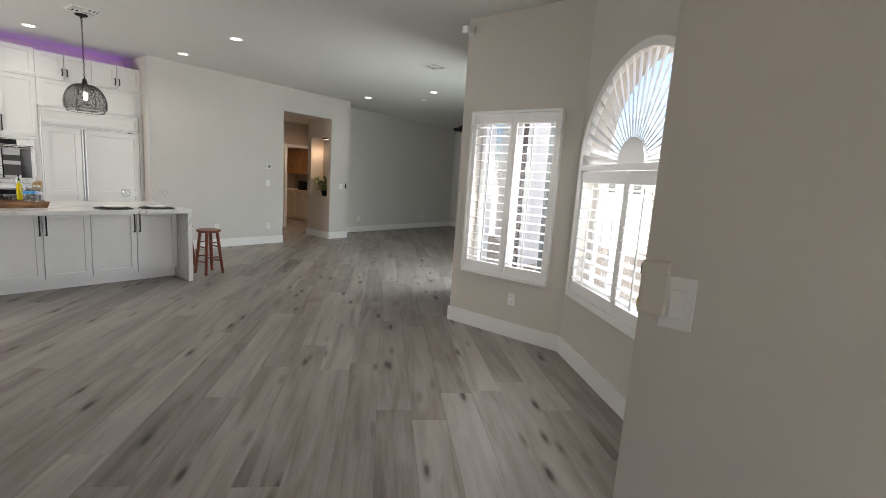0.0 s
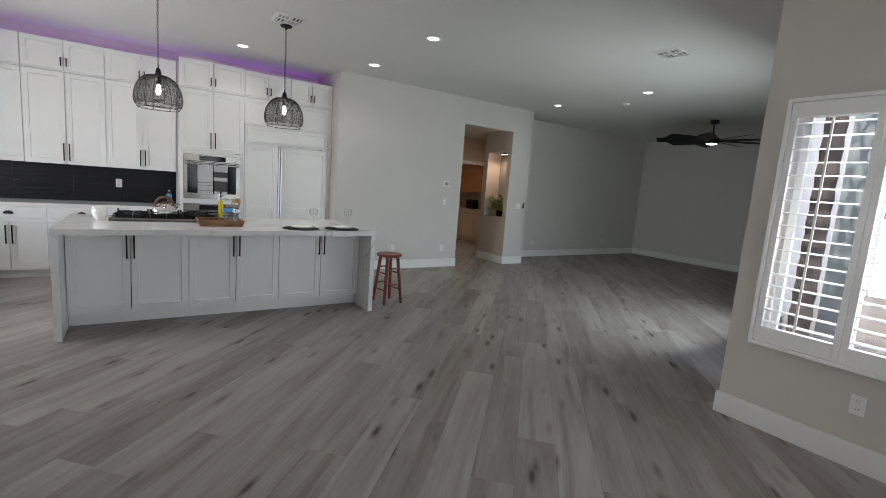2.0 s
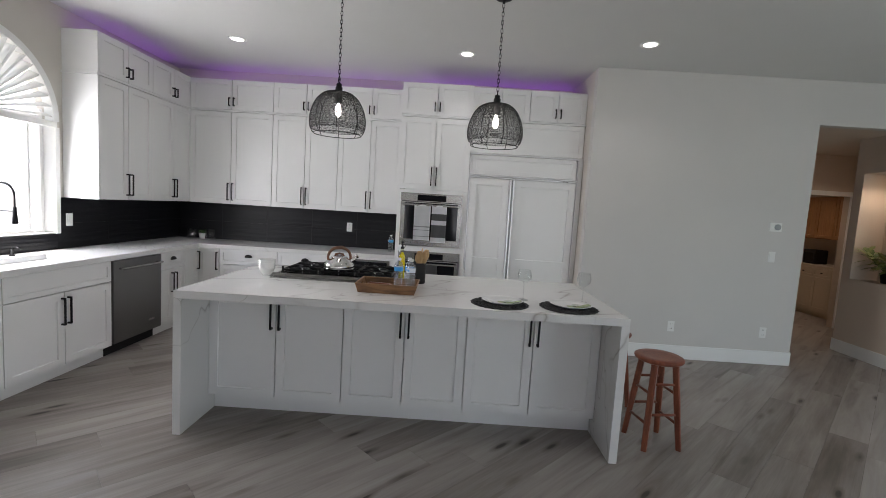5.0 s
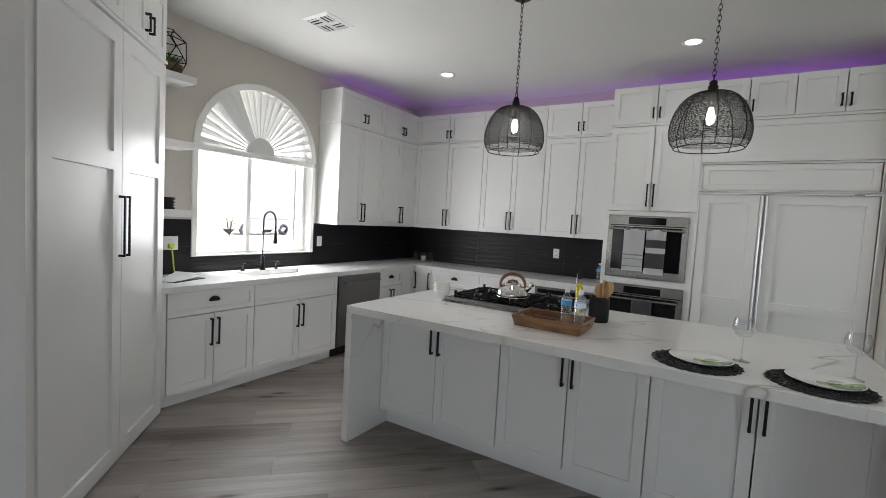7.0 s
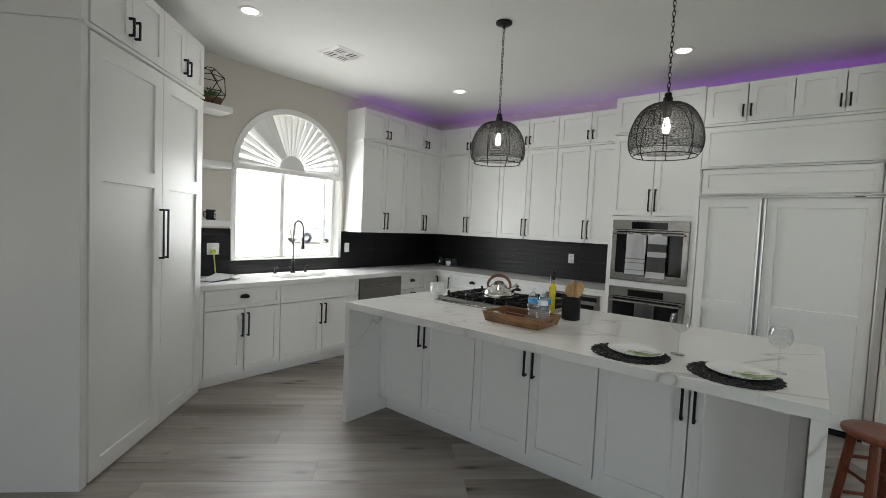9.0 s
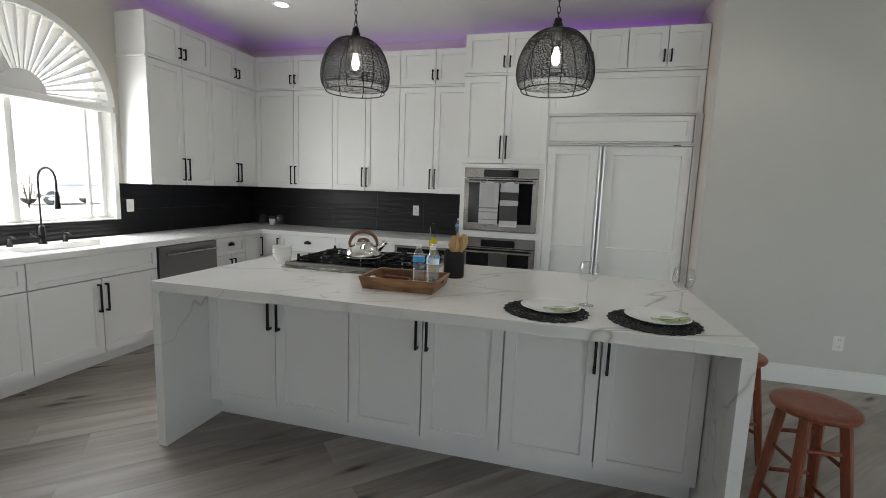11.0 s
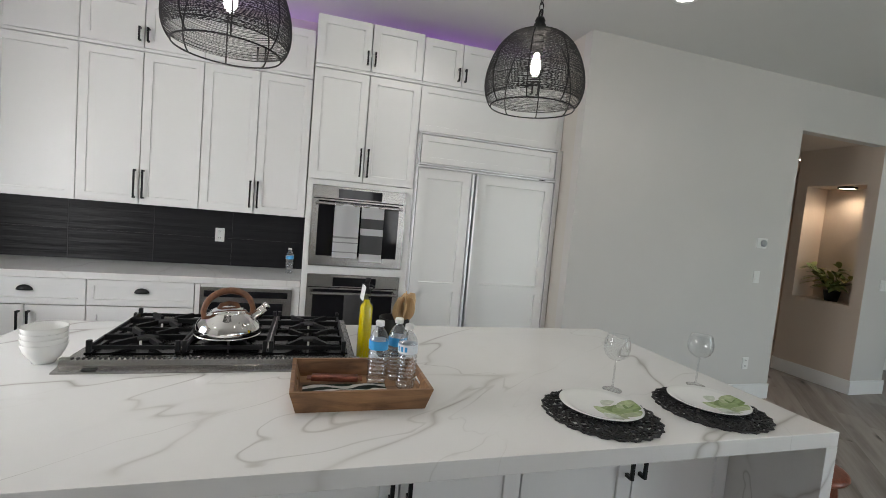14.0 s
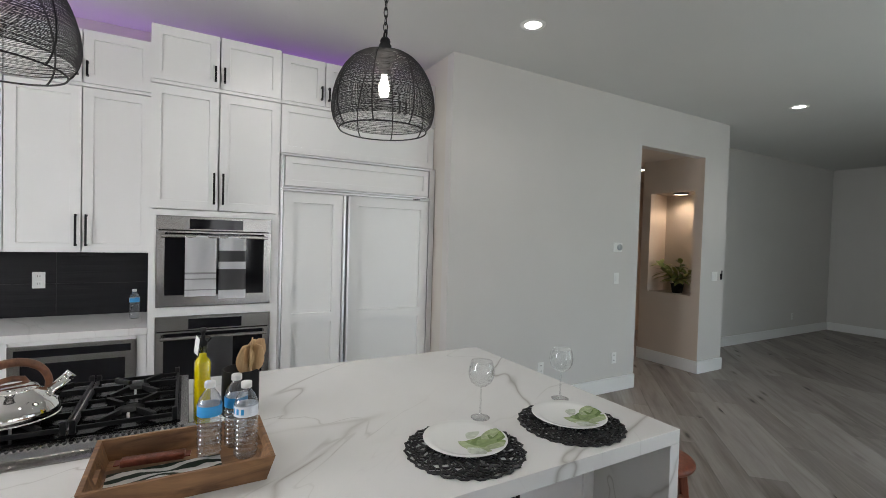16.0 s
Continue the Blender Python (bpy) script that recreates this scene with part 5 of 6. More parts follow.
faucet()
for x, nm, lab in ((-6.52, "soap_dispenser", "black soap dispenser beside the faucet"), (-6.90, "filter_tap", "small black filtered water tap")):
    o = thing(nm, pose(x, -1.63, 0.915), lab, "dispenser")
    part("body", lathe(bmesh.new(), [(0, 0), (0.020, 0), (0.020, 0.008), (0.011, 0.015), (0.011, 0.055), (0, 0.055)], 16), M_BLACK, o, smooth=True)
    part("spout", tube(bmesh.new(), [(0, 0, 0.05), (0, 0.0, 0.068), (0, 0.03, 0.072), (0, 0.07, 0.062)], 0.006, 8), M_BLACK, o, smooth=True)

pd = thing("paper_folder", pose(-5.80, -1.42, 0.9155, 0, 0, 20), "black folder with loose white papers on the counter", "folder")
part("cover", boxbm(-0.17, 0.15, -0.12, 0.12, 0.0, 0.006, bevel=0.002), M_BLACKM, pd, "black cover")
for k, (dx, a) in enumerate(((0.02, 0.0), (0.035, 4.0))):
    bm = bmesh.new()
    n = 8
    rows = [[bm.verts.new((-0.14 + 0.28 * i / n + dx, y, 0.007 + 0.002 * k + 0.02 * (1 - i / n) ** 3 * (1 + k))) for y in (-0.10, 0.10)] for i in range(n + 1)]
    for p, q in zip(rows, rows[1:]):
        bm.faces.new((p[0], q[0], q[1], p[1]))
    bmesh.ops.solidify(bm, geom=bm.faces[:], thickness=0.0008)
    ob = part("paper", bm, mat("white_paper", (0.8, 0.8, 0.8), 0.7), pd, "white sheet")
    ob.rotation_euler = (0, 0, radians(a))


def jar(x, y):
    j = thing("glass_jar", pose(x, y, 0.915), "clear glass jar with a dark clip lid on the counter", "jar", "jars in the counter corner")
    part("glass", lathe(bmesh.new(), [(0, 0), (0.045, 0), (0.05, 0.006), (0.05, 0.095), (0.042, 0.108), (0.042, 0.112)], 24), M_GLASS, j, smooth=True)
    part("lid", lathe(bmesh.new(), [(0, 0.113), (0.044, 0.113), (0.044, 0.124), (0.03, 0.132), (0, 0.132)], 24), M_GLASS, j, smooth=True)
    part("clasp", tube(bmesh.new(), [(0.046 * math.cos(2 * math.pi * q / 20), 0.046 * math.sin(2 * math.pi * q / 20), 0.108) for q in range(20)], 0.002, 5, closed=True), M_BLACK, j)


jar(-9.17, -1.49)
jar(-9.17, -1.24)


def potted(name, x, y, z, label, pot_mat, pr, ph, lm, seed, n, length, width):
    t = thing(name, pose(x, y, z), label, "potted plant")
    part("pot", lathe(bmesh.new(), [(0, 0), (pr * 0.75, 0), (pr, ph * 0.9), (pr * 1.04, ph), (pr * 0.92, ph), (pr * 0.88, ph * 0.85), (0, ph * 0.84)], 20), pot_mat, t, smooth=True)
    part("soil", lathe(bmesh.new(), [(0, ph * 0.87), (pr * 0.87, ph * 0.86)], 16), M_SOIL, t)
    st, lf = bmesh.new(), bmesh.new()
    rng = random.Random(seed)
    for k in range(n):
        a, e = rng.uniform(0, 6.28), rng.uniform(0.55, 1.45)
        r = rng.uniform(0, pr * 0.4)
        b = Vector((r * math.cos(a), r * math.sin(a), ph * 0.85))
        d = Vector((math.cos(a) * math.cos(e), math.sin(a) * math.cos(e), math.sin(e)))
        h = rng.uniform(0.25, 1.0) * length
        tube(st, [b, b + d * h], 0.0022, 4)
        for q in range(6):
            a2 = a + rng.uniform(-1.8, 1.8)
            e2 = rng.uniform(-0.1, 1.0)
            leaf_mesh(lf, b + d * h * rng.uniform(0.6, 1.0), (math.cos(a2) * math.cos(e2), math.sin(a2) * math.cos(e2), math.sin(e2)), rng.uniform(0.5, 1.0) * width * 3.4, width, 0.3)
    part("stems", st, M_LEAF, t)
    part("foliage", lf, lm, t, "many narrow leaves")


potted("potted_plant", -9.19, -1.36, 0.915, "small green plant in a white pot on the counter", M_PORC, 0.042, 0.075, M_LEAF, 4, 26, 0.06, 0.011)
potted("potted_plant", -8.69, 7.02, 0.936, "yellow-green leafy plant in a black pot in the niche", M_BLACKM, 0.078, 0.12, M_YLEAF, 9, 22, 0.36, 0.060)

nl = thing("niche_light", pose(-8.69, 7.02, 2.2345), "round warm puck light in the niche top", "ceiling light")
part("housing", lathe(bmesh.new(), [(0.078, 0), (0.088, 0), (0.088, -0.022), (0.078, -0.022)], 24), M_BLACKM, nl)
part("lens", lathe(bmesh.new(), [(0, -0.018), (0.078, -0.018)], 24), M_NICHELED, nl, "glowing warm lens")
nlamp = bpy.data.lights.new("niche_lamp", "SPOT")
nlamp.energy, nlamp.spot_size, nlamp.spot_blend, nlamp.shadow_soft_size, nlamp.color = 4.0, radians(150), 0.6, 0.06, (1.0, 0.80, 0.60)
new("niche_lamp", nlamp).matrix_world = look((-8.69, 7.02, 2.20), (-8.69, 7.02, 0))
for p in ((-9.51, 7.33), (-11.6, 7.6)):
    hl = copy_thing(first, pose(*p, 2.66))
    la = bpy.data.lights.new("hall_lamp", "SPOT")
    la.energy, la.spot_size, la.spot_blend, la.shadow_soft_size, la.color = 13.0, radians(140), 0.7, 0.05, (1.0, 0.76, 0.54)
    new("hall_lamp", la).matrix_world = look((*p, 2.645), (p[0], p[1], 0))

# door trim of the laundry and its cabinets
dt = bmesh.new()
for y0, y1, z0, z1 in ((7.93, 8.0, 0, 2.05), (7.08, 7.15, 0, 2.05), (7.08, 8.0, 2.05, 2.12)):
    box(dt, -10.402, -10.385, y0, y1, z0, z1, 0.003)
structure(part("trim", dt, M_TRIM), "white painted door casing", "trim")
M_CREAM = grained("laundry_cream_paint", (0.62, 0.52, 0.40), 0.4, 0.02, 2, 60, 0.02)


def laundry():
    b = thing("laundry_base_cabinet", pose(-12.6, 8.35, 0), "cream laundry base cabinet with drawers and dark knobs", "cabinet")
    part("body", boxbm(0, 2.0, 0.0, 0.58, 0.10, 0.86), M_CREAM, b)
    part("toe_kick", boxbm(0, 2.0, 0.06, 0.08, 0.0, 0.10), M_CREAM, b)
    for k in range(5):
        a = 0.4 * k
        d = part("drawer", panel_bm(a + 0.004, a + 0.396, 0.70, 0.85, rail=0.035), M_CREAM, b)
        part("knob", lathe(bmesh.new(), [(0, 0), (0.012, 0), (0.012, 0.02), (0, 0.02)], 10, (a + 0.2, 0)), M_BLACK, d).matrix_local = pose(0, -0.02, 0.775, 90, 0, 0)
        part("door", panel_bm(a + 0.004, a + 0.396, 0.11, 0.69), M_CREAM, b)
    part("worktop", boxbm(-0.02, 2.02, -0.03, 0.6, 0.865, 0.90, bevel=0.004), M_CREAM, b, "cream worktop")
    u = thing("laundry_wall_cabinet", pose(-12.6, 8.60, 0), "brown oak laundry wall cabinets with panelled doors", "cabinet")
    part("body", boxbm(0, 2.0, 0.0, 0.33, 1.36, 2.12), M_LAUNDRY_UP, u)
    for k in range(5):
        a = 0.4 * k
        part("door", panel_bm(a + 0.004, a + 0.396, 1.365, 2.115), M_LAUNDRY_UP, u)
    ap = thing("countertop_box", pose(-11.75, 8.62, 0.90), "small black appliance on the laundry worktop", "appliance")
    part("case", boxbm(-0.14, 0.14, -0.12, 0.12, 0.0, 0.26, bevel=0.02), M_BLACKM, ap)
    part("front_panel", boxbm(-0.10, 0.10, -0.124, -0.119, 0.05, 0.2), M_BLACKG, ap)


laundry()

# ---- on the island ----
CT = IT + 0.0005


def cooktop():
    c = thing("gas_cooktop", pose(0, 0, CT), "stainless steel gas cooktop with black cast iron grates", "cooktop")
    x0, x1, y0, y1 = -7.30, -6.735, 0.545, 1.455
    part("tray", boxbm(x0, x1, y0, y1, 0.0, 0.030, bevel=0.004), M_STEEL, c)
    part("burner_well", boxbm(x0 + 0.03, x1 - 0.035, y0 + 0.03, y1 - 0.025, 0.0302, 0.034), mat("black_enamel", (0.006, 0.006, 0.007), 0.18, Specular_IOR_Level=0.16), c, "black enamel burner well")
    ap = bmesh.new()
    prof = [(x1 - 0.001, 0.033), (x1 + 0.014, 0.033), (x1 + 0.019, 0.028), (x1 + 0.024, 0.011), (x1 + 0.030, 0.009), (x1 + 0.070, 0.004), (x1 + 0.070, 0.0), (x1 - 0.001, 0.0)]
    a, b = [[ap.verts.new((x, y, z)) for x, z in prof] for y in (y0 - 0.015, y1 + 0.015)]
    for k in range(len(prof)):
        ap.faces.new((a[k], a[(k + 1) % len(prof)], b[(k + 1) % len(prof)], b[k]))
    ap.faces.new(a[::-1])
    ap.faces.new(b)
    part("front_apron", ap, M_STEEL, c, "sloped brushed steel front")
    part("badge", boxbm(x1 + 0.036, x1 + 0.056, y0 + 0.06, y0 + 0.10, 0.004, 0.0092), M_BLACKM, c)
    holes = bmesh.new()
    for k in range(58):
        y = y0 + 0.02 + (y1 - y0 - 0.04) * k / 57
        lathe(holes, [(0, 0.0342), (0.0052, 0.0342), (0.0052, 0.0265)], 8, (x1 + 0.0135, y))
    part("vent_holes", holes, M_CORK, c, "row of dark vent holes")
    M_IRON = grained("cast_iron", (0.010, 0.010, 0.011), 0.5, 0.2, 20, 160, 0.25, Specular_IOR_Level=0.22)
    w = (y1 - y0 - 0.06) / 3
    for g in range(3):
        a, b = y0 + 0.03 + g * w + 0.003, y0 + 0.03 + (g + 1) * w - 0.003
        bm = bmesh.new()
        zt0, zt1 = 0.048, 0.060
        xa, xb = x0 + 0.04, x1 - 0.045
        for y in (a + 0.006, b - 0.006):
            box(bm, xa, xb, y - 0.0045, y + 0.0045, 0.042, zt1 - 0.004, 0.002)
        for x in (xa + 0.006, (xa + xb) / 2, xb - 0.006):
            box(bm, x - 0.0045, x + 0.0045, a, b, 0.042, zt1 - 0.004, 0.002)
        for x in (xa, xb):
            for y in (a + 0.008, b - 0.008):
                box(bm, x - 0.008, x + 0.008, y - 0.008, y + 0.008, 0.034, zt1 + 0.016, 0.004)
        grate = part("grate", bm, M_IRON, c, "black cast iron grate")
        ym = (a + b) / 2
        for xc in ((xa * 3 + xb) / 4, (xa + xb * 3) / 4):
            for ang in (35, 90, 145, 215, 270, 325):
                fg = bmesh.new()
                r0, r1 = 0.042, 0.130
                d = Vector((math.cos(radians(ang)), math.sin(radians(ang)), 0))
                n = Vector((-d.y, d.x, 0)) * 0.0062
                vs = []
                for r, z0, z1 in ((r0, zt0 - 0.002, zt1 + 0.003), (r1, 0.042, zt1 + 0.002)):
                    p = Vector((xc, ym, 0)) + d * r
                    p.y = min(max(p.y, a), b)
                    vs.append([fg.verts.new(p + q + Vector((0, 0, z))) for q, z in ((-n, z0), (n, z0), (n, z1), (-n, z1))])
                for k in range(4):
                    fg.faces.new((vs[0][k], vs[0][(k + 1) % 4], vs[1][(k + 1) % 4], vs[1][k]))
                fg.faces.new(vs[0][::-1])
                fg.faces.new(vs[1])
                part("grate_finger", fg, M_IRON, grate)
            bu = part("burner", lathe(bmesh.new(), [(0.055, 0.034), (0.055, 0.042), (0.038, 0.044), (0.036, 0.046), (0.042, 0.047), (0.040, 0.051), (0, 0.052)], 24, (xc, ym)), M_IRON, c, "round black burner", smooth=True)
            part("igniter", lathe(bmesh.new(), [(0, 0.056), (0.004, 0.056), (0.004, 0.034)], 8, (xc + 0.062, ym)), M_PORC, bu)
    for k in range(1, 3):
        y = y0 + 0.03 + k * w
        part("divider", boxbm(x0 + 0.035, x1 - 0.04, y - 0.0025, y + 0.0025, 0.034, 0.05), M_STEEL, c)


cooktop()


def kettle():
    k = thing("tea_kettle", pose(-6.91, 0.985, CT + 0.0625, 0, 0, 24), "polished steel kettle with a brown wooden handle on the grate", "kettle")
    part("body", lathe(bmesh.new(), [(0, 0.0), (0.098, 0.0), (0.111, 0.005), (0.117, 0.016), (0.116, 0.032), (0.106, 0.053), (0.088, 0.072), (0.070, 0.083), (0.066, 0.088), (0.062, 0.090), (0, 0.090)], 40), M_CHROME, k, smooth=True)
    part("base_band", lathe(bmesh.new(), [(0.112, 0.004), (0.1185, 0.006), (0.1185, 0.010), (0.116, 0.012)], 40), M_CHROME, k, smooth=True)
    part("lid", lathe(bmesh.new(), [(0.063, 0.089), (0.063, 0.093), (0.050, 0.101), (0.030, 0.107), (0, 0.109)], 32), M_CHROME, k, smooth=True)
    part("lid_handle", tube(bmesh.new(), [(0, -0.035, 0.102), (0, -0.028, 0.116), (0, 0.0, 0.122), (0, 0.028, 0.116), (0, 0.035, 0.102)], 0.0085, 8), M_HANDLEW, k, "small walnut lid handle", smooth=True)
    pts = [(0, -0.090 * math.cos(a), 0.072 + 0.098 * math.sin(a) ** 0.8) for a in [math.pi * q / 18 for q in range(19)]]
    part("handle", tube(bmesh.new(), [(0, -0.084, 0.058), *pts[1:-1], (0, 0.084, 0.066)], [0.008, *[0.0095 + 0.0035 * math.sin(math.pi * q / 18) for q in range(1, 18)], 0.008], 10), M_HANDLEW, k, "arched walnut handle", smooth=True)
    part("spout", tube(bmesh.new(), [(0, 0.080, 0.045), (0, 0.112, 0.074), (0, 0.138, 0.100)], [0.027, 0.019, 0.0155], 14), M_CHROME, k, smooth=True)
    part("spout_cap", tube(bmesh.new(), [(0, 0.135, 0.097), (0, 0.146, 0.108)], [0.0175, 0.016], 12), M_CHROME, k, "steel whistle cap", smooth=True)


kettle()


def bowls():
    z = CT
    for i in range(4):
        b = thing("bowl", pose(-6.787, 0.460, z), "white fluted porcelain bowl in a stack", "bowl", "stacked white bowls")
        bm = bmesh.new()
        n = 40
        prof = [(0, 0.0), (0.034, 0.0), (0.036, 0.006), (0.050, 0.022), (0.062, 0.044), (0.069, 0.066), (0.067, 0.067), (0.059, 0.045), (0.047, 0.025), (0.030, 0.010), (0, 0.009)]
        lathe(bm, [(0.91 * r, h) for r, h in prof], n)
        for v in bm.verts:
            r = math.hypot(v.co.x, v.co.y)
            if r > 0.041:
                f = 1 + 0.018 * math.cos(14 * math.atan2(v.co.y, v.co.x))
                v.co.x *= f
                v.co.y *= f
        part("body", bm, M_PORC, b, smooth=True)
        z += 0.0175


bowls()


def wood_tray():
    t = thing("serving_tray", pose(-6.472, 1.442, CT), "rustic brown wooden serving tray with flared sides", "tray")
    bx, by, tx, ty, h, th = 0.138, 0.188, 0.150, 0.208, 0.064, 0.010
    part("bottom", boxbm(-bx, bx, -by, by, 0.0, 0.008), M_TRAY, t)

    def side(name, p):
        bm = bmesh.new()
        vs = [bm.verts.new(q) for q in p]
        for q in ((0, 1, 2, 3), (7, 6, 5, 4), (0, 4, 5, 1), (1, 5, 6, 2), (2, 6, 7, 3), (3, 7, 4, 0)):
            bm.faces.new([vs[i] for i in q])
        return part(name, bm, M_TRAY, t)

    for s in (-1, 1):
        side("side", [(s * bx, -by, 0), (s * bx, by, 0), (s * tx, ty, h), (s * tx, -ty, h), (s * (bx - th), -by, 0), (s * (bx - th), by, 0), (s * (tx - th), ty, h), (s * (tx - th), -ty, h)])
    # the two ends carry a hand hole
    for s in (-1, 1):
        e = s * (th + 0.001)
        def end_pt(u, v, off):
            return ((bx - th + (tx - bx) * v - 0.001) * u, s * (by + (ty - by) * v) - off, h * v)
        us, vs_ = [-1, -0.33, 0.33, 1], [0.0, 0.45, 0.72, 1.0]
        bm = bmesh.new()
        for i in range(3):
            for j in range(3):
                if i == 1 and j == 1:
                    continue
                q = [bm.verts.new(end_pt(u, v, o)) for o in (0, e) for u, v in ((us[i], vs_[j]), (us[i + 1], vs_[j]), (us[i + 1], vs_[j + 1]), (us[i], vs_[j + 1]))]
                for f in ((0, 1, 2, 3), (7, 6, 5, 4), (0, 4, 5, 1), (1, 5, 6, 2), (2, 6, 7, 3), (3, 7, 4, 0)):
                    bm.faces.new([q[k] for k in f])
        bmesh.ops.remove_doubles(bm, verts=bm.verts, dist=1e-5)
        part("end", bm, M_TRAY, t)
    return t


wood_tray()
ML = mat("printed_napkin", (0.75, 0.75, 0.72), 0.9)
wv = node(ML, "ShaderNodeTexWave", Scale=9.0, Distortion=6.0, Detail=2.0)
link(ML, coords(ML), wv.inputs["Vector"])
link(ML, ramp(ML, wv.outputs["Fac"], [(0.44, (0.02, 0.035, 0.025)), (0.50, (0.72, 0.72, 0.69))]), bsdf(ML).inputs["Base Color"])
nk = thing("napkin", pose(-6.43, 1.42, CT + 0.0085), "white napkin printed with dark green leaves in the tray", "napkin")
bm = bmesh.new()
rows = [[bm.verts.new((-0.07 + 0.14 * i / 10, -0.15 + 0.26 * j / 14, 0.003 + 0.006 * math.sin(i * 0.9) * math.sin(j * 0.7) + 0.006)) for j in range(15)] for i in range(11)]
for p, q in zip(rows, rows[1:]):
    for j in range(14):
        bm.faces.new((p[j], p[j + 1], q[j + 1], q[j]))
bmesh.ops.solidify(bm, geom=bm.faces[:], thickness=0.002)
part("cloth", bm, ML, nk, smooth=True)
cb = thing("snack_bar", pose(-6.52, 1.37, CT + 0.010, 0, 0, 84), "snack bar in a dark red and copper wrapper", "snack")
bm = boxbm(-0.075, 0.075, -0.017, 0.017, 0.012, 0.03, bevel=0.006)
part("wrapper", bm, grained("copper_foil", (0.20, 0.06, 0.035), 0.3, 0.4, 40, 200, 0.3, metal=0.5), cb, smooth=True)
for s in (-1, 1):
    part("crimp", boxbm(min(s * 0.074, s * 0.088), max(s * 0.074, s * 0.088), -0.016, 0.016, 0.019, 0.022), mat("dark_red_foil", (0.16, 0.03, 0.02), 0.35, 0.4), cb)

M_PET = thin_glass("clear_plastic", (0.93, 0.95, 0.97), 2.0, 0.05, 2.4)
M_LABELB = mat("blue_label", (0.05, 0.36, 0.72), 0.35)
M_LABELW = mat("white_label", (0.76, 0.80, 0.86), 0.35)


def water_bottle(x, y, z, turn, mostly_white=False):
    b = thing("water_bottle", pose(x, y, z, 0, 0, turn), "clear plastic water bottle with a blue and white label", "bottle", "water bottles")
    prof = [(0, 0.0), (0.027, 0.0), (0.031, 0.006)]
    for k in range(8):
        zz = 0.012 + 0.0128 * k
        prof += [(0.0305, zz), (0.0322, zz + 0.0032), (0.0305, zz + 0.0064), (0.0286, zz + 0.0096)]
    prof += [(0.0315, 0.118), (0.0315, 0.150), (0.030, 0.157), (0.024, 0.172), (0.014, 0.186), (0.0115, 0.190), (0.0115, 0.197)]
    part("shell", lathe(bmesh.new(), prof, 28), M_PET, b, smooth=True)
    part("cap", lathe(bmesh.new(), [(0, 0.211), (0.0135, 0.211), (0.0145, 0.208), (0.0145, 0.195), (0.0125, 0.194)], 20), M_PLASTIC, b, smooth=True)

    def band(a0, a1, z0, z1, m, nm):
        bm = bmesh.new()
        n = 16
        rows = [[bm.verts.new((0.0322 * math.cos(a0 + (a1 - a0) * q / n), 0.0322 * math.sin(a0 + (a1 - a0) * q / n), zz)) for zz in (z0, z1)] for q in range(n + 1)]
        for p, q in zip(rows, rows[1:]):
            bm.faces.new((p[0], q[0], q[1], p[1]))
        part(nm, bm, m, b, smooth=True)

    band(0, 4.1, 0.119, 0.148, M_LABELW if mostly_white else M_LABELB, "label")
    band(4.1, 6.28, 0.119, 0.148, M_LABELW, "label")
    for k in range(3):
        band(4.5 + 0.45 * k, 4.75 + 0.45 * k, 0.126, 0.142, M_LABELB, "print")
    return b


water_bottle(-6.503, 1.502, CT + 0.0165, 250)
water_bottle(-6.545, 1.574, CT + 0.0165, 230)
water_bottle(-6.462, 1.592, CT + 0.0165, 20, True)
water_bottle(-9.02, 1.12, 0.9155, 300)


def oil_bottle():
    o = thing("oil_bottle", pose(-6.800, 1.492, CT, 0, 0, 20), "tall bottle of yellow-green olive oil with a black pourer and tag", "bottle")
    gm = thin_glass("bottle_glass", (0.93, 0.95, 0.80), 1.5)
    def sq(r, z, n=24):
        return [(r * (abs(math.cos(a)) ** 0.5) * (1 if math.cos(a) >= 0 else -1), r * (abs(math.sin(a)) ** 0.5) * (1 if math.sin(a) >= 0 else -1), z) for a in [2 * math.pi * k / n for k in range(n)]]
    def loft(levels):
        bm = bmesh.new()
        rings = [[bm.verts.new(p) for p in sq(r, z)] for r, z in levels]
        for a, b in zip(rings, rings[1:]):
            for k in range(24):
                bm.faces.new((a[k], a[(k + 1) % 24], b[(k + 1) % 24], b[k]))
        bm.faces.new(rings[0][::-1])
        bm.faces.new(rings[-1])
        return bm
    part("glass", loft([(0.0215, 0.0), (0.023, 0.004), (0.023, 0.206), (0.020, 0.217), (0.0115, 0.228), (0.0115, 0.265)]), gm, o, smooth=True)
    part("oil", loft([(0.0212, 0.006), (0.0212, 0.204), (0.018, 0.215), (0.0098, 0.226), (0.0098, 0.236)]), mat("olive_oil", (0.72, 0.56, 0.0), 0.15), o, "yellow-green oil", smooth=True)
    part("stopper", lathe(bmesh.new(), [(0.0118, 0.262), (0.0135, 0.265), (0.0135, 0.276), (0.006, 0.282), (0.005, 0.305), (0.010, 0.308), (0.010, 0.322), (0, 0.322)], 16), M_BLACKM, o, "black pourer", smooth=True)
    tg = boxbm(-0.014, 0.016, -0.0205, -0.019, 0.236, 0.296)
    bmesh.ops.rotate(tg, verts=tg.verts, cent=(0, -0.02, 0.266), matrix=Matrix.Rotation(radians(16), 3, "Y"))
    part("tag", tg, M_PLASTIC, o, "white paper tag")
    part("wire_loop", tube(bmesh.new(), [(0, 0.012, 0.27), (0.02, 0.02, 0.29), (0.034, 0.0, 0.30), (0.02, -0.018, 0.30), (0.0, -0.018, 0.30)], 0.002, 5), M_BLACKM, o)


oil_bottle()


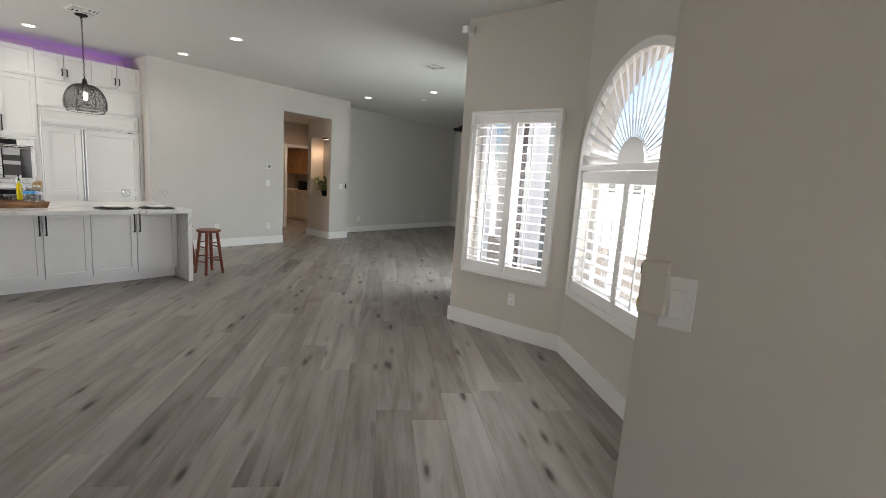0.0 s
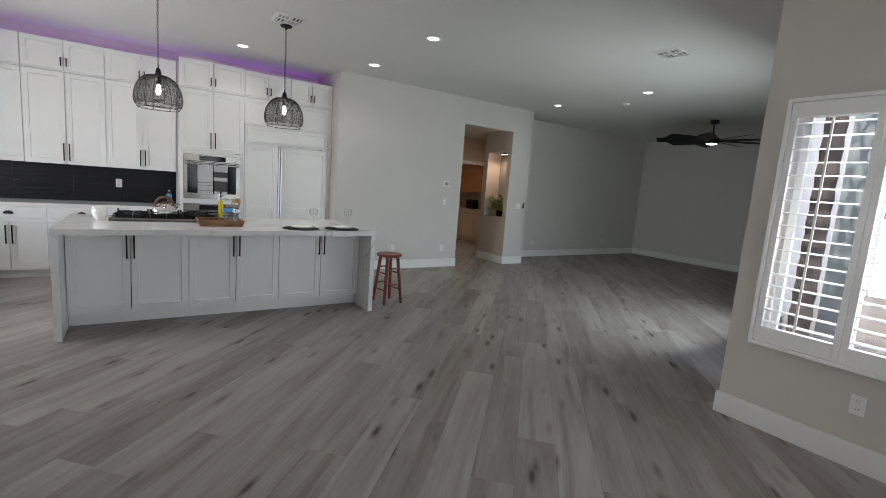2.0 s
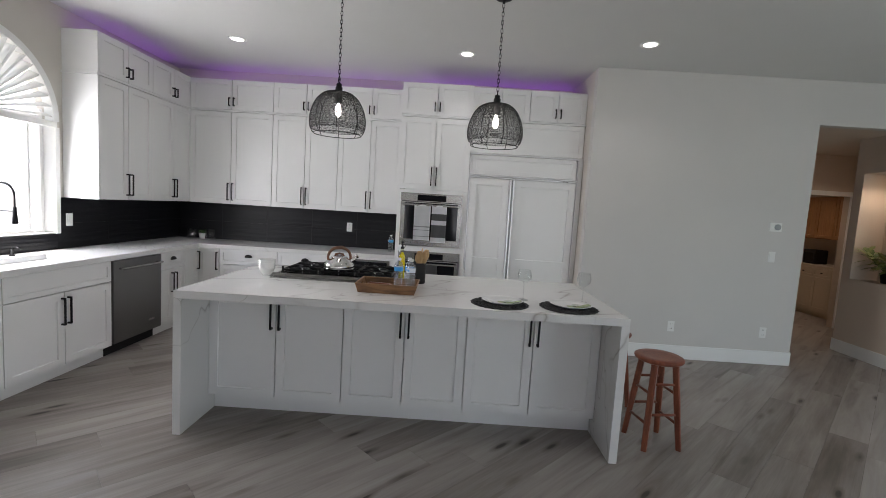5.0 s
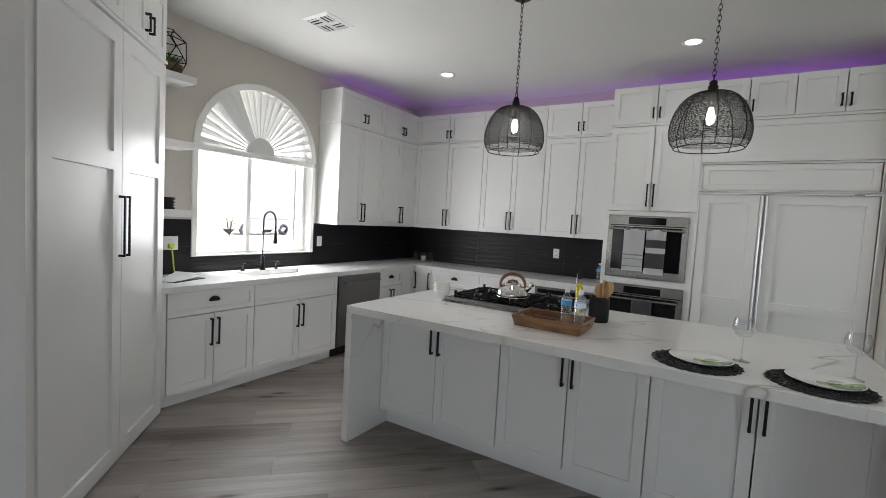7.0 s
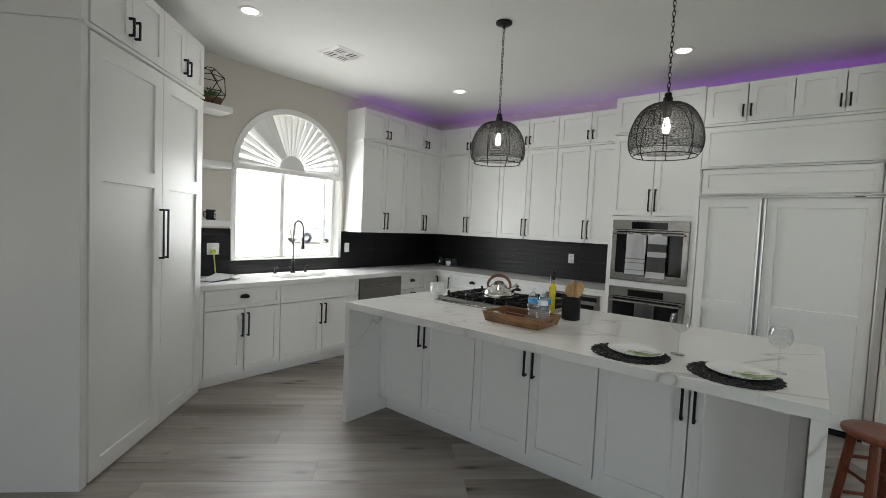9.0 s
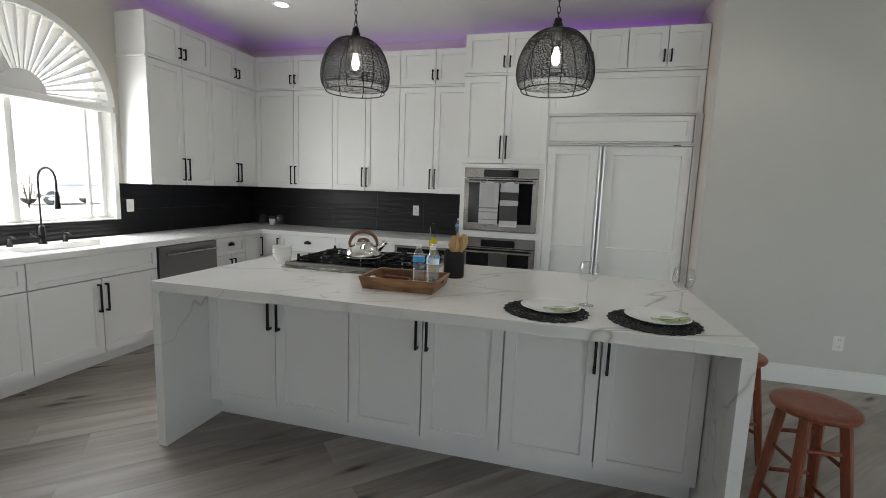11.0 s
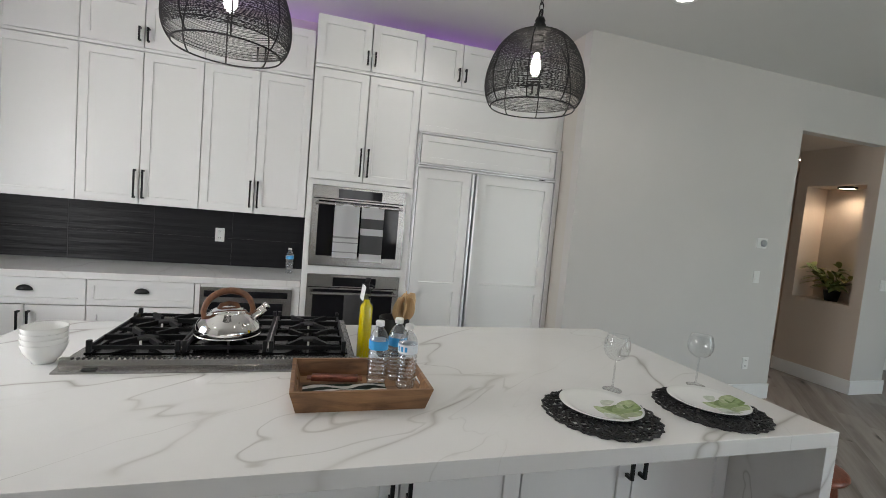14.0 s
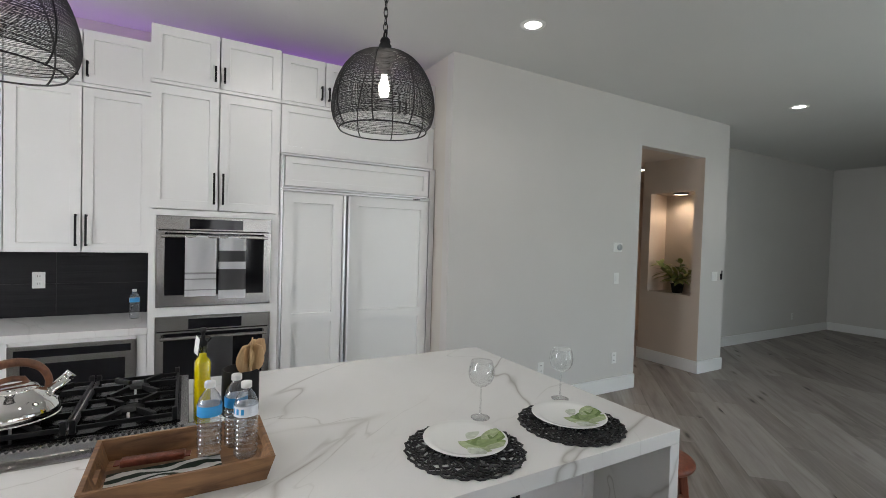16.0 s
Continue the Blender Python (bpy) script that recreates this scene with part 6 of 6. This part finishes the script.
def crock():
    c = thing("utensil_crock", pose(-6.843, 1.615, CT), "matte black crock holding wooden spoons", "crock")
    part("body", lathe(bmesh.new(), [(0, 0), (0.058, 0), (0.062, 0.006), (0.062, 0.160), (0.057, 0.160), (0.055, 0.010), (0, 0.010)], 32), M_BLACKM, c, smooth=True)
    rng = random.Random(8)
    for k in range(6):
        a = 6.28 * k / 6 + 0.4
        b = Vector((0.02 * math.cos(a), 0.02 * math.sin(a), 0.014))
        lean = radians(62) + (k - 2.2) * 0.42
        tip = Vector((0.056 * math.cos(lean), 0.056 * math.sin(lean), 0.205 + 0.04 * rng.random()))
        u = thing("wooden_spoon", c.matrix_world.copy(), "pale wooden cooking spoon standing in the crock", "spoon", "spoons in the crock")
        bm = tube(bmesh.new(), [b, b.lerp(tip, 0.72)], 0.0055, 8)
        part("shaft", bm, M_SPOON, u, smooth=True)
        d = (tip - b).normalized()
        sd = d.cross(Vector((math.cos(a), math.sin(a), 0))).normalized()
        nrm = d.cross(sd)
        hd = bmesh.new()
        rows = []
        c0 = b.lerp(tip, 0.70)
        for q in range(9):
            f = q / 8
            w = 0.006 + 0.027 * math.sin(math.pi * min(0.93, 0.1 + 0.85 * f))
            p = c0 + d * (0.102 * f)
            rows.append([hd.verts.new(p + sd * (w * s) + nrm * (0.007 * (1 - s * s) * math.sin(math.pi * f) + o)) for o in (0, 0.004) for s in ((-1, 0, 1) if o == 0 else (1, 0, -1))])
        for p, q in zip(rows, rows[1:]):
            for i in range(6):
                hd.faces.new((p[i], p[(i + 1) % 6], q[(i + 1) % 6], q[i]))
        hd.faces.new(rows[0][::-1])
        hd.faces.new(rows[-1])
        part("bowl", hd, M_SPOON, u, smooth=True)


crock()


M_CORD = grained("black_woven_cord", (0.012, 0.012, 0.013), 0.6, 0.2, 40, 200, 0.2)


def placemat(x, y, seed):
    t = thing("placemat", pose(x, y, CT), "round black openwork placemat under a plate", "placemat", "placemats on the island")
    rng = random.Random(seed)
    R = 0.188
    n = 40
    def wob(r, k, amp, lobes, ph):
        a = 2 * math.pi * k / 72
        rr = r + amp * math.sin(lobes * a + ph)
        return (rr * math.cos(a), rr * math.sin(a), 0.003 + 0.0012 * math.sin(lobes * a + ph + 1))
    for r, amp, lobes in ((0.180, 0.007, 24), (0.180, 0.007, 24.0), (0.160, 0.012, 22), (0.160, 0.012, 22), (0.136, 0.012, 20), (0.136, 0.012, 20), (0.112, 0.012, 16), (0.112, 0.012, 16), (0.085, 0.013, 12), (0.085, 0.013, 12), (0.05, 0.012, 8), (0.05, 0.012, 8)):
        ph = rng.uniform(0, 6.28)
        part("ring_cord", tube(bmesh.new(), [wob(r, k, amp, int(lobes), ph) for k in range(72)], 0.0032, 5, closed=True), M_CORD, t, smooth=True)
    for k in range(36):
        a = 2 * math.pi * k / 36 + rng.uniform(-0.05, 0.05)
        pts = [((0.04 + (R - 0.045) * q / 6) * math.cos(a + 0.12 * math.sin(q * 1.9 + k)), (0.04 + (R - 0.045) * q / 6) * math.sin(a + 0.12 * math.sin(q * 1.9 + k)), 0.0035) for q in range(7)]
        part("spoke_cord", tube(bmesh.new(), pts, 0.0028, 4), M_CORD, t, smooth=True)


M_PLATE = mat("glazed_white_porcelain", (0.80, 0.81, 0.79), 0.10)
LEAF_INKS = [grained("leaf_ink", c, 0.14, 0.25, 60, 200, 0) for c in ((0.15, 0.22, 0.07), (0.23, 0.31, 0.12), (0.36, 0.43, 0.24), (0.55, 0.60, 0.50))]


def dinner_plate(x, y, turn):
    t = thing("dinner_plate", pose(x, y, CT + 0.0065, 0, 0, turn), "white porcelain plate printed with green leaves", "plate", "plates on the island")
    part("dish", lathe(bmesh.new(), [(0, 0.004), (0.085, 0.004), (0.105, 0.010), (0.132, 0.018), (0.134, 0.0165), (0.106, 0.006), (0.088, 0.0), (0, 0.0)], 48), M_PLATE, t, smooth=True)

    def height(r):
        return 0.004 if r < 0.085 else 0.004 + 0.006 * (r - 0.085) / 0.02 if r < 0.105 else 0.010 + 0.008 * (r - 0.105) / 0.027

    # base point, direction, length, half width, ink
    for k, (bx, by, ang, ln, hw, ink) in enumerate(((0.00, -0.055, 20, 0.105, 0.019, 2), (0.01, -0.035, 48, 0.115, 0.021, 1), (0.03, -0.030, 78, 0.120, 0.022, 0), (0.055, -0.020, 100, 0.110, 0.020, 1), (0.05, -0.05, 5, 0.065, 0.016, 3), (0.02, 0.02, 95, 0.075, 0.014, 2), (0.075, -0.01, 60, 0.070, 0.015, 2), (0.0, -0.02, 110, 0.060, 0.012, 3))):
        d = Vector((math.cos(radians(ang)), math.sin(radians(ang))))
        n = Vector((-d.y, d.x))
        bm = bmesh.new()
        rows = []
        for q in range(11):
            f = q / 10
            w = 1.6 * hw * math.sin(math.pi * f) ** 0.8 * (1.15 - 0.4 * f) + 0.0006
            row = []
            for e in (-1, 0, 1):
                p = Vector((bx - 0.005, by + 0.032)) + d * (1.2 * ln * f) + n * (w * e + 0.010 * math.sin(f * 2.6))
                r = p.length
                if r > 0.127:
                    p *= 0.127 / r
                row.append(bm.verts.new((p.x, p.y, height(min(r, 0.127)) + 0.0006 + 0.00012 * k)))
            rows.append(row)
        for p, q in zip(rows, rows[1:]):
            for i in range(2):
                bm.faces.new((p[i], p[i + 1], q[i + 1], q[i]))
        part("leaf_print", bm, LEAF_INKS[ink], t, "printed green leaf", smooth=True)


def wine_glass(x, y):
    t = thing("wine_glass", pose(x, y, CT), "clear stemmed balloon wine glass", "wine glass", "wine glasses on the island")
    prof = [(0, 0.0), (0.034, 0.0), (0.035, 0.002), (0.020, 0.005), (0.006, 0.010), (0.0036, 0.020), (0.0032, 0.108), (0.006, 0.114), (0.022, 0.119), (0.037, 0.131), (0.0455, 0.149), (0.0475, 0.166), (0.0455, 0.184), (0.039, 0.205), (0.0385, 0.207), (0.0375, 0.205)]
    part("glass", lathe(bmesh.new(), prof, 36), M_GLASS, t, smooth=True)


for i, (x, y) in enumerate(((-6.248, 2.193), (-6.248, 2.640))):
    placemat(x, y, 11 + i)
    dinner_plate(x - 0.028, y + 0.018, 6 * i)
for x, y in ((-6.430, 2.374), (-6.452, 2.786)):
    wine_glass(x, y)


def stool(x, y, turn):
    s = thing("bar_stool", pose(x, y, 0, 0, 0, turn), "red-brown wooden backless stool with a round seat", "stool", "wooden stools by the island")
    part("seat", lathe(bmesh.new(), [(0, 0.572), (0.134, 0.572), (0.151, 0.580), (0.157, 0.592), (0.155, 0.602), (0.143, 0.608), (0.10, 0.605), (0, 0.603)], 40), M_STOOL, s, smooth=True)
    top, foot = 0.105, 0.175
    legs = []
    for k in range(4):
        a = radians(45 + 90 * k)
        d = Vector((math.cos(a), math.sin(a), 0))
        n = Vector((-d.y, d.x, 0))
        bm = bmesh.new()
        rows = []
        for z, r, w in ((0.0, foot, 0.0165), (0.30, foot + (top - foot) * 0.52, 0.0195), (0.574, top, 0.0195)):
            c = d * r + Vector((0, 0, z))
            rows.append([bm.verts.new(c + d * (w * p) + n * (w * q)) for p, q in ((-0.7, -1), (0.7, -1), (1, -0.6), (1, 0.6), (0.7, 1), (-0.7, 1), (-1, 0.6), (-1, -0.6))])
        for p, q in zip(rows, rows[1:]):
            for i in range(8):
                bm.faces.new((p[i], p[(i + 1) % 8], q[(i + 1) % 8], q[i]))
        bm.faces.new(rows[0][::-1])
        bm.faces.new(rows[-1])
        part("leg", bm, M_STOOL, s)
        legs.append(d)
    for zs, ks in (((0.17, 0.37), (0, 2)), ((0.235, 0.435), (1, 3))):
        for z in zs:
            r = foot + (top - foot) * z / 0.574
            for k in ks:
                a, b = legs[k] * r, legs[(k + 1) % 4] * r
                part("rung", tube(bmesh.new(), [(a.x, a.y, z), (b.x, b.y, z)], 0.0095, 8), M_STOOL, s, smooth=True)


stool(-6.365, 3.312, 8)
stool(-6.955, 3.195, 30)

# ---- garden outside the windows ----
M_GROUND = grained("pale_gravel_ground", (0.56, 0.53, 0.48), 0.95, 0.10, 0.8, 60, 0.4)
M_PATIO = grained("pale_concrete", (0.55, 0.53, 0.50), 0.9, 0.08, 1.2, 90, 0.25)
M_STUCCO = grained("white_stucco", (0.72, 0.70, 0.66), 0.9, 0.04, 1.5, 120, 0.4)
structure(part("ground", boxbm(-400, 400, -400, 400, -0.5, -0.16), M_GROUND), "pale gravel yard around the house", "ground")
structure(part("patio", boxbm(-4.0, 4.5, 4.5, 9.5, -0.159, -0.10), M_PATIO), "pale concrete patio behind the bay", "patio")
for nm, a in (("garden_wall_north", (-4.0, 14, 15.6, 15.8)), ("garden_wall_east", (11.8, 12.0, -6, 15.6))):
    structure(part(nm, boxbm(a[0], a[1], a[2], a[3], -0.16, 1.75), M_STUCCO), "white stucco garden wall", "garden wall")
# Added self-lit sheet; its emission stands in for bright daylight past the sink window.
M_BACKDROP_GLOW = emit("backdrop_glow", (1.0, 0.99, 0.97), 1.2)
structure(part("backdrop", boxbm(-90, 70, -64.2, -64.0, -0.16, 26), M_BACKDROP_GLOW), "self-lit white backdrop standing in for the bright distance", "backdrop")
M_BUSH = leaf_material("garden_leaf", (0.05, 0.09, 0.02), (0.12, 0.17, 0.04))
M_FLOWER = leaf_material("orange_flower", (0.55, 0.22, 0.03), (0.60, 0.42, 0.05))
M_BARK = grained("dark_bark", (0.065, 0.052, 0.045), 0.95, 0.5, 8, 40, 0.8)


def shrub(x, y, r, h, seed, flowers=0):
    t = thing("shrub", pose(x, y, -0.16), "rounded green garden shrub in the sun" if not flowers else "green garden shrub with orange flowers", "shrub", "garden shrubs")
    rng = random.Random(seed)
    st, lf, fl = bmesh.new(), bmesh.new(), bmesh.new()
    for k in range(9):
        a = rng.uniform(0, 6.28)
        tube(st, [(0, 0, 0), (0.35 * r * math.cos(a), 0.35 * r * math.sin(a), h * 0.4), (0.7 * r * math.cos(a), 0.7 * r * math.sin(a), h * 0.75)], [0.02, 0.013, 0.006], 5)
    for k in range(900):
        a, q = rng.uniform(0, 6.28), rng.random() ** 0.4
        z = h * (0.15 + 0.85 * rng.random())
        rr = r * q * math.sqrt(max(0.05, 1 - ((z / h - 0.5) / 0.62) ** 2)) * (0.85 + 0.3 * noise.noise(Vector((3 * math.cos(a), 3 * math.sin(a), z * 3 + seed))))
        e = rng.uniform(-0.4, 1.2)
        a2 = a + rng.uniform(-1, 1)
        leaf_mesh(fl if rng.random() < flowers else lf, (rr * math.cos(a), rr * math.sin(a), z), (math.cos(a2) * math.cos(e), math.sin(a2) * math.cos(e), math.sin(e)), rng.uniform(0.06, 0.13), rng.uniform(0.03, 0.05), 0.2, 2)
    part("stems", st, M_BARK, t)
    part("foliage", lf, M_BUSH, t)
    if flowers:
        part("flowers", fl, M_FLOWER, t, "orange flowers")
    else:
        fl.free()


for i, (x, y, r, h, f) in enumerate(((2.6, 7.6, 0.7, 1.0, 0.35), (4.2, 8.8, 0.9, 1.3, 0.0), (1.2, 9.4, 0.8, 1.1, 0.2), (-0.8, 12.6, 1.0, 1.9, 0.0), (-2.4, 13.2, 1.1, 2.3, 0.0), (6.0, 6.2, 0.9, 1.2, 0.2), (-19.9, -22.6, 0.55, 2.9, 0.45))):
    shrub(x, y, r, h, 40 + i, f)


def palm_trunk(x, y, r, lean):
    t = thing("palm_tree", pose(x, y, -0.10), "dark rough palm trunk standing on the patio edge", "tree")
    bm = bmesh.new()
    n, prof = 14, []
    for k in range(46):
        z = k * 0.10
        prof.append((r * (1.0 + (0.10 if k % 2 else -0.03)) * (1.12 - 0.25 * k / 45), z))
    prof = [(0, 0.0)] + prof + [(0, 4.6)]
    lathe(bm, prof, n)
    for v in bm.verts:
        v.co.x += lean * v.co.z
    part("trunk", bm, M_BARK, t)
    rng = random.Random(int(100 * r))
    cr = bmesh.new()
    for k in range(22):
        a, e = 6.28 * k / 22, rng.uniform(0.0, 1.1)
        d = Vector((math.cos(a) * math.cos(e), math.sin(a) * math.cos(e), math.sin(e)))
        for q in range(16):
            f = q / 15
            p = Vector((lean * 4.6, 0, 4.55)) + d * (1.5 * f) - Vector((0, 0, 0.6 * f * f))
            for s in (-1, 1):
                sd = Vector((-d.y, d.x, 0)) * s + d * 0.6
                leaf_mesh(cr, p, sd, 0.34 * (1 - 0.5 * f), 0.03, 0.35, 2)
    part("crown", cr, M_BUSH, t, "green feather fronds")


def parked_car(x, y, z):
    """A white car that stands along x; its near side faces the house."""
    c = thing("parked_car", pose(x, y, z), "white car parked in the street beyond the yard", "car")
    paint = grained("white_car_paint", (0.88, 0.88, 0.87), 0.25, 0.01, 2, 60, 0)
    # Opaque near-white windows: the outdoor glare is put into their colour.
    tint = mat("glare_toned_car_glass", (0.84, 0.85, 0.86), 0.05)
    rubber = grained("tyre_rubber", (0.16, 0.16, 0.18), 0.8, 0.2, 10, 60, 0.3)

    def hull(outline, w0, w1):
        bm = bmesh.new()
        n = len(outline)
        rows = [[bm.verts.new((px, py * (w0 if pz < 1.0 else w1), pz)) for px, pz in outline] for py in (-1, 1)]
        bm.faces.new(rows[0])
        bm.faces.new(rows[1][::-1])
        for k in range(n):
            bm.faces.new((rows[0][k], rows[1][k], rows[1][(k + 1) % n], rows[0][(k + 1) % n]))
        bmesh.ops.recalc_face_normals(bm, faces=bm.faces[:])
        bmesh.ops.bevel(bm, geom=[e for e in bm.edges if e.calc_length() > 1.2], offset=0.05, segments=2, affect="EDGES")
        return bm

    part("body", hull([(-2.45, 0.35), (2.45, 0.35), (2.48, 0.72), (2.40, 0.95), (1.45, 1.06), (-2.30, 1.08), (-2.48, 0.80)], 0.95, 0.90), paint, c)
    cab = part("cabin", hull([(-2.25, 1.07), (1.40, 1.05), (0.70, 1.62), (-0.2, 1.74), (-1.75, 1.70)], 0.88, 0.80), paint, c)
    for a, b in ((-1.95, -1.05), (-0.98, 0.02), (0.09, 0.80)):
        for sy in (-1, 1):
            part("side_window", boxbm(a, b, sy * 0.80 - 0.012, sy * 0.80 + 0.012, 1.16, 1.52, bevel=0.01), tint, cab, "car window with glare put into its pale colour")
    for wx in (-1.52, 1.52):
        for sy in (-1, 1):
            w = part("wheel", lathe(bmesh.new(), [(0.24, -0.11), (0.36, -0.11), (0.38, -0.08), (0.38, 0.08), (0.36, 0.11), (0.24, 0.11)], 28), rubber, c, "dark tyre", smooth=True)
            w.matrix_local = pose(wx, sy * 0.86, 0.38, 90, 0, 0)
            part("rim", lathe(bmesh.new(), [(0, 0.06), (0.06, 0.07), (0.22, 0.05), (0.24, 0.10), (0.24, -0.10), (0, -0.06)], 20), M_CHROME, w, "steel rim", smooth=True)


parked_car(-23.6, -25.2, -0.16)
palm_trunk(-2.88, 5.5, 0.072, 0.0)
# The square column's grey-green puts the patio roof's shade into its base colour.
M_SHADE_POST = grained("shade_toned_post", (0.24, 0.27, 0.27), 0.8, 0.05, 2.0, 90, 0.2)
for x, y, half, m, label in ((-3.62, 7.0, 0.055, M_STUCCO, "slim white stucco patio column"), (-3.0, 6.9, 0.12, M_SHADE_POST, "square patio column with shade in its grey-green colour")):
    pc = thing("patio_column", pose(x, y, -0.10), label, "column", "patio columns")
    part("shaft", boxbm(-half, half, -half, half, 0.1, 3.2), m, pc)
    part("plinth", boxbm(-half - 0.02, half + 0.02, -half - 0.02, half + 0.02, 0.0, 0.1, bevel=0.005), m, pc)

# ---- backsplash ----


def backsplash():
    for nm, turn, ox, oy, spans in (
        ("backsplash_west", 90, WX, WY, [(0.0, 2.962, 0.9155, UP0 - 0.001)]),
        ("backsplash_south", 180, -5.497, WY, [(0.0, 0.578, 0.9155, UP0), (0.578, 1.945, 0.9155, 1.058), (1.945, 3.79, 0.9155, UP0 - 0.001)])):
        base_ob = new(nm)
        base_ob.matrix_world = pose(ox, oy, 0, 0, 0, turn)
        structure(base_ob, "black wavy tile backsplash over the counter", "backsplash")
        for u0, u1, z0, z1 in spans:
            part("grout", boxbm(u0, u1, -0.006, -0.001, z0, z1), M_CORK, base_ob)
            rows = [(z0, z1)] if z1 - z0 < 0.3 else [(z0, (z0 + z1) / 2), ((z0 + z1) / 2, z1)]
            for j, (a, b) in enumerate(rows):
                n = max(1, round((u1 - u0) / 0.61))
                for k in range(n):
                    p, q = u0 + (u1 - u0) * k / n, u0 + (u1 - u0) * (k + 1) / n
                    bm = bmesh.new()
                    rng = random.Random(k * 7 + j)
                    m, w = 16, 6
                    ph = rng.uniform(0, 6.28)
                    g = [[bm.verts.new((p + 0.001 + (q - p - 0.002) * i / w, -0.0105 - 0.0006 * math.sin(h * 1.5 + ph + 0.8 * math.sin(i * 1.1 + ph)), a + 0.001 + (b - a - 0.002) * h / m)) for i in range(w + 1)] for h in range(m + 1)]
                    for h in range(m):
                        for i in range(w):
                            bm.faces.new((g[h][i], g[h][i + 1], g[h + 1][i + 1], g[h + 1][i]))
                    rim = g[0] + [r[-1] for r in g[1:]] + g[-1][-2::-1] + [r[0] for r in g[-2:0:-1]]
                    back = [bm.verts.new((v.co.x, -0.0055, v.co.z)) for v in rim]
                    for c in range(len(rim)):
                        bm.faces.new((rim[c], back[c], back[(c + 1) % len(rim)], rim[(c + 1) % len(rim)]))
                    part("tile", bm, M_TILE, base_ob)


backsplash()


# ---- floor ----
REGIONS = [[(WX, WY), (2.6, WY), (2.6, 1.57), (WX, 1.57)], [(WX, 1.57), (-0.37, 1.57), (-0.37, 3.0), (WX, 3.0)], [(WX, 3.0), (-0.37, 3.0), (-1.63, 4.26), (WX, 4.26)],
           [(-9.0, 4.26), (-2.9, 4.26), (-4.1, 8.0), (-9.0, 8.0)], [(-9.0, 8.0), (-4.1, 8.0), (-4.1, 12.3), (-9.0, 12.3)], [(-12.7, 4.6), (-9.0, 4.6), (-9.0, 9.3), (-12.7, 9.3)]]


def clip(poly, region):
    for i, a in enumerate(region):
        b = region[(i + 1) % len(region)]
        out = []
        side = lambda p: (b[0] - a[0]) * (p[1] - a[1]) - (b[1] - a[1]) * (p[0] - a[0])
        for k, p in enumerate(poly):
            q = poly[(k + 1) % len(poly)]
            sp, sq = side(p), side(q)
            if sp >= 0:
                out.append(p)
            if sp * sq < 0:
                f = sp / (sp - sq)
                out.append((p[0] + f * (q[0] - p[0]), p[1] + f * (q[1] - p[1])))
        poly = out
        if len(poly) < 3:
            return []
    return poly


def planks():
    floor = structure(part("floor", boxbm(-12.9, 2.7, -1.85, 12.4, -0.06, -0.007), M_SUB), "grey oak plank floor laid diagonally", "floor")
    rng = random.Random(5)
    width, length, gap = 0.222, 1.82, 0.0006
    rest = bmesh.new()
    turn = Matrix.Rotation(radians(-45), 2)
    count = 0
    for row in range(-40, 70):
        v0 = row * width
        start = rng.uniform(0, length)
        for k in range(-12, 12):
            u0 = k * length + start
            quad = [(u0 + gap, v0 + gap), (u0 + length - gap, v0 + gap), (u0 + length - gap, v0 + width - gap), (u0 + gap, v0 + width - gap)]
            pts = [tuple(turn @ Vector(p)) for p in quad]
            pieces = [c for c in (clip(pts, r) for r in REGIONS) if len(c) >= 3]
            if not pieces:
                continue
            cx, cy = turn @ Vector((u0 + length / 2, v0 + width / 2))
            near = -8.4 < cx < 0.6 and -1.9 < cy < 6.2
            if near and count < 300:
                count += 1
                bm = bmesh.new()
                inv = turn.inverted()
                for c in pieces:
                    prism(bm, [tuple(inv @ (Vector(p) - Vector((cx, cy)))) for p in c], -0.008, 0.0)
                ob = part("plank", bm, M_PLANK, floor)
                ob.matrix_local = pose(cx, cy, 0, 0, 0, -45)
            else:
                for c in pieces:
                    prism(rest, [tuple(turn.inverted() @ Vector(p)) for p in c], -0.008, 0.0)
    ob = part("far_planks", rest, M_PLANK_ISL, floor)
    ob.matrix_local = pose(0, 0, 0, 0, 0, -45)
    ob["kind"] = "stuff"


planks()
